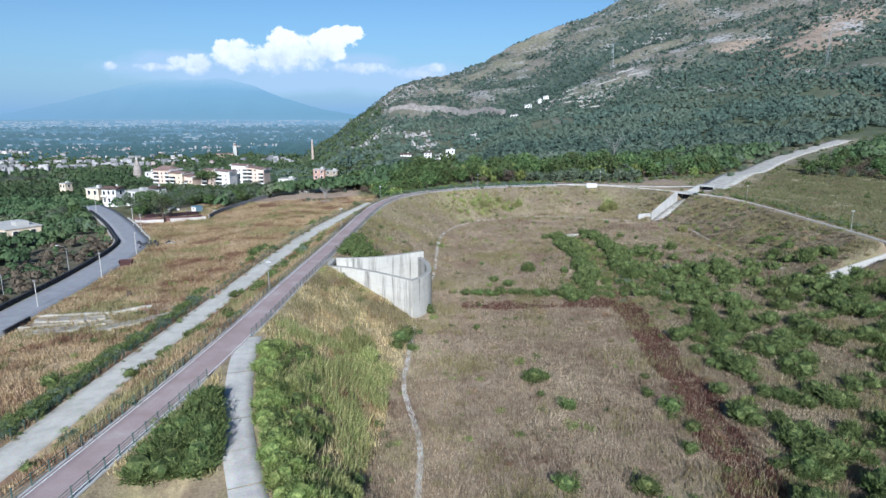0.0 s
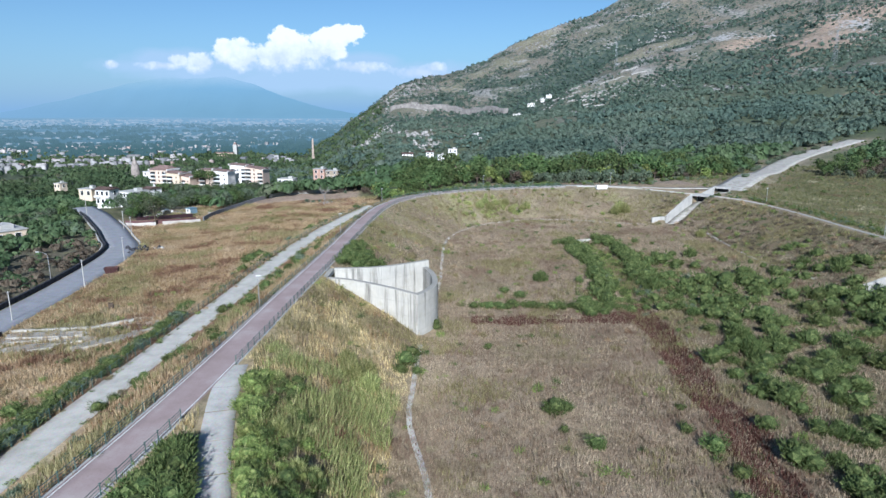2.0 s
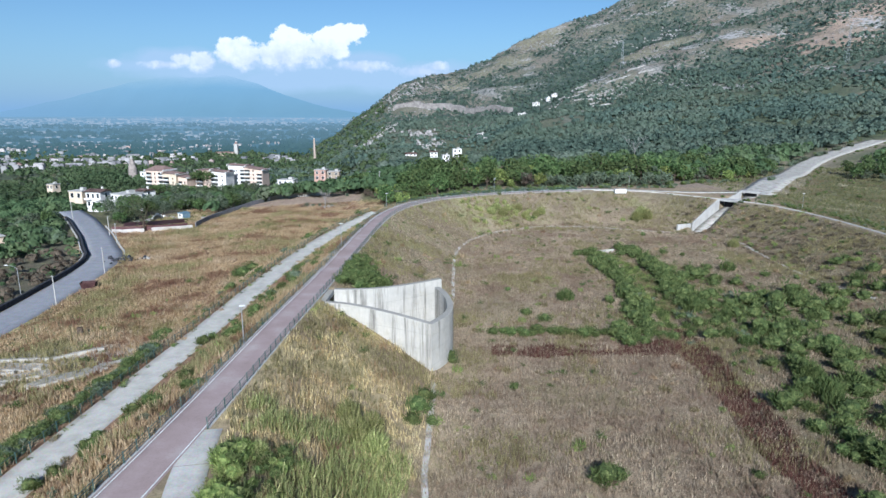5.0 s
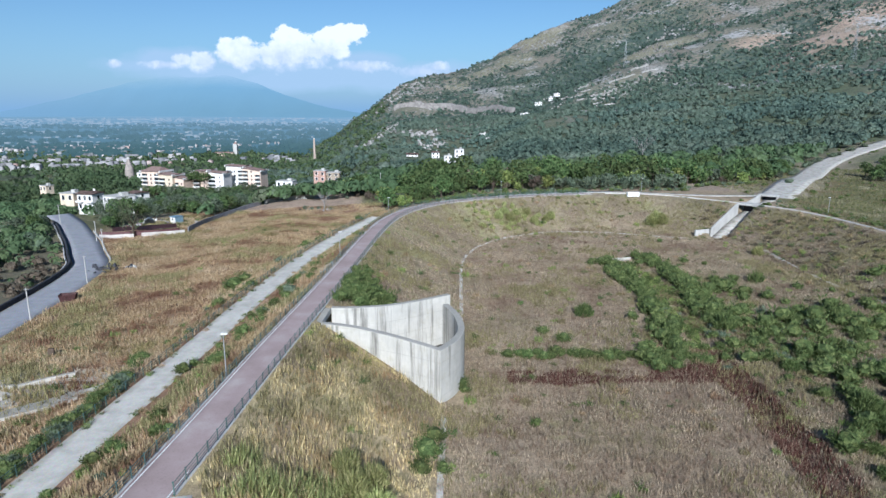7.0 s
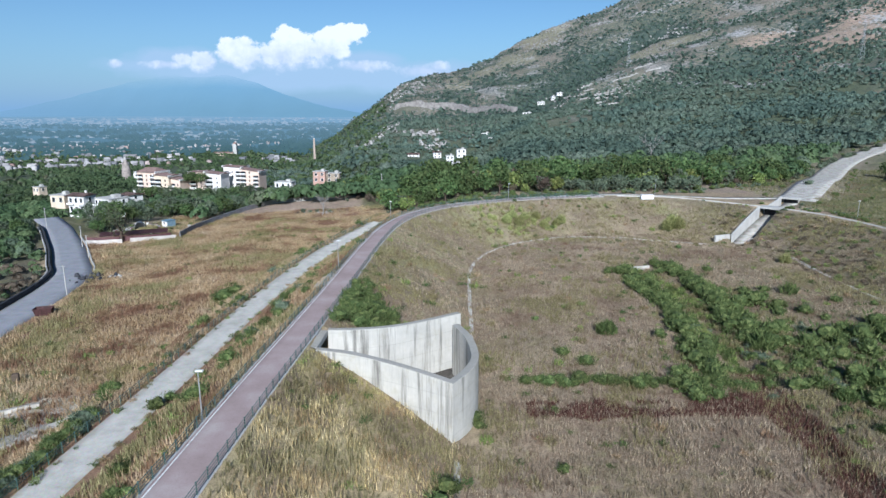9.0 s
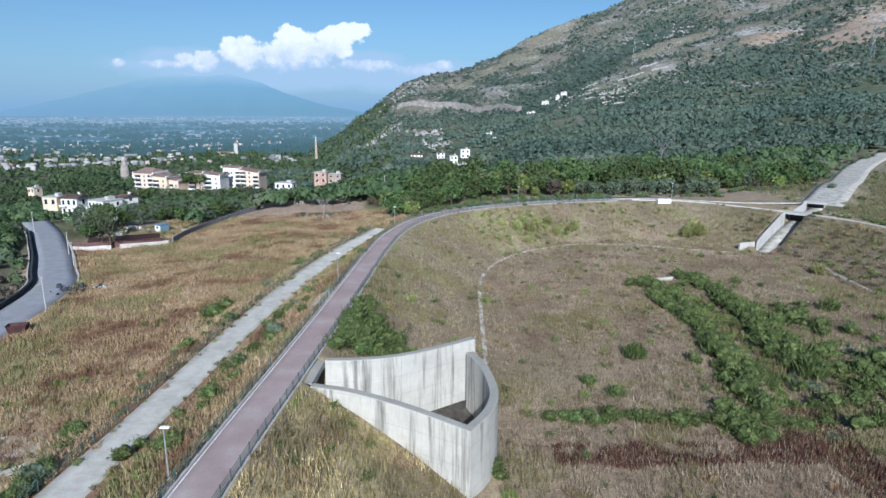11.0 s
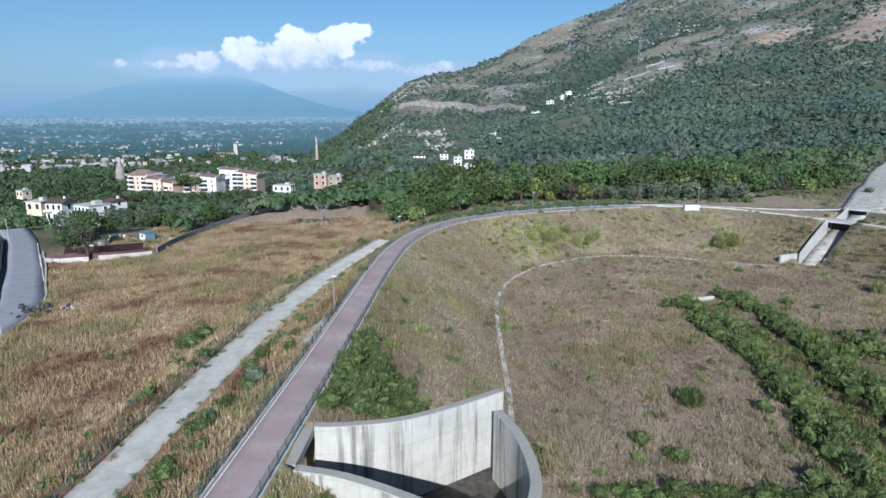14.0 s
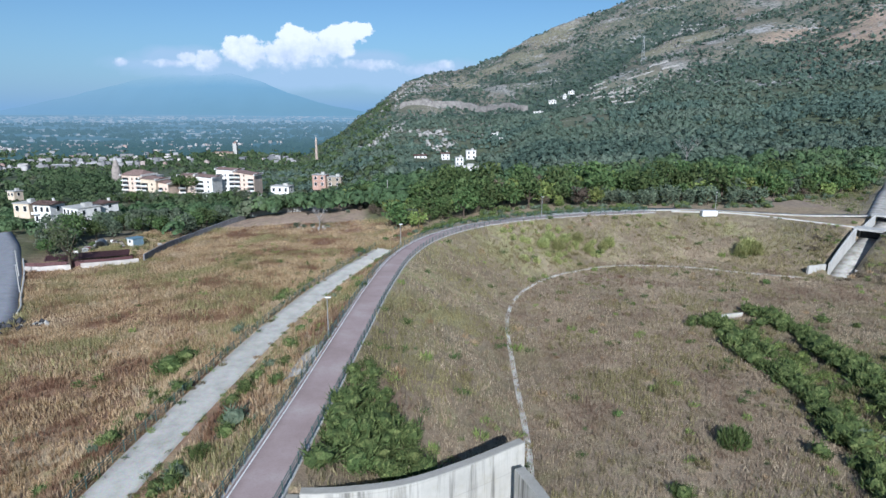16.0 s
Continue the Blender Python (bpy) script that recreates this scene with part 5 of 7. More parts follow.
def build_shrubs():
    rng = random.Random(5)
    # single bushes of the basin floor: x, y, size
    for x, y, s in ((10, 154, 0.9), (21.2, 147.2, 1.9), (6.2, 105.4, 1.1), (13.4, 83.6, 1.9), (15.0, 84.4, 1.2), (16.6, 75.0, 1.5), (11.9, 137.4, 1.4), (14.9, 133.8, 1.4), (-3.0, 116.3, 1.5), (-2.4, 114.6, 1.0), (12.7, 56.8, 1.5), (21, 56.6, 1.6), (26.5, 236, 1.1), (20.5, 229, 0.8),
                    (-7.0, 97, 1.9), (-7.6, 94, 1.5), (-6.4, 101, 1.5), (-5.2, 95.4, 1.2), (13.6, 78.8, 0.8), (28.4, 78.6, 1.2), (30.2, 74.4, 1.8), (31.0, 69.2, 1.3), (28.8, 64.2, 1.2), (30, 84.5, 1.0), (33, 190, 1.1), (54.4, 167, 1.2), (57.6, 160.6, 2.0), (55.8, 189, 1.5), (60, 186, 1.0), (58, 214, 1.0)):
        place(rng.choice(SHRUBS), x, y, s * rng.uniform(0.9, 1.1), rng.uniform(0, 360))
    # broom thicket beside the chamber
    for k in range(110):
        y = 127.6 + 22 * rng.random() ** 1.5
        x = rng.uniform(-21.8, -19.4 + (150 - y) * 0.42)
        if y < 128.6 + (x + 21) * 0.45:
            continue
        (place if k % 3 == 0 else place_joined)(rng.choice(SHRUBS[:5]), x, y, rng.choice((0.9, 1.3, 1.7, 2.0)) * (1 if y < 140 else 0.6), rng.uniform(0, 360))
    # hedge across the basin
    for k in range(30):
        place(rng.choice(SHRUBS), 5 + k * 1.05 + rng.uniform(-0.5, 0.5), 127.2 - k * 0.02 + rng.uniform(-1.0, 1.0), rng.uniform(1.0, 1.6), rng.uniform(0, 360))
    # both banks of the ditch: a row on each side, a grassy strip between
    for side, lo, hi in ((-1, 122, 190), (1, 140, 196)):
        y = lo
        while y < hi:
            i = int(np.argmin(abs(DITCH[:, 1] - y)))
            mid = DITCH[i, 0] + (-6.0 if side < 0 else 5.6) - (3.0 * max(0, 140 - y) / 18 if side < 0 else 0)
            for j in range(2):
                place_joined(rng.choice(SHRUBS[:5]), mid + rng.gauss(0, 1.5), y + rng.uniform(-1, 1), rng.uniform(1.2, 2.2), rng.uniform(0, 360))
            y += rng.uniform(1.1, 2.0)
    for k in range(200):
        y = rng.uniform(132, 192)
        i = int(np.argmin(abs(DITCH[:, 1] - y)))
        place_joined(rng.choice((MINI[0], MINI[2], MINI[5], SHRUBS[5])), DITCH[i, 0] + rng.uniform(-3, 2.4), y, rng.uniform(0.6, 1.1), rng.uniform(0, 360))
    for k in range(170):
        x, y = rng.uniform(33, 62), rng.uniform(121, 152)
        if y > 119 + 0.05 * x + 2.5 and float(near_line(DITCH, np.array([x]), np.array([y]))[0][0]) < 7:
            place_joined(rng.choice(WEED + MINI[1:4] + SHRUBS[:2]), x, y, rng.uniform(0.6, 1.3), rng.uniform(0, 360))
    t = np.gradient(GRAVEL[:, :2], axis=0)
    t /= np.linalg.norm(t, axis=1)[:, None]
    for k in range(260):
        i = rng.randrange(len(GRAVEL) - 1)
        f, o = rng.random(), rng.choice((-1, 1)) * (1.75 + abs(rng.gauss(0, 0.4)))
        x, y = (GRAVEL[i, :2] + (GRAVEL[i + 1, :2] - GRAVEL[i, :2]) * f).tolist()
        if y > 56:
            place_joined(rng.choice(MINI), x + t[i, 1] * o, y - t[i, 0] * o, rng.uniform(0.25, 0.6), rng.uniform(0, 360))
    # shrub land beyond the ditch
    n = 0
    while n < 560:
        x, y = rng.uniform(34, 96), 48 + 126 * rng.random() ** 1.35
        dd = float(near_line(DITCH, np.array([x]), np.array([y]))[0][0])
        dc = float(near_line(CREST[::3], np.array([x]), np.array([y]))[0][0])
        dens = float(fbm(np.array([x / 14]), np.array([y / 14]), 3, 77)[0])
        if dd > -3.4 or dc < 12 or dens < rng.uniform(0.15, 0.52) or (y > 150 and x > 62 and rng.random() < 0.6):
            continue
        (place if n < 130 and y < 130 else place_joined)(rng.choice(SHRUBS), x, y, rng.choice((0.7, 1.1, 1.5, 1.9, 2.3)) * rng.uniform(0.85, 1.15), rng.uniform(0, 360))
        n += 1
    # dense low shrubs along the outer edge of the gravel road, loose ones along its inner edge
    t = np.gradient(GRAVEL[:, :2], axis=0)
    t /= np.linalg.norm(t, axis=1)[:, None]
    for k in range(330):
        i = int(np.argmin(abs(GRAVEL[:, 1] - (rng.uniform(56, 108) if k < 210 else rng.uniform(122, 204)))))
        y = GRAVEL[i, 1]
        if k > 210 and rng.random() < 0.5:
            continue
        o = -(3.5 + abs(rng.gauss(0, 1.5)))
        place_joined(rng.choice(SHRUBS[:5] + WEED), GRAVEL[i, 0] + t[i, 1] * o, y - t[i, 0] * o + rng.uniform(-2, 2), rng.uniform(0.55, 1.25) * (1.0 if y < 110 else 0.6), rng.uniform(0, 360))
    for x, y, s in ((-39.2, 110.6, 1.3), (-38.6, 112.5, 1.0), (-39.0, 89.4, 1.2), (-38.4, 91.4, 1.3), (-38.7, 87.4, 0.9), (-40.4, 82.2, 0.9), (-40.0, 84.0, 0.8), (-41.2, 75.0, 1.1), (-40.6, 77.4, 0.9), (-36.6, 131, 1.1), (-36.0, 134, 0.9), (-35.2, 146, 1.3), (-34.6, 149, 1.5), (-34.0, 152, 1.2), (-33.2, 163, 1.2), (-32.6, 168, 1.0)):
        place(rng.choice(SHRUBS[:5]), x, y, s, rng.uniform(0, 360))
    # weeds of the banks outside
    for k in range(120):
        y = rng.uniform(50, 215)
        i = int(np.argmin(abs(GRAVEL[:, 1] - y)))
        x = GRAVEL[i, 0] + rng.choice((-1, -1, 1, 1, 1)) * (3.2 + abs(rng.gauss(0, 3.2)))
        if float(near_line(PATH[::2], np.array([x]), np.array([y]))[0][0]) > -3.2:
            continue
        place_joined(rng.choice(SHRUBS + WEED), x, y, 0.35 + abs(rng.gauss(0, 0.55)), rng.uniform(0, 360))
    for k in range(640):
        x, y = rng.uniform(76, 107), rng.uniform(146, 238)
        if 3 < float(near_line(CREST[::3], np.array([x]), np.array([y]))[0][0]) < 28 and abs(float(near_line(CHUTE, np.array([x]), np.array([y]))[0][0])) > 4:
            place_joined(rng.choice(MINI[:2] + MINI[4:8] + BRUSH * 6), x, y, rng.uniform(0.5, 1.1), rng.uniform(0, 360))
    for k in range(90):
        x, y = rng.uniform(112, 240), rng.uniform(180, 330)
        if float(near_line(CHUTE, np.array([x]), np.array([y]))[0][0]) > 9:
            place_joined(rng.choice(SHRUBS + BRUSH), x, y, rng.uniform(0.5, 1.3), rng.uniform(0, 360))
    for x, y, s in ((-52.2, 167, 2.7), (-50.2, 169, 2.5), (-51.5, 171, 1.7), (-53.6, 169, 1.8), (-51, 166, 2.0), (-58, 84, 1.8)):
        place(rng.choice(SHRUBS), x, y, s, rng.uniform(0, 360))
    for x, y, s in ((-34.6, 121, 1.5), (-35.6, 123.5, 1.2), (-34.2, 118, 0.9), (-33.6, 134, 1.3), (-32.5, 137, 1.2), (-34, 141, 1.0), (-35.5, 111, 0.9), (-30.3, 147, 1.2), (-31, 153, 1.0), (-35, 95, 1.3), (-36, 89, 1.0), (-31, 89, 0.7), (-48, 118, 1.2), (-50, 120, 1.7), (-52, 122, 1.2), (-49, 134, 1.0), (-46, 150, 1.1)):
        if abs(float(near_line(GRAVEL, np.array([x]), np.array([y]))[0][0])) < 2.4 + s * 1.3:
            continue
        place(rng.choice(SHRUBS), x, y, s, rng.uniform(0, 360))
    # hedge behind the path of the far crest
    t = np.gradient(PATH[:, :2], axis=0)
    t /= np.linalg.norm(t, axis=1)[:, None]
    for i in range(len(PATH)):
        if PATH[i, 1] > 222:
            for j in range(5):
                o = -rng.uniform(3.4, 7.5)
                place_joined(rng.choice(SHRUBS + WEED), PATH[i, 0] + t[i, 1] * o + rng.uniform(-1, 1), PATH[i, 1] - t[i, 0] * o + rng.uniform(-1, 1), rng.uniform(0.7, 1.3), rng.uniform(0, 360))
    # undergrowth of the wood edge and the clearing
    for k in range(150):
        x = rng.uniform(-32, 128)
        y = float(np.interp(x, [-62, -30, 0, 40, 88, 92, 122, 130], [298, 273, 264, 273, 276, 290, 298, 300])) + rng.gauss(0, 3.0)
        if abs(float(near_line(CHUTE, np.array([x]), np.array([y]))[0][0])) > 8 and float(near_line(FAR_APRON, np.array([x]), np.array([y]))[0][0]) < -4 and float(near_line(CREST[::3], np.array([x]), np.array([y]))[0][0]) < -5:
            place_joined(rng.choice(SHRUBS + WEED * 2), x, y, rng.uniform(0.7, 1.6), rng.uniform(0, 360))
    # bush islands on the hill track, and bushes on both its sides
    for x, y, s in ((133.3, 284.3, 1.5), (135.6, 287.2, 1.2), (158, 328, 1.3), (161, 332, 1.6), (164.5, 337, 1.8), (168, 341, 1.5), (182, 359, 1.7), (186, 364, 2.0), (190, 368.6, 1.8), (198, 378, 1.8), (201.2, 381.5, 2.0), (205, 385, 1.7), (219, 397.5, 1.8), (222.7, 400.3, 2.0), (227, 404.5, 1.8), (243, 419, 1.9), (246.5, 422, 2.0), (261.8, 433.5, 2.1)):
        place(rng.choice(WEED), x, y, s * 1.35, rng.uniform(0, 360))
    for k in range(80):
        i = rng.randrange(len(CHUTE))
        x, y = CHUTE[i, 0] + rng.uniform(-3, 3), CHUTE[i, 1] + rng.uniform(-3, 3)
        side = rng.choice((-1, 1))
        dx = (8.5 if CHUTE[i, 1] > 255 else 4.2) + abs(rng.gauss(0, 1.6))
        if CHUTE[i, 1] < 225:
            continue
        place_joined(rng.choice(SHRUBS + WEED), CHUTE[i, 0] + side * dx * 0.8, CHUTE[i, 1] - side * dx * 0.6, rng.uniform(0.5, 1.3), rng.uniform(0, 360))
    # green strip outside the crest wall
    for k in range(260):
        y = rng.uniform(120, 238)
        x = float(np.interp(y, [130, 170, 202, 224, 236], [105, 106.5, 106.3, 102.5, 96])) + 3.0 + abs(rng.gauss(0, 3.2))
        place_joined(rng.choice(SHRUBS + WEED), x, y, rng.uniform(0.4, 0.9), rng.uniform(0, 360))
    # low weeds of slopes, basin and field
    xs, ys, nrng = scatter(9000, -76, 106, 48, 262, 78, lambda x, y: clear_of_ways(x, y) & ~((near_line(CREST[::4], x, y)[0] < 0) & (x > -20)))
    keep = fbm(xs / 11, ys / 11, 3, 79) > nrng.uniform(0.3, 0.62, len(xs))
    xs, ys = xs[keep][:1800], ys[keep][:1800]
    for x, y, dc, g in zip(xs.tolist(), ys.tolist(), near_line(CREST[::4], xs, ys)[0].tolist(), near_line(GRAVEL[::3], xs, ys)[0].tolist()):
        place_joined(rng.choice(MINI), x, y, rng.choice((0.35, 0.45, 0.6, 0.8)) * rng.uniform(0.8, 1.3) * (1.2 if abs(g) < 8 or dc < 24 else 1.0), rng.uniform(0, 360))
    # vine-grown hedge along the ramp
    for k in range(170):
        y = rng.uniform(38, 73)
        xr = float(np.interp(y, RAMP[::-1, 1], RAMP[::-1, 0]))
        o = rng.uniform(1.9, 8.5) if k % 2 else rng.uniform(2.0, 4.2)
        (place if k % 3 == 0 else place_joined)(rng.choice(SHRUBS[::2] + HEDGE * 4), xr + o, y + o * 0.35, rng.uniform(0.55, 1.0) if k % 2 else rng.uniform(0.9, 1.5), rng.uniform(0, 360))
    # thicket by the ramp
    for k in range(80):
        y = rng.uniform(46, 59)
        xr = float(np.interp(y, RAMP[::-1, 1], RAMP[::-1, 0]))
        xl = float(np.interp(y, PATH[:, 1], PATH[:, 0])) + 4.6
        if xr - 3 > xl:
            (place if k % 2 else place_joined)(rng.choice(SHRUBS[:5]), rng.uniform(xl, xr - 2.6), y, rng.uniform(1.1, 2.1), rng.uniform(0, 360))
    for k in range(40):
        y = rng.uniform(42, 76)
        xr = float(np.interp(y, RAMP[::-1, 1], RAMP[::-1, 0]))
        (place if k % 3 == 0 else place_joined)(rng.choice(SHRUBS + REEDS * 2), xr + 5.2 + abs(rng.gauss(0, 2.6)), y, rng.uniform(0.7, 1.2), rng.uniform(0, 360))
    # reeds of the slopes
    for k in range(130):
        x, y = rng.uniform(2, 34), rng.uniform(222, 243)
        if 4 < float(near_line(CREST[::3], np.array([x]), np.array([y]))[0][0]) < 20:
            place_joined(rng.choice(REEDS + MINI[2:3]), x, y, rng.uniform(0.4, 0.95), rng.uniform(0, 360))
    for x, y, s in ((64.7, 237.2, 2.6), (66, 236, 2.2), (63, 236.5, 2.0), (14, 237, 1.6), (16, 234, 1.8), (18, 238, 1.5), (12, 233, 1.7), (22, 240, 1.6), (24, 236, 1.5), (30, 240, 1.7), (28, 238, 1.4), (-12, 88, 1.7), (-13.5, 86, 1.6), (-11, 85, 1.5), (-14.5, 89, 1.5), (78, 196, 1.6)):
        place(rng.choice(REEDS), x, y, s, rng.uniform(0, 360))


build_shrubs()
join_plants("shrub_thicket", "dense green broom thicket of the basin and banks", "shrubs")

TREES = [make_tree("broadleaf_tree", 7.0 + k * 0.5, 3.2 + 0.2 * k, 3.2, 200 + k, MAT_TREE, 400, 0.60, "dark green broadleaf tree of the wood") for k in range(4)]
OLIVES = [make_tree("olive_tree", 4.6 + 0.3 * k, 2.6, 2.1, 220 + k, MAT_OLIVE, 360, 0.46, "grey-green olive tree in the grove") for k in range(3)]
VINES = [make_tree("low_fruit_tree", 5.2 + 0.4 * k, 2.7, 2.4, 230 + k, MAT_VINE, 360, 0.5, "low yellow-green fruit tree at the wood edge") for k in range(2)]
TWIGS = [make_tree("withered_tree", 5.0 + 0.4 * k, 2.3, 2.2, 240 + k, MAT_TWIG, 420, 0.34, "brownish half-withered tree at the wood edge") for k in range(2)]


def crown_stuff(name, x, y, z, r, h, mat, label, quads, seed):
    """Many crowns as one mesh: shells of turned quads."""
    rng = np.random.default_rng(seed)
    n = len(x)
    q = rng.normal(size=(n, quads, 3))
    q /= np.linalg.norm(q, axis=2)[:, :, None]
    q[:, :, 2] = np.abs(q[:, :, 2]) * 1.1 - 0.25
    lob = rng.normal(size=(n, 3, 3))
    lob /= np.linalg.norm(lob, axis=2)[:, :, None]
    bulge = np.max(np.einsum("nqk,nlk->nql", q, lob), axis=2)[:, :, None]
    rad = r[:, None, None] * rng.uniform(0.78, 1.02, (n, quads, 1)) * (0.68 + 0.42 * np.clip(bulge, 0, 1))
    c = np.stack([x, y, z + h * 0.55], 1)[:, None, :] + q * rad * np.stack([np.ones(n), np.ones(n), h * 0.5 / r], 1)[:, None, :]
    v, f = plates(c.reshape(-1, 3), (q * [1, 1, 1.3] + [0, 0, 0.15]).reshape(-1, 3), np.repeat(r * 2.9 / math.sqrt(quads), quads), seed, 0.5)
    ob = mesh_np(name, v, f, mat)
    at = ob.data.attributes.new("tint", "FLOAT", "POINT")
    at.data.foreach_set("value", np.repeat(np.clip(0.6 * rng.uniform(0, 1, n) + 1.1 * (fbm(x / 55, y / 55, 3, 17) - 0.3), 0, 1), quads * 4).astype(np.float32))
    return tagged(ob, label, "woods", kind="stuff")


# white houses of the wood: place, width, depth, height of the eaves, bays
WOOD_HOUSES = [(-35, 545, 10, 8, -6.8, 3, "flat", "low white house among the trees of the wood"), (-42, 700, 12, 9, -7.5, 3, "gable", "white house with a brown gabled roof in the wood"), (0, 575, 22, 8, -6.5, 5, "flat", "long white house on the wooded slope"), (-4, 640, 7, 8, -4.5, 2, "flat", "narrow white house on the wooded slope"), (8, 690, 9.5, 8, -1.5, 2, "flat", "tall white house on the wooded slope"), (-17, 690, 8, 8, -4.8, 2, "gable", "greyish house half hidden in the wood")]
HOUSES_AT = [(w[0], w[1], w[2] * 0.5 + 5) for w in WOOD_HOUSES] + [(-215, 500, 24), (-172, 540, 30), (-173, 348, 14), (-190, 350, 12), (-118, 285, 13), (-140, 290, 12)]


def build_woods():
    rng = np.random.default_rng(9)
    # wood edge: single trees
    pts = []
    for k in range(5000):
        x, y = rng.uniform(-62, 190), rng.uniform(262, 352)
        c = float(near_line(CHUTE, np.array([x]), np.array([y]))[0][0])
        dc = float(near_line(CREST[::4], np.array([x]), np.array([y]))[0][0])
        edge = np.interp(x, [-62, -48, -36, -28, 0, 40, 88, 92, 122, 130, 190], [352, 330, 300, 278, 266, 274, 279, 296, 302, 304, 318]) + 7 * (float(fbm(np.array([x / 14]), np.array([0.5]), 2, 47)[0]) - 0.35)
        if y < edge or y > max(330, edge + 22) or abs(c) < 9 or dc > -7 or (c > 0 and x > 110):
            continue
        if any((x - a) ** 2 + (y - b) ** 2 < 4.3 ** 2 for a, b in pts):
            continue
        pts.append((x, y))
        if len(pts) > 330:
            break
    for x, y in pts:
        grove = 38 < x < 104 and y < 291
        kind = rng.uniform()
        group = OLIVES if grove or kind < 0.13 else VINES if kind < 0.38 else TWIGS if kind < 0.47 else TREES
        place(group[rng.integers(len(group))], x, y, (rng.uniform(0.9, 1.3) if grove else rng.choice((0.75, 0.95, 1.15, 1.45)) * rng.uniform(0.9, 1.12)), rng.uniform(0, 360), 0.3)
    # grove east of the track
    spots = []
    for k in range(400):
        x, y = rng.uniform(150, 245), rng.uniform(255, 338)
        if near_line(CHUTE, np.array([x]), np.array([y]))[0][0] < 20 + rng.uniform(0, 6) or y < 307 - (x - 168) * 0.9 + 6 * math.sin(x * 0.3):
            continue
        if any((x - a) ** 2 + (y - b) ** 2 < 5.2 ** 2 for a, b in spots):
            continue
        spots.append((x, y))
    for x, y in spots:
        kind = rng.uniform()
        group = TWIGS if kind < 0.35 and x > 186 else OLIVES if kind < 0.5 else TREES
        place(group[rng.integers(len(group))], x, y, rng.uniform(0.8, 1.2), rng.uniform(0, 360), 0.3)
    for x, y, s in ((186, 303, 1.05), (192, 299, 1.0), (180, 301, 0.75)):
        place(TREES[2], x, y, s, x * 7, 0.3)
    # wood behind
    a, y = rng.uniform(-0.30, 1.15, 30000), rng.uniform(318, 1000, 30000)
    x = a * y
    cx, _ = near_line(CHUTE, x, y)
    dens = fbm(x / 70, y / 70, 3, 15)
    keep = (np.abs(cx - 1) > 9.5) & ~((cx > 0) & (x > 140) & ((y < 352) | (cx < 30))) & (np.hypot((x - 110) / 7, (y - 400) / 15) > 1) & (dens + rng.uniform(-0.2, 0.2, len(x)) > np.interp(y, [318, 700, 1000], [0.28, 0.38, 0.5])) & (rng.uniform(0, 1, len(x)) < np.interp(y, [318, 500, 700, 1000], [0.52, 0.6, 1.0, 0.8]))
    for hx, hy, hr in HOUSES_AT:
        keep &= np.hypot(x - hx, y - hy) > hr
        keep &= ~((np.abs(x / y - hx / hy) < (hr - 3) / hy) & (y < hy) & (y > hy - 75))
    x, y = x[keep], y[keep]
    r = rng.uniform(2.6, 5.2, len(x)) * np.interp(y, [450, 700], [1.0, 0.8])
    z = height(x, y)
    olive = fbm(x / 110, y / 110, 3, 19) > np.interp(y, [318, 500, 900], [0.56, 0.52, 0.42])
    for m, q, s in ((y < 420, 64, 23), ((y >= 420) & (y < 600), 36, 25), (y >= 600, 11, 27)):
        a, b = m & ~olive, m & olive
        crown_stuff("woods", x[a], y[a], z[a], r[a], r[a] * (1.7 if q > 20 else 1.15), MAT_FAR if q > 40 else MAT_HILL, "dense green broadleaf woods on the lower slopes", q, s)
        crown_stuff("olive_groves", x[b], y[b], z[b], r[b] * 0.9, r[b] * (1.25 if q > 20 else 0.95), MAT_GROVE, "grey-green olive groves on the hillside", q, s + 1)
    # plain: trees between the houses
    a, y = rng.uniform(-0.95, -0.10, 9000), rng.uniform(268, 1350, 9000)
    x = a * y
    rr, _ = near_line(ROAD[::2], x, y)
    keep = (np.abs(rr) > 8) & ((y > np.interp(x, [-100, -96, -60, -44, -30], [326, 356, 362, 340, 326])) | (x < -128) | ((x < -101) & (y > 276))) & (fbm(x / 60, y / 60, 3, 33) + rng.uniform(-0.2, 0.2, len(x)) > 0.40)
    for hx, hy, hr in HOUSES_AT:
        keep &= np.hypot(x - hx, y - hy) > hr
        keep &= ~((np.abs(x / y - hx / hy) < hr * 0.95 / hy) & (y < hy) & (y > hy - 90) & (rng.uniform(0, 1, len(x)) < (0.5 if hy > 450 else 0.35)))
    x, y = x[keep], y[keep]
    r = rng.uniform(2.6, 4.6, len(x))
    for m, q, s in ((y < 420, 56, 33), ((y >= 420) & (y < 600), 36, 34), (y >= 600, 14, 35)):
        crown_stuff("plain_woods", x[m], y[m], height(x[m], y[m]), r[m], r[m] * 1.6, MAT_FAR, "green trees and orchards between the houses", q, s)
    # orchard left of the road, grey-brown scrub next to its parapet
    x, y = rng.uniform(-260, -98, 2600), rng.uniform(95, 300, 2600)
    rr, _ = near_line(ROAD[::2], x, y)
    keep = (rr < -7.0) & (np.hypot(x + 153, y - 214) > 12) & ~((np.abs(x / y + 0.715) < 0.05) & (y < 214) & (y > 197))
    x, y, rr = x[keep], y[keep], rr[keep]
    near = (-rr + 16 * (fbm(x / 14, y / 14, 3, 36) - 0.5) < 22) & (y < 205)
    r = np.where(near, rng.uniform(0.8, 2.0, len(x)), rng.uniform(1.3, 3.4, len(x)))
    z = height(x, y)
    thin = near & (rng.uniform(0, 1, len(x)) < 0.6)
    green = ~thin
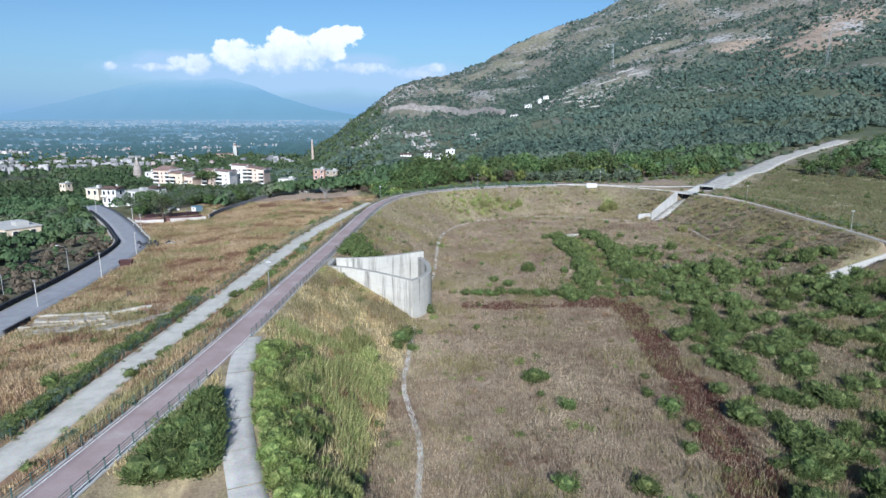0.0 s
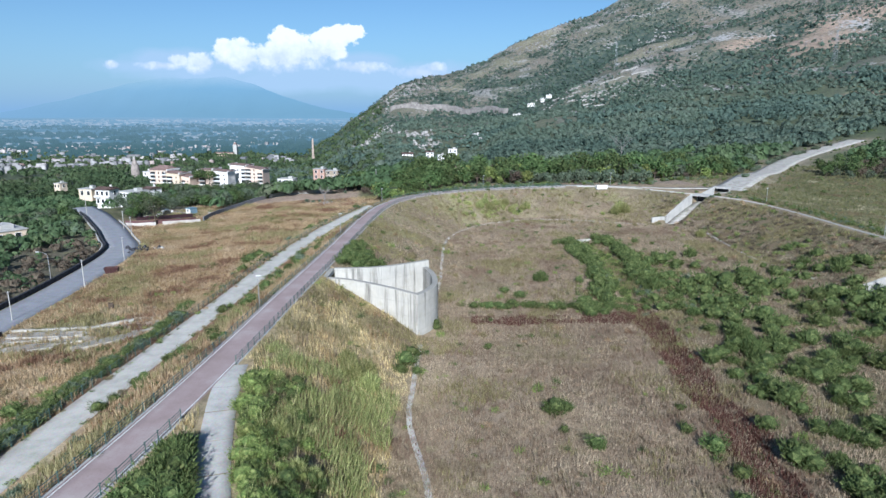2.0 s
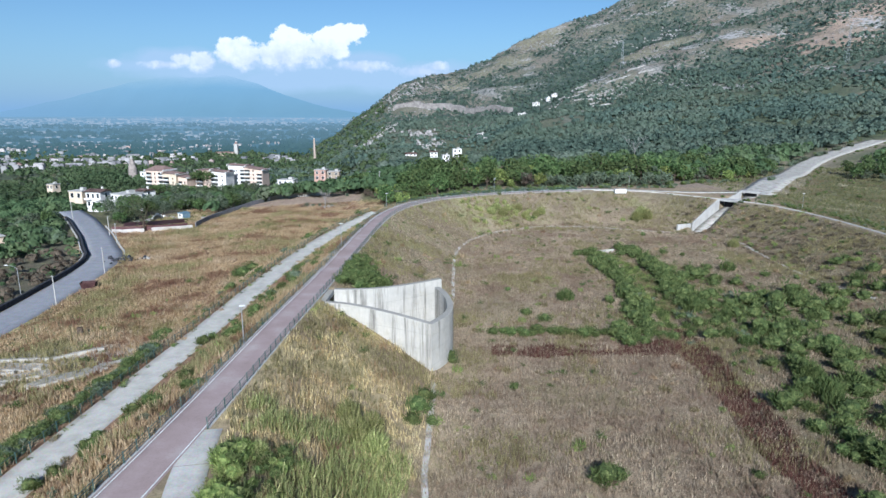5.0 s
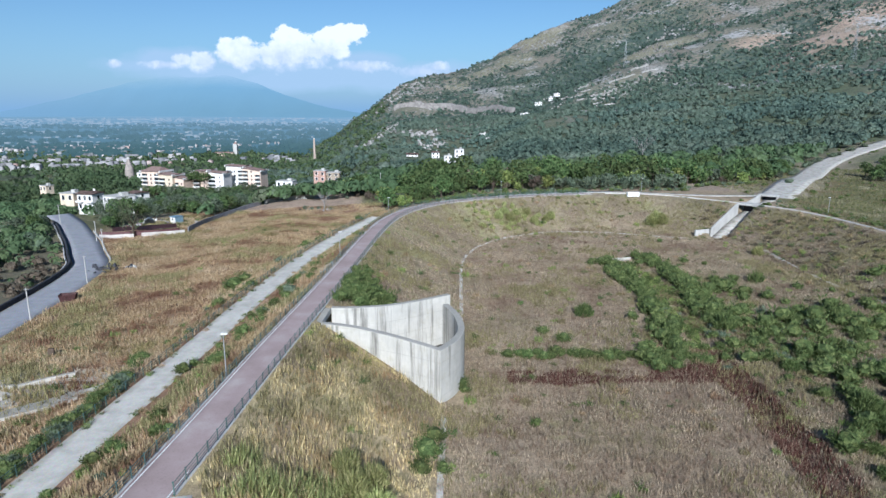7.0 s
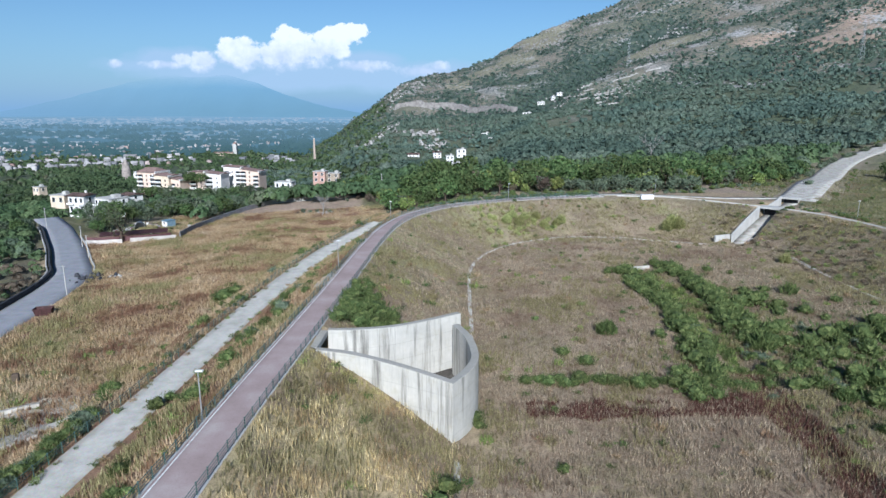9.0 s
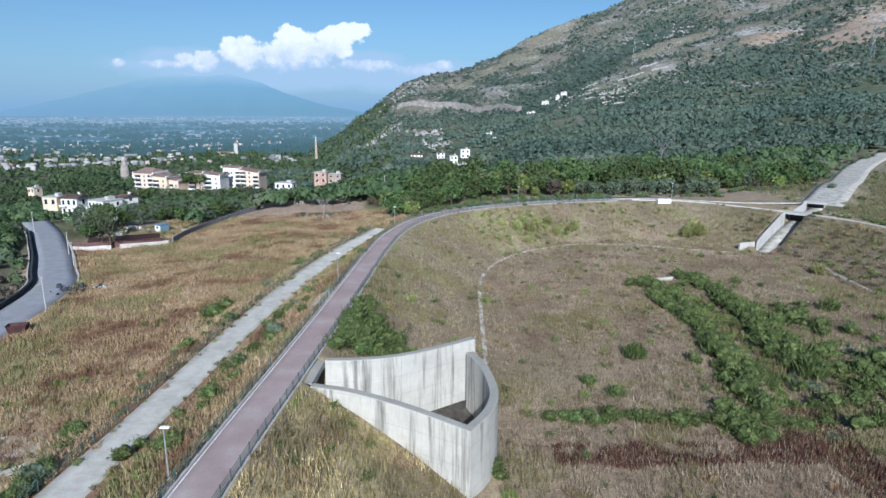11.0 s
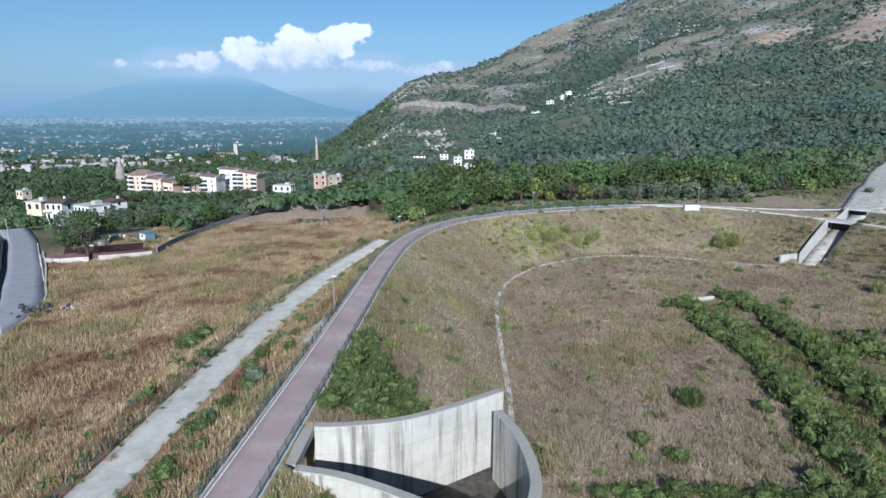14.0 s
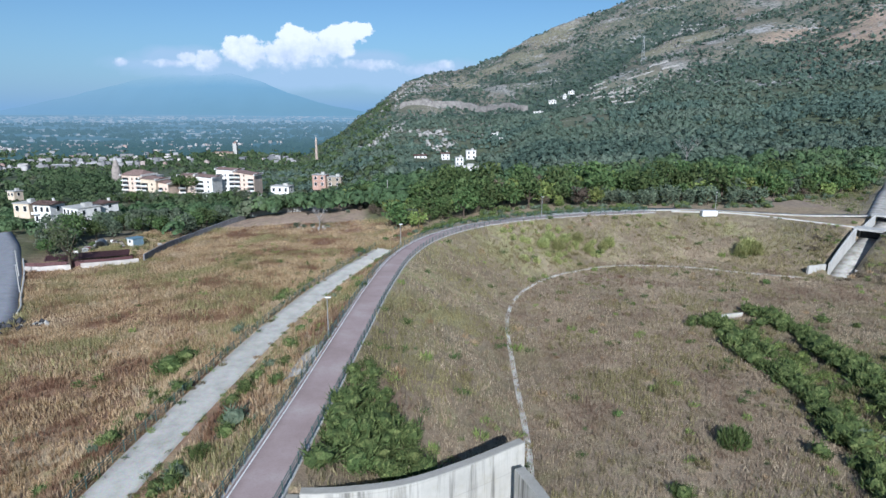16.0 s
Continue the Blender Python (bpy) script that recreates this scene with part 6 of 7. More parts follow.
    crown_stuff("roadside_trees", x[green], y[green], z[green], r[green], r[green] * 1.5, MAT_FAR, "mixed green trees and scrub below the road", 46, 38)
    crown_stuff("roadside_brush", x[thin], y[thin], z[thin], r[thin], r[thin] * 1.5, MAT_TWIG, "grey-brown half-bare brush beside the road parapet", 40, 39)
    # scrub of the mountain
    a, y = rng.uniform(-0.20, 0.9, 26000), rng.uniform(880, 1760, 26000)
    x = a * y
    dens = fbm(x / 70, y / 70, 4, 43) + 0.5 * gully(x, y) - 0.3 * blobs(MEADOWS, x, y) - 0.2 * blobs(RUSTY, x, y)
    keep = dens + rng.uniform(-0.15, 0.15, len(x)) > np.interp(y, [900, 1700], [0.40, 0.54])
    x, y = x[keep], y[keep]
    r = rng.uniform(1.2, 3.4, len(x)) * rng.uniform(0.6, 1.25, len(x))
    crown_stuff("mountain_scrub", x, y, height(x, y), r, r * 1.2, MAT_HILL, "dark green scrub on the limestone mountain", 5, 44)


build_woods()


def build_outcrops():
    rng = np.random.default_rng(71)
    a, y = rng.uniform(-0.14, 1.0, 26000), rng.uniform(820, 1760, 26000)
    x = a * y
    z = height(x, y)
    keep = (fbm(x / 100, y / 100, 4, 73) + 0.25 * fbm(x / 30, z / 18, 3, 74) - 0.3 * gully(x, y) + np.interp(y, [820, 1700], [-0.14, 0.06])) > 0.66
    x, y, z = x[keep], y[keep], z[keep]
    r = rng.uniform(0.6, 2.0, len(x)) * rng.uniform(0.5, 1.3, len(x))
    ob = crown_stuff("limestone_outcrops", x, y, z - r * 0.4, r, r * 1.3, MAT_SCREE, "pale grey limestone outcrops of the mountain", 5, 75)
    tagged(ob, category="rocks")
    # crags of the low spur and the top of the ridge
    x, y, r = np.zeros(0), np.zeros(0), np.zeros(0)
    for cx, cy, sx, sy, k in ((-98, 800, 6, 10, 30), (-93, 860, 6, 20, 40), (-86, 925, 6, 18, 40), (-34, 820, 12, 8, 40), (-20, 760, 8, 10, 34), (-72, 1380, 14, 40, 60), (-110, 1300, 12, 40, 50), (448, 1350, 26, 22, 60), (210, 1560, 30, 40, 40)):
        x, y, r = np.r_[x, rng.normal(cx, sx, k)], np.r_[y, rng.normal(cy, sy, k)], np.r_[r, rng.uniform(1.2, 3.6, k)]
    ob = crown_stuff("limestone_crags", x, y, height(x, y) - r * 0.2, r, r * 1.6, MAT_ROCK, "pale limestone crags of the spur and ridge", 8, 76)
    tagged(ob, category="rocks")


build_outcrops()


def build_terraces():
    """Dry-stone terrace walls of the olive slope."""
    rng = np.random.default_rng(83)
    bm = bmesh.new()
    for k in range(46):
        x0, y0 = TERRACES[0] + rng.uniform(-1, 1) * TERRACES[2], TERRACES[1] + rng.uniform(-1, 1) * TERRACES[3]
        n, slant = int(rng.integers(3, 9)), rng.choice((-0.15, 0.1, 1.6))
        xs = x0 + np.arange(n) * 5.0
        ys = y0 + (xs - x0) * slant + rng.normal(0, 0.6, n)
        zs = height(xs, ys)
        for i in range(n - 1):
            m = ((xs[i] + xs[i + 1]) / 2, (ys[i] + ys[i + 1]) / 2, (zs[i] + zs[i + 1]) / 2 + 0.5)
            box(bm, *m, math.hypot(5.0, ys[i + 1] - ys[i]), 1.0, 2.0, math.degrees(math.atan2(ys[i + 1] - ys[i], 5.0)))
    tagged(part("terrace_walls", bm, MAT_ROCK), "pale dry-stone terrace walls on the olive slope", "walls", kind="stuff")
    # quarry face on the spur
    p = smooth_line([(-99, 1152), (-50, 1128), (4, 1100), (50, 1050), (92, 993)], 6.0)
    z = height(p[:, 0], p[:, 1])
    top = z + 8 + 7 * (fbm(p[:, 0] / 14, p[:, 1] / 14, 3, 84) - 0.35)
    wall_mesh("quarry_face", np.column_stack([p, top]), 10.0, float(z.min()) - 4, tagged(new("quarry"), "pale jagged quarry face cut into the spur", "quarry"), MAT_SCREE, -1)


build_terraces()


# ---- lamps and poles ----
def make_street_lamp():
    e = thing("street_lamp", (0, 0, -400), "slim galvanised street lamp with a flat white head", "street lamp", "lamps along the cycle path")
    bm = bmesh.new()
    tube(bm, (0, 0, -0.3), (0, 0, 5.1), 0.075, 0.05, 10)
    part("pole", bm, MAT_POLE, e)
    bm = bmesh.new()
    tube(bm, (0, 0, -0.3), (0, 0, 0.5), 0.12, 0.11, 10)
    part("base_sleeve", bm, MAT_POLE, e)
    bm = bmesh.new()
    box(bm, 0.12, 0, 5.16, 0.75, 0.34, 0.14, 0, 0.04)
    part("lamp_head", bm, MAT_LAMP, e, "flat white lamp head")
    bm = bmesh.new()
    box(bm, 0.2, 0, 5.075, 0.46, 0.24, 0.03)
    part("diffuser", bm, MAT_GLASS, e)
    return e


LAMP = make_street_lamp()
for x, y, turn in ((-29.4, 99.6, 0), (-26.6, 157.6, 0), (-21.6, 210, -30), (14.5, 254.6, -60), (69, 268.5, -100), (107.9, 216, 190), (108, 159.2, 180)):
    place(LAMP, x, y, 1.0, turn, 0.0)


def make_road_lamp():
    e = thing("road_lamp", (0, 0, -400), "tall grey road lamp with a curved arm", "street lamp", "lamps along the road")
    bm = bmesh.new()
    tube(bm, (0, 0, -0.3), (0, 0, 6.6), 0.09, 0.06, 8)
    part("pole", bm, MAT_POLE, e)
    bm = bmesh.new()
    for k in range(5):
        a, b = k * 0.3, (k + 1) * 0.3
        tube(bm, (a * 1.4, 0, 6.6 + 0.75 * math.sin(a)), (b * 1.4, 0, 6.6 + 0.75 * math.sin(b)), 0.045, 0.045, 6)
    part("arm", bm, MAT_POLE, e)
    bm = bmesh.new()
    box(bm, 2.4, 0, 7.32, 0.8, 0.28, 0.16, 0, 0.05)
    part("lamp_head", bm, MAT_LAMP, e)
    return e


ROAD_LAMP = make_road_lamp()
for x, y, turn in ((-101, 160, 180), (-99.5, 133, 175)):
    place(ROAD_LAMP, x, y, 1.0, turn, 0.0)


def make_pole(name, h, label):
    e = thing(name, (0, 0, -400), label, "pole", "poles")
    bm = bmesh.new()
    tube(bm, (0, 0, -0.4), (0, 0, h), 0.14, 0.09, 8)
    part("shaft", bm, MAT_CONC_PALE, e)
    bm = bmesh.new()
    box(bm, 0, 0, h - 0.25, 0.9, 0.09, 0.09)
    part("crossbar", bm, MAT_POLE, e)
    return e


POLE = make_pole("utility_pole", 7.2, "pale concrete utility pole with a short crossbar")
for x, y, s, turn in ((-86.8, 150.4, 0.95, 10), (-91.2, 177.5, 0.95, 10), (-88, 127, 0.85, 10), (-107, 213.5, 0.9, 30), (-116.6, 227, 0.9, 0), (-136, 268, 1.0, 20), (-88, 330, 1.2, 0), (-39, 352, 1.1, 0), (-150, 262, 1.0, 0)):
    place(POLE, x, y, s, turn, 0.0)


# ---- walls of the road and field ----
def ground_wall(name, pts, h, thick, mat, label, category="wall", every=3.0, sink=1.0, turn=1):
    p = smooth_line([(x, y) for x, y in pts], every)
    z = height(p[:, 0], p[:, 1])
    ob = wall_mesh(name, np.column_stack([p, z + h]), thick, float(z.min()) - sink, None, mat, turn)
    return tagged(ob, label, category)


def road_edge(off, y0, y1):
    t = np.gradient(ROAD[:, :2], axis=0)
    t /= np.linalg.norm(t, axis=1)[:, None]
    q = ROAD[:, :2] + np.stack([t[:, 1], -t[:, 0]], 1) * off
    return q[(q[:, 1] > y0) & (q[:, 1] < y1)]


ground_wall("parapet_wall", road_edge(-4.7, 62, 266), 1.15, 0.55, MAT_DARKWALL, "dark lava-stone parapet along the outer road edge", sink=1.5, turn=-1)
ground_wall("retaining_wall", road_edge(-5.6, 188, 262), 0.7, 0.35, MAT_CONC_PALE, "pale concrete retaining wall behind the road parapet", sink=2.5, turn=-1)
ground_wall("roadside_kerb_wall", road_edge(4.6, 196, 244), 0.55, 0.35, MAT_CONC_PALE, "low pale concrete wall beside the road bend", sink=1.0)
ground_wall("garden_wall", [(-118.2, 231.5), (-109, 235.5)], 1.35, 0.3, MAT_WALL, "pale weathered garden wall by the road")
ground_wall("garden_wall", [(-107, 236.6), (-102, 239), (-95.6, 243.8)], 1.35, 0.3, MAT_WALL, "pale weathered garden wall at the field edge")
ground_wall("sheet_fence", [(-119, 233.0), (-109, 237.2), (-102, 240.6), (-97.5, 244.5)], 1.9, 0.08, MAT_RED, "rusty red corrugated fence behind the garden wall", "fence")
ground_wall("boundary_wall", [(-95.4, 246), (-97.5, 262), (-97.6, 278), (-95.5, 300), (-92.6, 322)], 1.9, 0.35, plain("grey_block_wall", (0.25, 0.25, 0.26), 0.9, 0, 0.25, 0.8), "long dark grey block wall bounding the field")
ground_wall("rubble_wall", [(-92, 326), (-78, 334), (-66, 340)], 2.2, 0.5, MAT_CONC_PALE, "broken pale wall behind the dry field")
# old foundation beside the road
def broken_slab(name, parent, x, y, length, width, turn, top, seed):
    """A cracked concrete slab with a ragged edge, tilted a little."""
    rng = np.random.default_rng(seed)
    n = 22
    an = np.linspace(0, 2 * math.pi, n, endpoint=False)
    k = (np.abs(np.cos(an)) ** 6 + np.abs(np.sin(an)) ** 6) ** (-1 / 6) * rng.uniform(0.82, 1.04, n)
    px, py = np.cos(an) * k * length / 2, np.sin(an) * k * width / 2
    c, d = math.cos(radians(turn)), math.sin(radians(turn))
    X, Y = x + px * c - py * d, y + px * d + py * c
    Z = height(X, Y) + top + rng.uniform(-0.08, 0.08, n)
    bm = bmesh.new()
    up = [bm.verts.new(q) for q in zip(X, Y, Z)]
    low = [bm.verts.new((q.co.x, q.co.y, q.co.z - top - 0.6)) for q in up]
    mid = bm.verts.new((x, y, float(Z.mean())))
    for i in range(n):
        j = (i + 1) % n
        bm.faces.new((up[i], up[j], mid))
        bm.faces.new((up[j], up[i], low[i], low[j]))
    return part(name, bm, MAT_RUIN, parent)


MAT_RUIN = concrete("crumbling_concrete", (0.52, 0.49, 0.43), (0.20, 0.19, 0.165), 0.5, True)
RUIN = thing("ruined_foundation", (0, 0, 0), "crumbling pale concrete foundation beside the road", "ruin")
for k, (x, y, ln, wd, turn, top) in enumerate(((-74.5, 115.6, 17, 2.8, -8, 0.45), (-72.8, 109.0, 10, 3.0, 3, 0.35), (-66.5, 111.6, 6, 2.2, 20, 0.3), (-60.2, 110.8, 11, 2.6, 42, 0.4), (-79.8, 112.4, 5, 2.4, 70, 0.3), (-55.5, 116.5, 7, 1.8, 35, 0.3))):
    broken_slab("slab", RUIN, x, y, ln, wd, turn, top, 400 + k)
for k, pts in enumerate((((-83.4, 119.6), (-75, 118.2), (-67.2, 117.4)), ((-66.6, 117.6), (-63.5, 119.8), (-60.6, 121.6)), ((-82.6, 112.6), (-76.5, 112.0), (-69.5, 112.6)))):
    q = smooth_line(pts, 1.2)
    zz = height(q[:, 0], q[:, 1]) + 0.55 + 0.35 * (fbm(q[:, 0], q[:, 1], 2, 410 + k) - 0.5)
    wall_mesh("wall_stub", np.column_stack([q, zz]), 0.6, float(zz.min()) - 1.6, RUIN, MAT_RUIN, -1)
ground_wall("culvert_wall", [(-83.3, 109.6), (-83.7, 117.6)], 1.1, 0.4, MAT_DARKWALL, "dark culvert parapet where the road leaves the field")
WING = np.array([(-44.2, 123.2, 4.1), (-45.4, 120.2, 4.05), (-46.8, 116.6, 3.9), (-48.0, 111.5, 3.7), (-48.7, 106.0, 3.5)])
tagged(wall_mesh("culvert_wing_wall", WING, 0.55, -1.5, None, MAT_RUIN, -1), "pale weathered concrete wall below the gravel road", "wall")


def bollard(x, y):
    e = thing("marker_block", (x, y, hz(x, y)), "weathered brown stone marker block in the field", "stone")
    bm = bmesh.new()
    box(bm, 0, 0, 0.6, 0.9, 0.7, 1.5, 20, 0.08)
    part("block", bm, MAT_TRUNK, e)


bollard(-69.2, 129.5)


def white_block():
    e = thing("white_tank", (62.6, 257.6, hz(62.6, 257.6)), "long white rectangular tank on the far crest", "tank", turn=2)
    bm = bmesh.new()
    box(bm, 0, 0, 0.85, 4.3, 1.6, 1.5, 0, 0.06)
    part("body", bm, MAT_LAMP, e)
    bm = bmesh.new()
    box(bm, 0, 0, 1.63, 4.4, 1.7, 0.08, 0, 0.02)
    part("lid", bm, MAT_LAMP, e)
    for k in (-1.5, 1.5):
        bm = bmesh.new()
        box(bm, k, 0, 0.05, 0.4, 1.4, 0.2)
        part("foot", bm, MAT_CONC_PALE, e)


white_block()


def red_skip():
    e = thing("red_skip", (-87.2, 163.5, hz(-87.2, 163.5)), "rusty red steel skip at the roadside", "skip", turn=15)
    bm = bmesh.new()
    vs = [bm.verts.new(q) for q in ((-1.3, -0.8, 0.15), (1.3, -0.8, 0.15), (1.3, 0.8, 0.15), (-1.3, 0.8, 0.15), (-1.7, -1, 1.7), (1.7, -1, 1.7), (1.7, 1, 1.7), (-1.7, 1, 1.7))]
    for q in ((0, 1, 2, 3), (0, 1, 5, 4), (1, 2, 6, 5), (2, 3, 7, 6), (3, 0, 4, 7)):
        bm.faces.new([vs[i] for i in q])
    bmesh.ops.solidify(bm, geom=list(bm.faces), thickness=0.08)
    part("tub", bm, MAT_RED, e)
    for k in (-1, 1):
        bm = bmesh.new()
        box(bm, k * 0.9, 0, 0.08, 0.15, 1.5, 0.16)
        part("skid", bm, MAT_RAIL, e)


red_skip()


def rubble(name, x0, y0, n, spread, size, label, seed, mat):
    rng = random.Random(seed)
    e = thing(name, (x0, y0, hz(x0, y0)), label, "rubble")
    meshes = []
    for k in range(n):
        x, y, s = x0 + rng.gauss(0, spread), y0 + rng.gauss(0, spread * 0.6), size * rng.uniform(0.4, 1.3)
        if len(meshes) < 4:
            bm = bmesh.new()
            bmesh.ops.create_icosphere(bm, subdivisions=1, radius=0.6)
            for v in bm.verts:
                v.co *= rng.uniform(0.7, 1.2)
            ob = part("stone", bm, mat, e)
            meshes.append(ob.data)
        else:
            ob = new("stone", rng.choice(meshes))
            ob.parent = e
        ob.matrix_basis = Matrix.Translation((x - x0, y - y0, hz(x, y) - hz(x0, y0) + s * 0.2)) @ Euler((rng.random() * 3, rng.random() * 3, rng.random() * 3)).to_matrix().to_4x4() @ Matrix.Diagonal((s, s * 0.8, s * 0.6, 1))
    return e


rubble("rubble_heap", -92, 191, 26, 2.6, 1.2, "dark heap of rubble and scrap at the road bend", 3, MAT_DARKWALL)
rubble("rubble_heap", -88.5, 192.5, 10, 1.8, 1.0, "pale heap of broken concrete at the road bend", 4, MAT_CONC_PALE)
rubble("rubble_heap", -58, 292, 24, 4, 0.9, "pale stones round the dead tree", 6, MAT_CONC_PALE)
STRIP = np.array([(-27.1, 146.0), (-26.9, 149.0), (-26.8, 152.0), (-26.7, 155.5)])
ob = ribbon("stone_apron", np.column_stack([STRIP, np.zeros(4)]), (-2.3, -1.2, 0.0), 0.22, MAT_CONC_PALE, 0.6, on_ground=True)
tagged(ob, "pale stone apron lying on the outer bank by the path", "apron")


# ---- dead tree, single trees ----
def dead_tree(x, y, h):
    e = thing("dead_tree", (x, y, hz(x, y)), "bare grey dead tree at the field edge", "tree")
    rng = random.Random(int(x * 7))
    bm = bmesh.new()
    tube(bm, (0, 0, -0.3), (0.2, 0, h * 0.5), 0.22, 0.13, 7)
    ends = []
    for k in range(9):
        an, s = k * 0.7, rng.uniform(0.3, 0.5) * h
        p = Vector((math.cos(an) * s * 0.8, math.sin(an) * s * 0.8, h * rng.uniform(0.7, 1.0)))
        tube(bm, (0.15, 0, h * rng.uniform(0.3, 0.5)), p, 0.08, 0.03, 5)
        ends.append(p)
    for p in ends:
        for j in range(6):
            q = p + Vector((rng.uniform(-1, 1), rng.uniform(-1, 1), rng.uniform(-0.4, 1.0))) * h * 0.17
            tube(bm, p * rng.uniform(0.75, 1.0), q, 0.03, 0.012, 4)
    part("trunk", bm, plain("bleached_wood", (0.30, 0.28, 0.26), 0.9, 0, 0.2, 3.0), e)


dead_tree(-56.5, 291.5, 7.5)
dead_tree(116.3, 420, 16)
for x, y, s, kind in ((-40.4, 311, 0.75, TWIGS), (-62, 293, 0.42, OLIVES), (-65, 294, 0.5, OLIVES), (-59.5, 294, 0.4, OLIVES), (-54, 293, 0.35, OLIVES), (-66.5, 291, 0.35, TWIGS), (-33, 300, 0.7, OLIVES), (-47, 322, 0.5, TWIGS), (-51, 318, 0.4, OLIVES)):
    place(kind[0], x, y, s, x * 31 % 360, 0.3)
PINE = make_tree("roadside_tree", 13.5, 4.6, 5.6, 250, leafy("feathery_foliage", (0.085, 0.10, 0.05), (0.125, 0.14, 0.075), (0.17, 0.18, 0.10), 0.45), 560, 0.40, "tall thin-crowned feathery tree by the garden wall")
place(PINE, -109.2, 235.6, 1.0, 40, 0.2)
UMBRELLA = make_tree("umbrella_pine", 15.0, 9.0, 3.6, 252, MAT_TREE, 1500, 0.8, "broad umbrella pine between the blocks of flats")
place(UMBRELLA, -191, 496, 1.0, 0, 0.2, -21)
ROUND = [make_tree("garden_tree", 9.0 + k, 4.2, 4.2, 254 + k, mat, 1100, 0.5, label) for k, (mat, label) in enumerate(((MAT_TREE, "dense round green tree beside the gardens"), (MAT_OLIVE, "dense grey-green tree beside the gardens")))]
for k in range(34):
    u = random.Random(k)
    x, y = u.uniform(-150, -100), u.uniform(286, 326)
    if x > -96 - (y - 280) * 0.05 or abs(x + 121 - (y - 280) * 0.3) < 0:
        continue
    place(ROUND[k % 2], x, y, u.uniform(0.65, 1.05), u.uniform(0, 360), 0.4)
for k in range(26):
    u = random.Random(100 + k)
    x, y = u.uniform(-158, -127), u.uniform(244, 286)
    if abs(float(near_line(ROAD, np.array([x]), np.array([y]))[0][0])) > 8.5:
        place(ROUND[k % 2], x, y, u.uniform(0.5, 0.9), u.uniform(0, 360), 0.4)
for x, y, s in ((-127, 254, 0.6), (-130, 262, 0.8), (-134, 275, 1.0), (-124, 283, 0.7), (-138, 284, 1.0)):
    place(ROUND[int(y) % 2], x, y, s, x * 17 % 360, 0.4)
for k in range(22):
    u = random.Random(300 + k)
    x, y = -234 + k * 4.1 + u.uniform(-1.2, 1.2), 484 + u.uniform(-5, 5) + max(0, k - 14) * 1.5
    place(ROUND[k % 2], x, y, u.uniform(0.8, 1.15), u.uniform(0, 360), 0.4)
for x, y, s in ((-66, 352, 0.9), (-52, 345, 0.75), (-58, 352, 0.7), (-74, 356, 0.9), (-82, 354, 0.9), (-90, 350, 0.8), (-96, 342, 0.8), (-104, 300, 1.1), (-112, 292, 0.9), (-131, 272, 1.1)):
    place(TREES[int(abs(x)) % 4], x, y, s, x * 13 % 360, 0.2)


# ---- houses ----
def window_parts(parent, w, h, at, turn, proto):
    if "frame" not in proto:
        bm = bmesh.new()
        box(bm, 0, -0.02, 0, w + 0.25, 0.12, h + 0.25)
        proto["frame"] = part("window", bm, MAT_LAMP, parent)
        bm = bmesh.new()
        box(bm, 0, -0.06, 0, w, 0.1, h)
        proto["pane"] = part("pane", bm, MAT_GLASS, proto["frame"])
        f = proto["frame"]
    else:
        f = new("window", proto["frame"].data)
        f.parent = parent
        q = new("pane", proto["pane"].data)
        q.parent = f
    f.matrix_basis = pose(*at, 0, 0, turn)


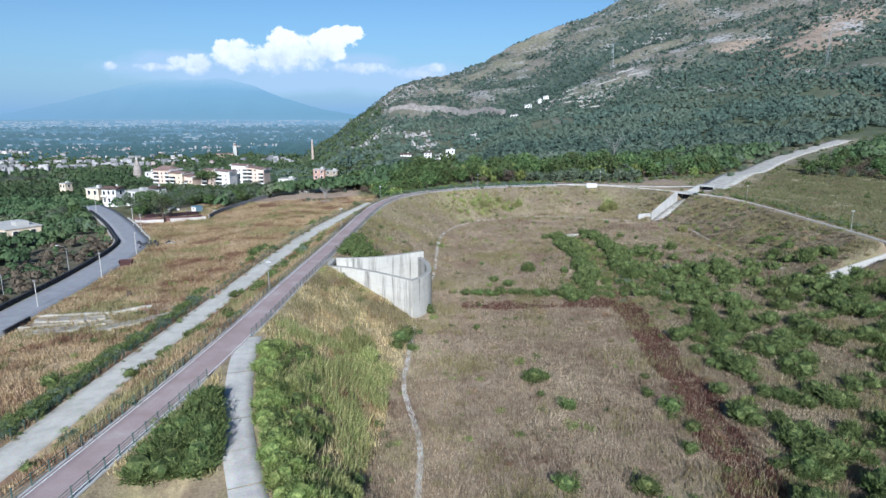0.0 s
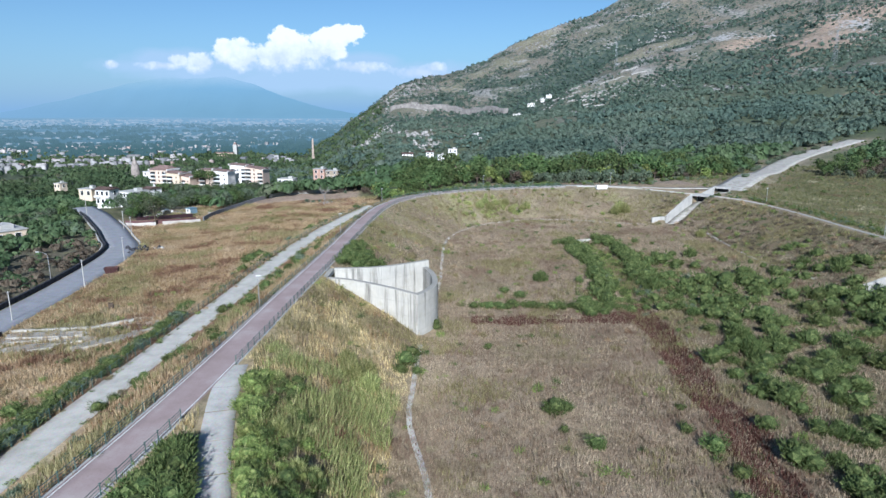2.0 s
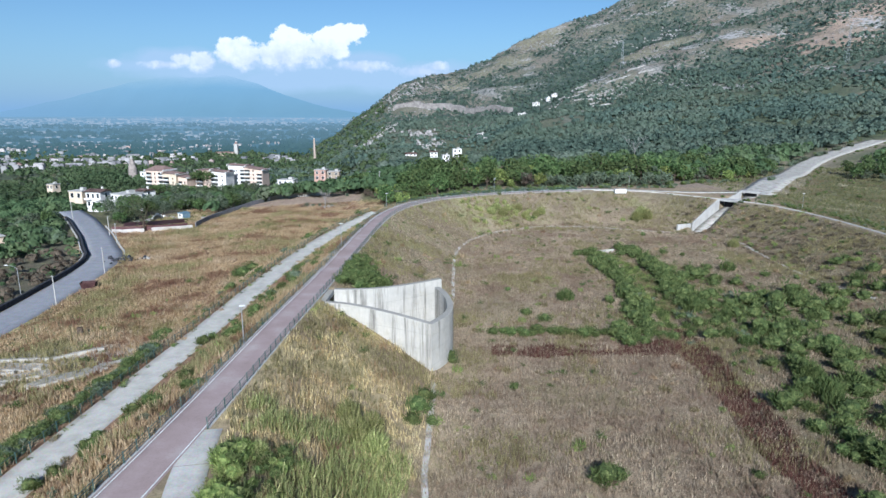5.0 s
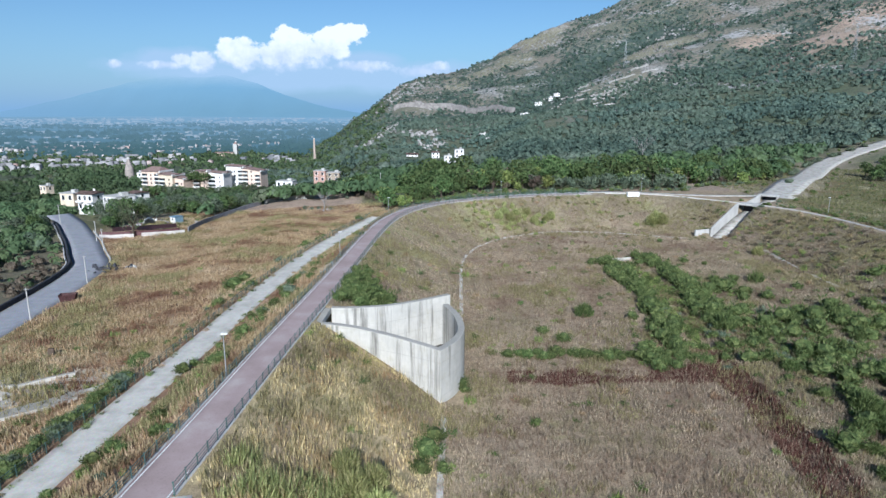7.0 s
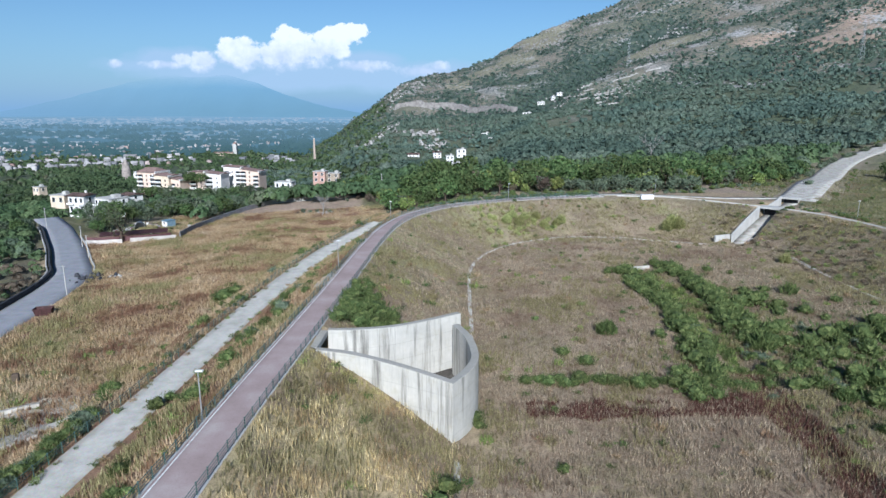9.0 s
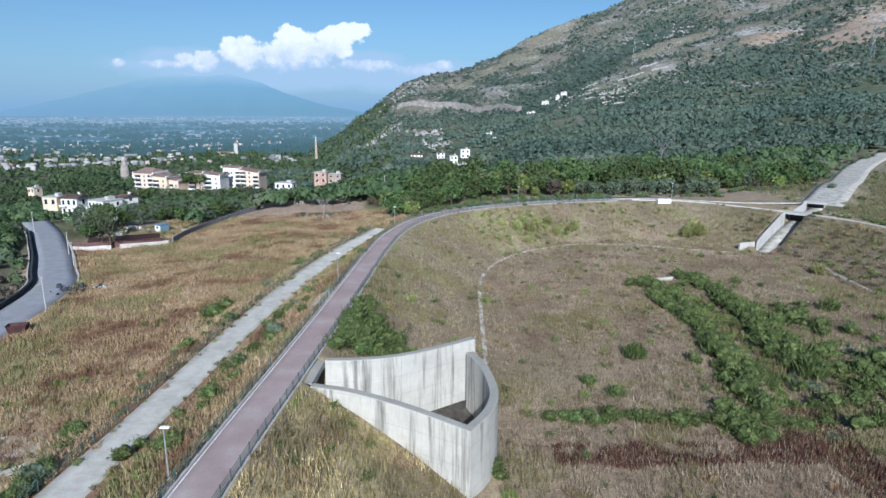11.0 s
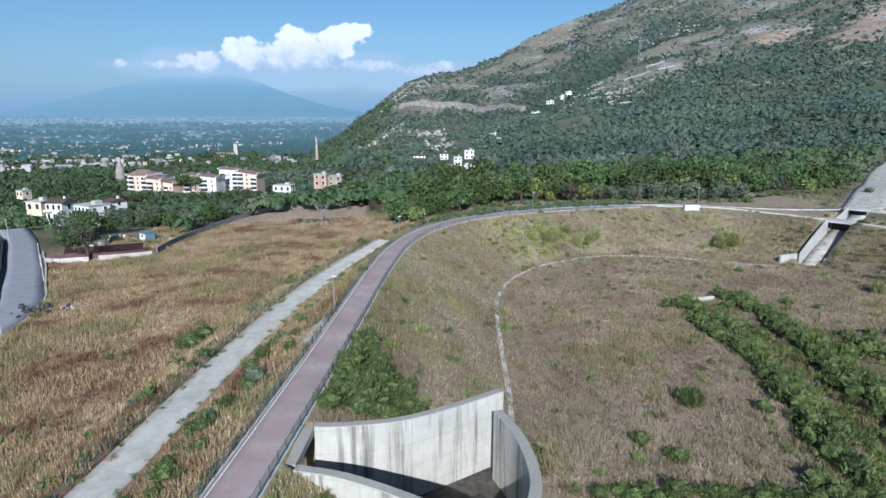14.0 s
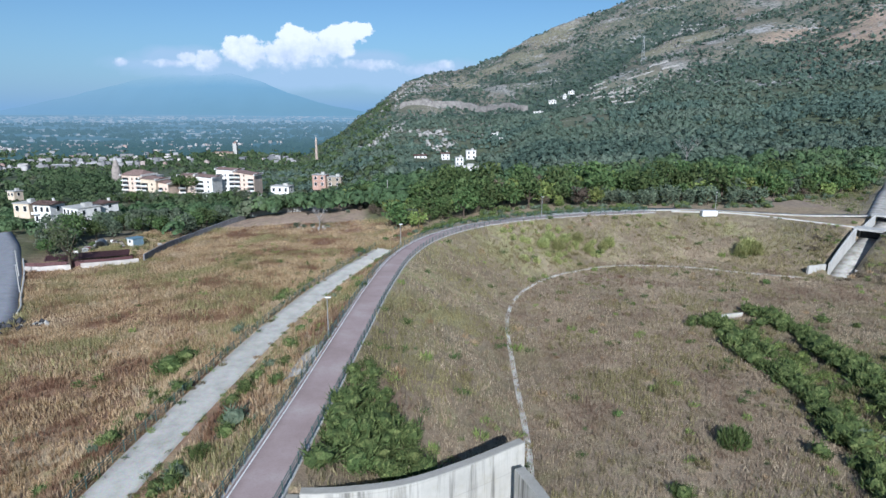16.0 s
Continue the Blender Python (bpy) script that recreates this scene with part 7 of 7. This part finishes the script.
def house(name, x, y, turn, w, d, h, storeys, bays, mat, roof, label, balcony=False, z=None, category="house", base=None):
    """A building whose front looks to its own -y."""
    zz = (hz(x, y) if z is None else z) - 0.3
    e = thing(name, (x, y, zz), label, category, turn=turn)
    bm = bmesh.new()
    box(bm, 0, 0, h / 2 - 1, w, d, h + 2)
    part("wall", bm, mat, e)
    bm = bmesh.new()
    if roof == "flat":
        box(bm, 0, 0, h + 0.15, w + 0.8, d + 0.8, 0.3)
        box(bm, w * 0.2, d * 0.1, h + 1.0, w * 0.25, d * 0.35, 1.5)
        part("roof", bm, MAT_CONC_PALE, e)
    else:
        o, rise = 0.9, min(w, d) * 0.17
        k = 0.0 if roof == "gable" else d * 0.35
        vs = [bm.verts.new(q) for q in ((-w / 2 - o, -d / 2 - o, h), (w / 2 + o, -d / 2 - o, h), (w / 2 + o, d / 2 + o, h), (-w / 2 - o, d / 2 + o, h), (-w / 2 - o + k, 0, h + rise), (w / 2 + o - k, 0, h + rise))]
        for q in ((0, 1, 5, 4), (2, 3, 4, 5), (1, 2, 5), (3, 0, 4), (0, 3, 2, 1)):
            bm.faces.new([vs[i] for i in q])
        bmesh.ops.solidify(bm, geom=list(bm.faces), thickness=0.2)
        part("roof", bm, MAT_ROOF, e)
        bm = bmesh.new()
        box(bm, w * 0.22, d * 0.1, h + rise + 0.2, 0.8, 0.8, 1.6)
        part("chimney", bm, MAT_WHITE, e)
    proto = {}
    hs = h / storeys
    for s in range(storeys):
        for b in range(bays):
            bx = -w / 2 + w * (b + 0.5) / bays
            window_parts(e, min(1.6, w / bays * 0.45), hs * 0.52, (bx, -d / 2, hs * (s + 0.52)), 0, proto)
            if balcony and s > 0 and b % 2 == 0:
                bm = bmesh.new()
                box(bm, bx + 0.3, -d / 2 - 0.75, hs * s + 0.1, w / bays * 1.15, 1.5, 0.2)
                box(bm, bx + 0.3, -d / 2 - 1.45, hs * s + 0.6, w / bays * 1.15, 0.1, 1.0)
                part("balcony", bm, MAT_WHITE, e)
        for b in range(max(1, bays // 2)):
            by = -d / 2 + d * (b + 0.5) / max(1, bays // 2)
            window_parts(e, 1.2, hs * 0.45, (w / 2, by, hs * (s + 0.52)), 90, proto)
    return e




def apartment(x, y, z, turn, label, blocks):
    """Stepped block of flats. Each block: shift along and back, width, depth, eaves height, slope of the roof along, hip rise, wall."""
    e = thing("apartment_building", (x, y, z), label, "apartment building", "blocks of flats", turn=turn)
    for dx, dy, w, d, h, fall, rise, mat in blocks:
        bm = bmesh.new()
        vs = [bm.verts.new((dx + sx * w / 2, dy + sy * d / 2, zz)) for zz in (-3, 1) for sx, sy in ((-1, -1), (1, -1), (1, 1), (-1, 1))]
        for v in vs[4:]:
            v.co.z = h - fall * (v.co.x - dx) / w
        for q in ((0, 1, 5, 4), (1, 2, 6, 5), (2, 3, 7, 6), (3, 0, 4, 7), (4, 5, 6, 7)):
            bm.faces.new([vs[i] for i in q])
        part("wall", bm, mat, e)
        bm = bmesh.new()
        o = 0.9
        eave = [bm.verts.new((dx + sx * (w / 2 + o), dy + sy * (d / 2 + o), h + 0.1 - fall * sx * 0.5)) for sx, sy in ((-1, -1), (1, -1), (1, 1), (-1, 1))]
        k = w * 0.3 if rise > 1.5 else 0.0
        top = [bm.verts.new((dx + sx * (w / 2 + o - k), dy, h + 0.1 + rise - fall * sx * 0.5)) for sx in (-1, 1)]
        for q in ((0, 1, 5, 4), (2, 3, 4, 5), (1, 2, 5), (3, 0, 4), (3, 2, 1, 0)):
            bm.faces.new([(eave + top)[i] for i in q])
        part("roof", bm, MAT_ROOF, e, "brown tiled roof")
        for s in (-1, 1):
            bm = bmesh.new()
            box(bm, dx + s * (w / 2 + 0.5), dy, h - fall * s * 0.5 + 0.1, 0.7, d + 2.2, 1.3)
            part("parapet", bm, MAT_WHITE, e)
        bays = max(2, int(w / 4.6))
        for st in range(int(h / 3.1)):
            zz = st * 3.1 + 0.4
            for b in range(bays):
                bx = dx - w / 2 + w * (b + 0.5) / bays
                if zz + 2.6 > h - fall * (bx - dx) / w:
                    continue
                if (b + st * 0) % 2 == 0:
                    # flat dark panel stands in for the shaded recess of the loggia
                    bm = bmesh.new()
                    box(bm, bx, dy - d / 2 + 0.02, zz + 1.5, w / bays * 0.86, 0.1, 1.7)
                    part("loggia_opening", bm, MAT_GLASS, e)
                    bm = bmesh.new()
                    box(bm, bx, dy - d / 2 - 0.6, zz + 0.1, w / bays * 0.95, 1.3, 0.22)
                    box(bm, bx, dy - d / 2 - 1.2, zz + 0.5, w / bays * 0.95, 0.12, 0.9)
                    part("balcony", bm, MAT_WHITE, e)
                else:
                    bm = bmesh.new()
                    box(bm, bx, dy - d / 2, zz + 1.5, 1.0, 0.12, 1.5)
                    part("window", bm, MAT_GLASS, e)
    return e


MAT_CREAM = plain("warm_cream_plaster", (0.64, 0.50, 0.40), 0.8, 0, 0.10, 0.4)
apartment(-215, 500, -20.5, -14, "cream stepped block of flats with brown hipped roof", [(-11, 0, 16, 14, 13.6, 0.0, 3.2, MAT_CREAM), (2.5, -1.5, 12, 13, 11.6, 0.8, 1.2, MAT_YELLOW), (12, 0.5, 8, 12, 9.0, 1.2, 0.8, MAT_CREAM)])
apartment(-184, 503, -22.5, -8, "pink-cream stepped block of flats with falling brown roofs", [(-6, 0, 12, 13, 15.6, -0.8, 0.9, MAT_CREAM), (6, 0.8, 12.5, 13, 14.6, 1.4, 0.8, MAT_WHITE)])
apartment(-162, 521, -23, -8, "tall pale block of flats with stepped brown roofs", [(-8, 0, 14, 13, 18.2, 0.8, 1.0, MAT_WHITE), (6, -0.5, 15, 13, 16.0, 2.4, 0.8, MAT_CREAM)])
house("villa", -171.5, 345, -28, 11, 10, 7.5, 2, 4, MAT_WHITE, "flat", "white two-storey villa with a flat roof", True, -11.5)
house("villa", -166, 354, -28, 6, 8, 8.5, 3, 2, MAT_WHITE, "gable", "tall white annexe with a brown roof", False, -12)
house("villa", -189, 350, -12, 9, 8, 8.5, 2, 3, MAT_WHITE, "gable", "cream two-storey house under a pale sloping roof", True, -12)
house("villa", -200, 352, -10, 8, 7, 4.5, 1, 2, MAT_YELLOW, "flat", "low cream outbuilding beside the villas", False, -8)
house("bungalow", -153, 214, -35, 19, 11, 4.0, 1, 5, MAT_YELLOW, "flat", "low cream bungalow among trees below the road", False, -4.0)


def blue_shed():
    e = thing("garden_shed", (-109, 268.5, hz(-109, 268.5)), "small white garden shed with a blue-grey side and roof", "shed", turn=-30)
    bm = bmesh.new()
    box(bm, 0, 0, 1.2, 3.0, 3.4, 2.6)
    part("wall", bm, MAT_WHITE, e)
    bm = bmesh.new()
    box(bm, 1.54, 0, 1.2, 0.08, 3.4, 2.5)
    part("side_panel", bm, plain("blue_grey_sheet", (0.16, 0.24, 0.29), 0.6, 0, 0.2, 2.0), e)
    bm = bmesh.new()
    box(bm, 0, 0, 2.6, 3.5, 3.9, 0.22)
    part("roof", bm, plain("blue_roof_sheet", (0.14, 0.24, 0.30), 0.5, 0.1, 0.2, 2.0), e)
    bm = bmesh.new()
    tube(bm, (-0.1, -1.72, 1.7), (-0.1, -1.78, 1.7), 0.42, 0.42, 12)
    part("round_window", bm, MAT_GLASS, e)
    # vaulted shed
    e = thing("vaulted_shed", (-119, 267, hz(-119, 267)), "grey vaulted garden shed with open dark mouth", "shed", turn=25)
    bm = bmesh.new()
    n = 10
    rows = [[bm.verts.new((1.7 * math.cos(math.pi * k / n), yy, 2.3 * math.sin(math.pi * k / n))) for k in range(n + 1)] for yy in (-2.4, 2.4)]
    for k in range(n):
        bm.faces.new((rows[0][k], rows[0][k + 1], rows[1][k + 1], rows[1][k]))
    bmesh.ops.solidify(bm, geom=list(bm.faces), thickness=0.08)
    part("vault", bm, MAT_POLE, e)
    bm = bmesh.new()
    box(bm, 0, 2.3, 0.8, 3.2, 0.1, 1.8)
    part("back_wall", bm, MAT_CONC_PALE, e)
    # long red sheet roof behind the wall
    e = thing("sheet_shelter", (-109, 243.5, hz(-109, 243.5)), "long low shelter with a rusty red sheet roof", "shelter", turn=24)
    bm = bmesh.new()
    vs = [bm.verts.new(q) for q in ((-10, -2.4, 1.9), (10, -2.4, 1.9), (10, 2.4, 2.5), (-10, 2.4, 2.5))]
    bm.faces.new(vs)
    bmesh.ops.solidify(bm, geom=list(bm.faces), thickness=0.08)
    part("roof", bm, MAT_RED, e)
    for k in range(6):
        for s, h in ((-2.2, 1.9), (2.2, 2.45)):
            bm = bmesh.new()
            tube(bm, (-9.5 + k * 3.8, s, -0.3), (-9.5 + k * 3.8, s, h), 0.07, 0.07, 6)
            part("post", bm, MAT_TRUNK, e)


blue_shed()


def garden_clutter():
    rng = random.Random(12)
    mats = (MAT_TRUNK, MAT_CONC_PALE, MAT_RED, MAT_POLE, MAT_WHITE)
    for k in range(16):
        x, y = rng.uniform(-124, -101), rng.uniform(252, 277)
        e = thing("garden_crate", (x, y, hz(x, y)), "weathered crate among kitchen garden clutter", "crate", "crates of the garden", turn=rng.uniform(0, 90))
        bm = bmesh.new()
        w, d, h = rng.uniform(0.6, 1.6), rng.uniform(0.6, 1.4), rng.uniform(0.4, 1.0)
        box(bm, 0, 0, h / 2, w, d, h, 0, 0.03)
        part("box", bm, mats[k % 5], e)
        bm = bmesh.new()
        box(bm, 0, 0, h + 0.03, w + 0.1, d + 0.1, 0.06)
        part("lid", bm, mats[(k + 1) % 5], e)
    for k in range(14):
        x, y = rng.uniform(-124, -101), rng.uniform(252, 280)
        place(rng.choice(SHRUBS + WEED), x, y, rng.uniform(0.5, 1.1), rng.uniform(0, 360))


garden_clutter()
house("farmhouse", -100, 500, -5, 9, 8, 8, 2, 2, plain("terracotta_plaster", (0.42, 0.27, 0.21), 0.85, 0, 0.2, 0.4), "flat", "terracotta-coloured house with a flat roof", False, -14)
house("farmhouse", -90.5, 502, -5, 10, 7, 6.5, 2, 2, plain("brown_plaster", (0.30, 0.25, 0.19), 0.85, 0, 0.2, 0.4), "flat", "long brownish outbuilding of the farm", False, -14)
house("farmhouse", -96, 520, 0, 12, 8, 5, 2, 3, MAT_WHITE, "flat", "white house among the trees", False, -17)
house("farmhouse", -126, 498, -10, 13, 8, 4.5, 1, 3, MAT_WHITE, "flat", "low white house among the trees", False, -18)
for x, y, w, d, roof_z, bays, roof, label in WOOD_HOUSES:
    g = hz(x, y)
    house("farmhouse", x, y, 6, w, d, roof_z - g, 2, bays, MAT_WHITE, roof, label, False, g)
house("farmhouse", -290, 470, -20, 6, 6, 4, 1, 2, MAT_YELLOW, "flat", "pale house among the orchards", False, -18)
house("long_shed", -292, 640, -10, 34, 10, 4.5, 1, 6, MAT_WHITE, "flat", "long low white shed among trees", False, -26, "shed")
for x, y, w, h, label in ((111, 968, 13, 6, "white house high on the olive slope"), (138, 1020, 11, 4, "long white house high on the olive slope"), (161, 1046, 6, 6, "small white house high on the olive slope"), (173, 1060, 9, 7, "white house high on the olive slope"), (46, 760, 10, 3, "long low white shed on the slope"), (40, 800, 10, 3, "long low white shed on the slope")):
    house("hill_house", x, y, 0, w, 8, h, 2 if h > 4 else 1, 3, MAT_WHITE, "flat", label, False)


def kiln():
    e = thing("kiln_tower", (-332, 668, -30), "grey conical old kiln tower above the trees", "tower")
    bm = bmesh.new()
    tube(bm, (0, 0, -2), (0, 0, 9), 4.6, 4.2, 16)
    tube(bm, (0, 0, 9), (0, 0, 19), 4.2, 1.4, 16)
    part("body", bm, plain("old_brick", (0.30, 0.26, 0.23), 0.9, 0, 0.25, 0.5), e)
    bm = bmesh.new()
    tube(bm, (0, 0, 19), (0, 0, 21.5), 1.3, 1.0, 12)
    part("cap", bm, MAT_CONC_PALE, e)
    e = thing("factory_chimney", (-195, 925, -30), "tall pale brick factory chimney", "chimney")
    bm = bmesh.new()
    tube(bm, (0, 0, -2), (0, 0, 29), 2.0, 1.2, 14)
    part("shaft", bm, plain("pale_brick", (0.42, 0.34, 0.28), 0.9, 0, 0.2, 0.4), e)
    bm = bmesh.new()
    tube(bm, (0, 0, 28.4), (0, 0, 29.4), 1.5, 1.5, 14)
    part("crown_ring", bm, MAT_CONC_PALE, e)
    e = thing("church", (-410, 1205, -51), "pale church with a square bell tower", "church")
    bm = bmesh.new()
    box(bm, -14, 0, 5, 34, 14, 12)
    part("nave", bm, MAT_YELLOW, e)
    bm = bmesh.new()
    box(bm, 6, 0, 12, 7, 7, 30)
    part("bell_tower", bm, MAT_CONC_PALE, e)
    bm = bmesh.new()
    tube(bm, (6, 0, 27), (6, 0, 31), 4.2, 1.0, 8)
    part("tower_cap", bm, MAT_ROOF, e)
    bm = bmesh.new()
    box(bm, -14, 0, 11.5, 36, 16, 1.2)
    part("roof", bm, MAT_ROOF, e)


kiln()


def build_town():
    """Towns of the plain, too many and too far to count."""
    rng = np.random.default_rng(61)
    m, t, b = material("town_walls", 0.85)
    geo = t.nodes.new("ShaderNodeNewGeometry")
    t.links.new(ramp(t, geo.outputs["Random Per Island"], ((0.0, (0.13, 0.135, 0.14)), (0.4, (0.22, 0.215, 0.21)), (0.75, (0.36, 0.35, 0.34)), (0.9, (0.46, 0.42, 0.39)), (1.0, (0.27, 0.18, 0.15)))), b.inputs["Base Color"])
    # walls mostly emissive: the haze in front of them is painted in
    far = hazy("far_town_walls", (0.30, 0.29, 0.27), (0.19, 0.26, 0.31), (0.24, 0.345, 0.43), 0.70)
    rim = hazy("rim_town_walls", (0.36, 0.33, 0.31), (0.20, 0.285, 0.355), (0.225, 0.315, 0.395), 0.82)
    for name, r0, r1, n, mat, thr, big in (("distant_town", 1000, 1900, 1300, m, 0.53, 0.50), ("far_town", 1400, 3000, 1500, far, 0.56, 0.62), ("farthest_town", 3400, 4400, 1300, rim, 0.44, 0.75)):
        a, r = rng.uniform(-0.95, -0.12, n), rng.uniform(r0, r1, n)
        x, y = a * r / np.sqrt(1 + a * a), r / np.sqrt(1 + a * a)
        keep = fbm(x / 300, y / (60 if r0 < 1400 else 90), 3, 67) + rng.uniform(-0.08, 0.08, n) > thr
        x, y, r = x[keep], y[keep], r[keep]
        z = plain_z(r)
        n = len(x)
        w, d, h = rng.uniform(7, 20, n) * big, rng.uniform(7, 13, n) * big, rng.uniform(4, 9, n) * (0.8 if r0 < 1400 else 0.42) + 1
        long = rng.uniform(0, 1, n) < 0.08
        w, h = np.where(long, w * 2.8, w), np.where(long, h * 0.9, h)
        if r0 > 1300:
            w = w * 1.5
        tr = rng.uniform(-0.6, 0.6, n)
        corner = np.array([(-1, -1, 0), (1, -1, 0), (1, 1, 0), (-1, 1, 0), (-1, -1, 1), (1, -1, 1), (1, 1, 1), (-1, 1, 1), (-1, 0, 1.18), (1, 0, 1.18)], float)
        px, py = corner[None, :, 0] * w[:, None] / 2, corner[None, :, 1] * d[:, None] / 2
        v = np.stack([x[:, None] + px * np.cos(tr)[:, None] - py * np.sin(tr)[:, None], y[:, None] + px * np.sin(tr)[:, None] + py * np.cos(tr)[:, None], z[:, None] - 1 + corner[None, :, 2] * (h[:, None] + 1)], 2).reshape(-1, 3)
        q = np.array([(0, 1, 5, 4), (1, 2, 6, 5), (2, 3, 7, 6), (3, 0, 4, 7), (4, 5, 9, 8), (7, 8, 9, 6)])
        f = (np.arange(n)[:, None, None] * 10 + q[None]).reshape(-1, 4)
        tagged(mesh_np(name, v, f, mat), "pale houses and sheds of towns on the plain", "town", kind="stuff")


build_town()


def build_far_woods():
    """Tree belts of the plain, dark between the towns."""
    rng = np.random.default_rng(63)
    # tree belts mostly emissive, with the air's haze painted into the material
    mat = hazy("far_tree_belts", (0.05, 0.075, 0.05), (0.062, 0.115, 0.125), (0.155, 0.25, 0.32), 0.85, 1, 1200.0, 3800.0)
    a, r = rng.uniform(-0.95, -0.12, 5200), rng.uniform(1250, 3600, 5200)
    x, y = a * r / np.sqrt(1 + a * a), r / np.sqrt(1 + a * a)
    keep = fbm(x / 240, y / 80, 4, 69) + rng.uniform(-0.06, 0.06, len(x)) > 0.47
    x, y, r = x[keep], y[keep], r[keep]
    rad = rng.uniform(5, 13, len(x))
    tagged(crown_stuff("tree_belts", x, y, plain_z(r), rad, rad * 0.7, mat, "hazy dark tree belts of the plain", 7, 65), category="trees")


build_far_woods()


def pylon(x, y, h):
    e = thing("lattice_pylon", (x, y, hz(x, y)), "grey steel lattice pylon on the mountain slope", "pylon", "pylons of the power line")
    bm = bmesh.new()
    for sx in (-1, 1):
        for sy in (-1, 1):
            tube(bm, (sx * 2.6, sy * 2.6, -1), (sx * 0.5, sy * 0.5, h), 0.13, 0.10, 4)
    for k in range(7):
        z0, z1 = h * k / 7, h * (k + 1) / 7
        w0, w1 = 2.6 - 2.1 * k / 7, 2.6 - 2.1 * (k + 1) / 7
        for s in (-1, 1):
            tube(bm, (-w0, s * w0, z0), (w1, s * w1, z1), 0.06, 0.06, 4)
            tube(bm, (s * w0, w0, z0), (s * w1, -w1, z1), 0.06, 0.06, 4)
    part("tower", bm, MAT_POLE, e)
    for z in (0.72, 0.84, 0.96):
        bm = bmesh.new()
        box(bm, 0, 0, h * z, 9 - 3 * z, 0.2, 0.2)
        part("cross_arm", bm, MAT_POLE, e)


pylon(300, 1130, 44)
pylon(525, 872, 46)
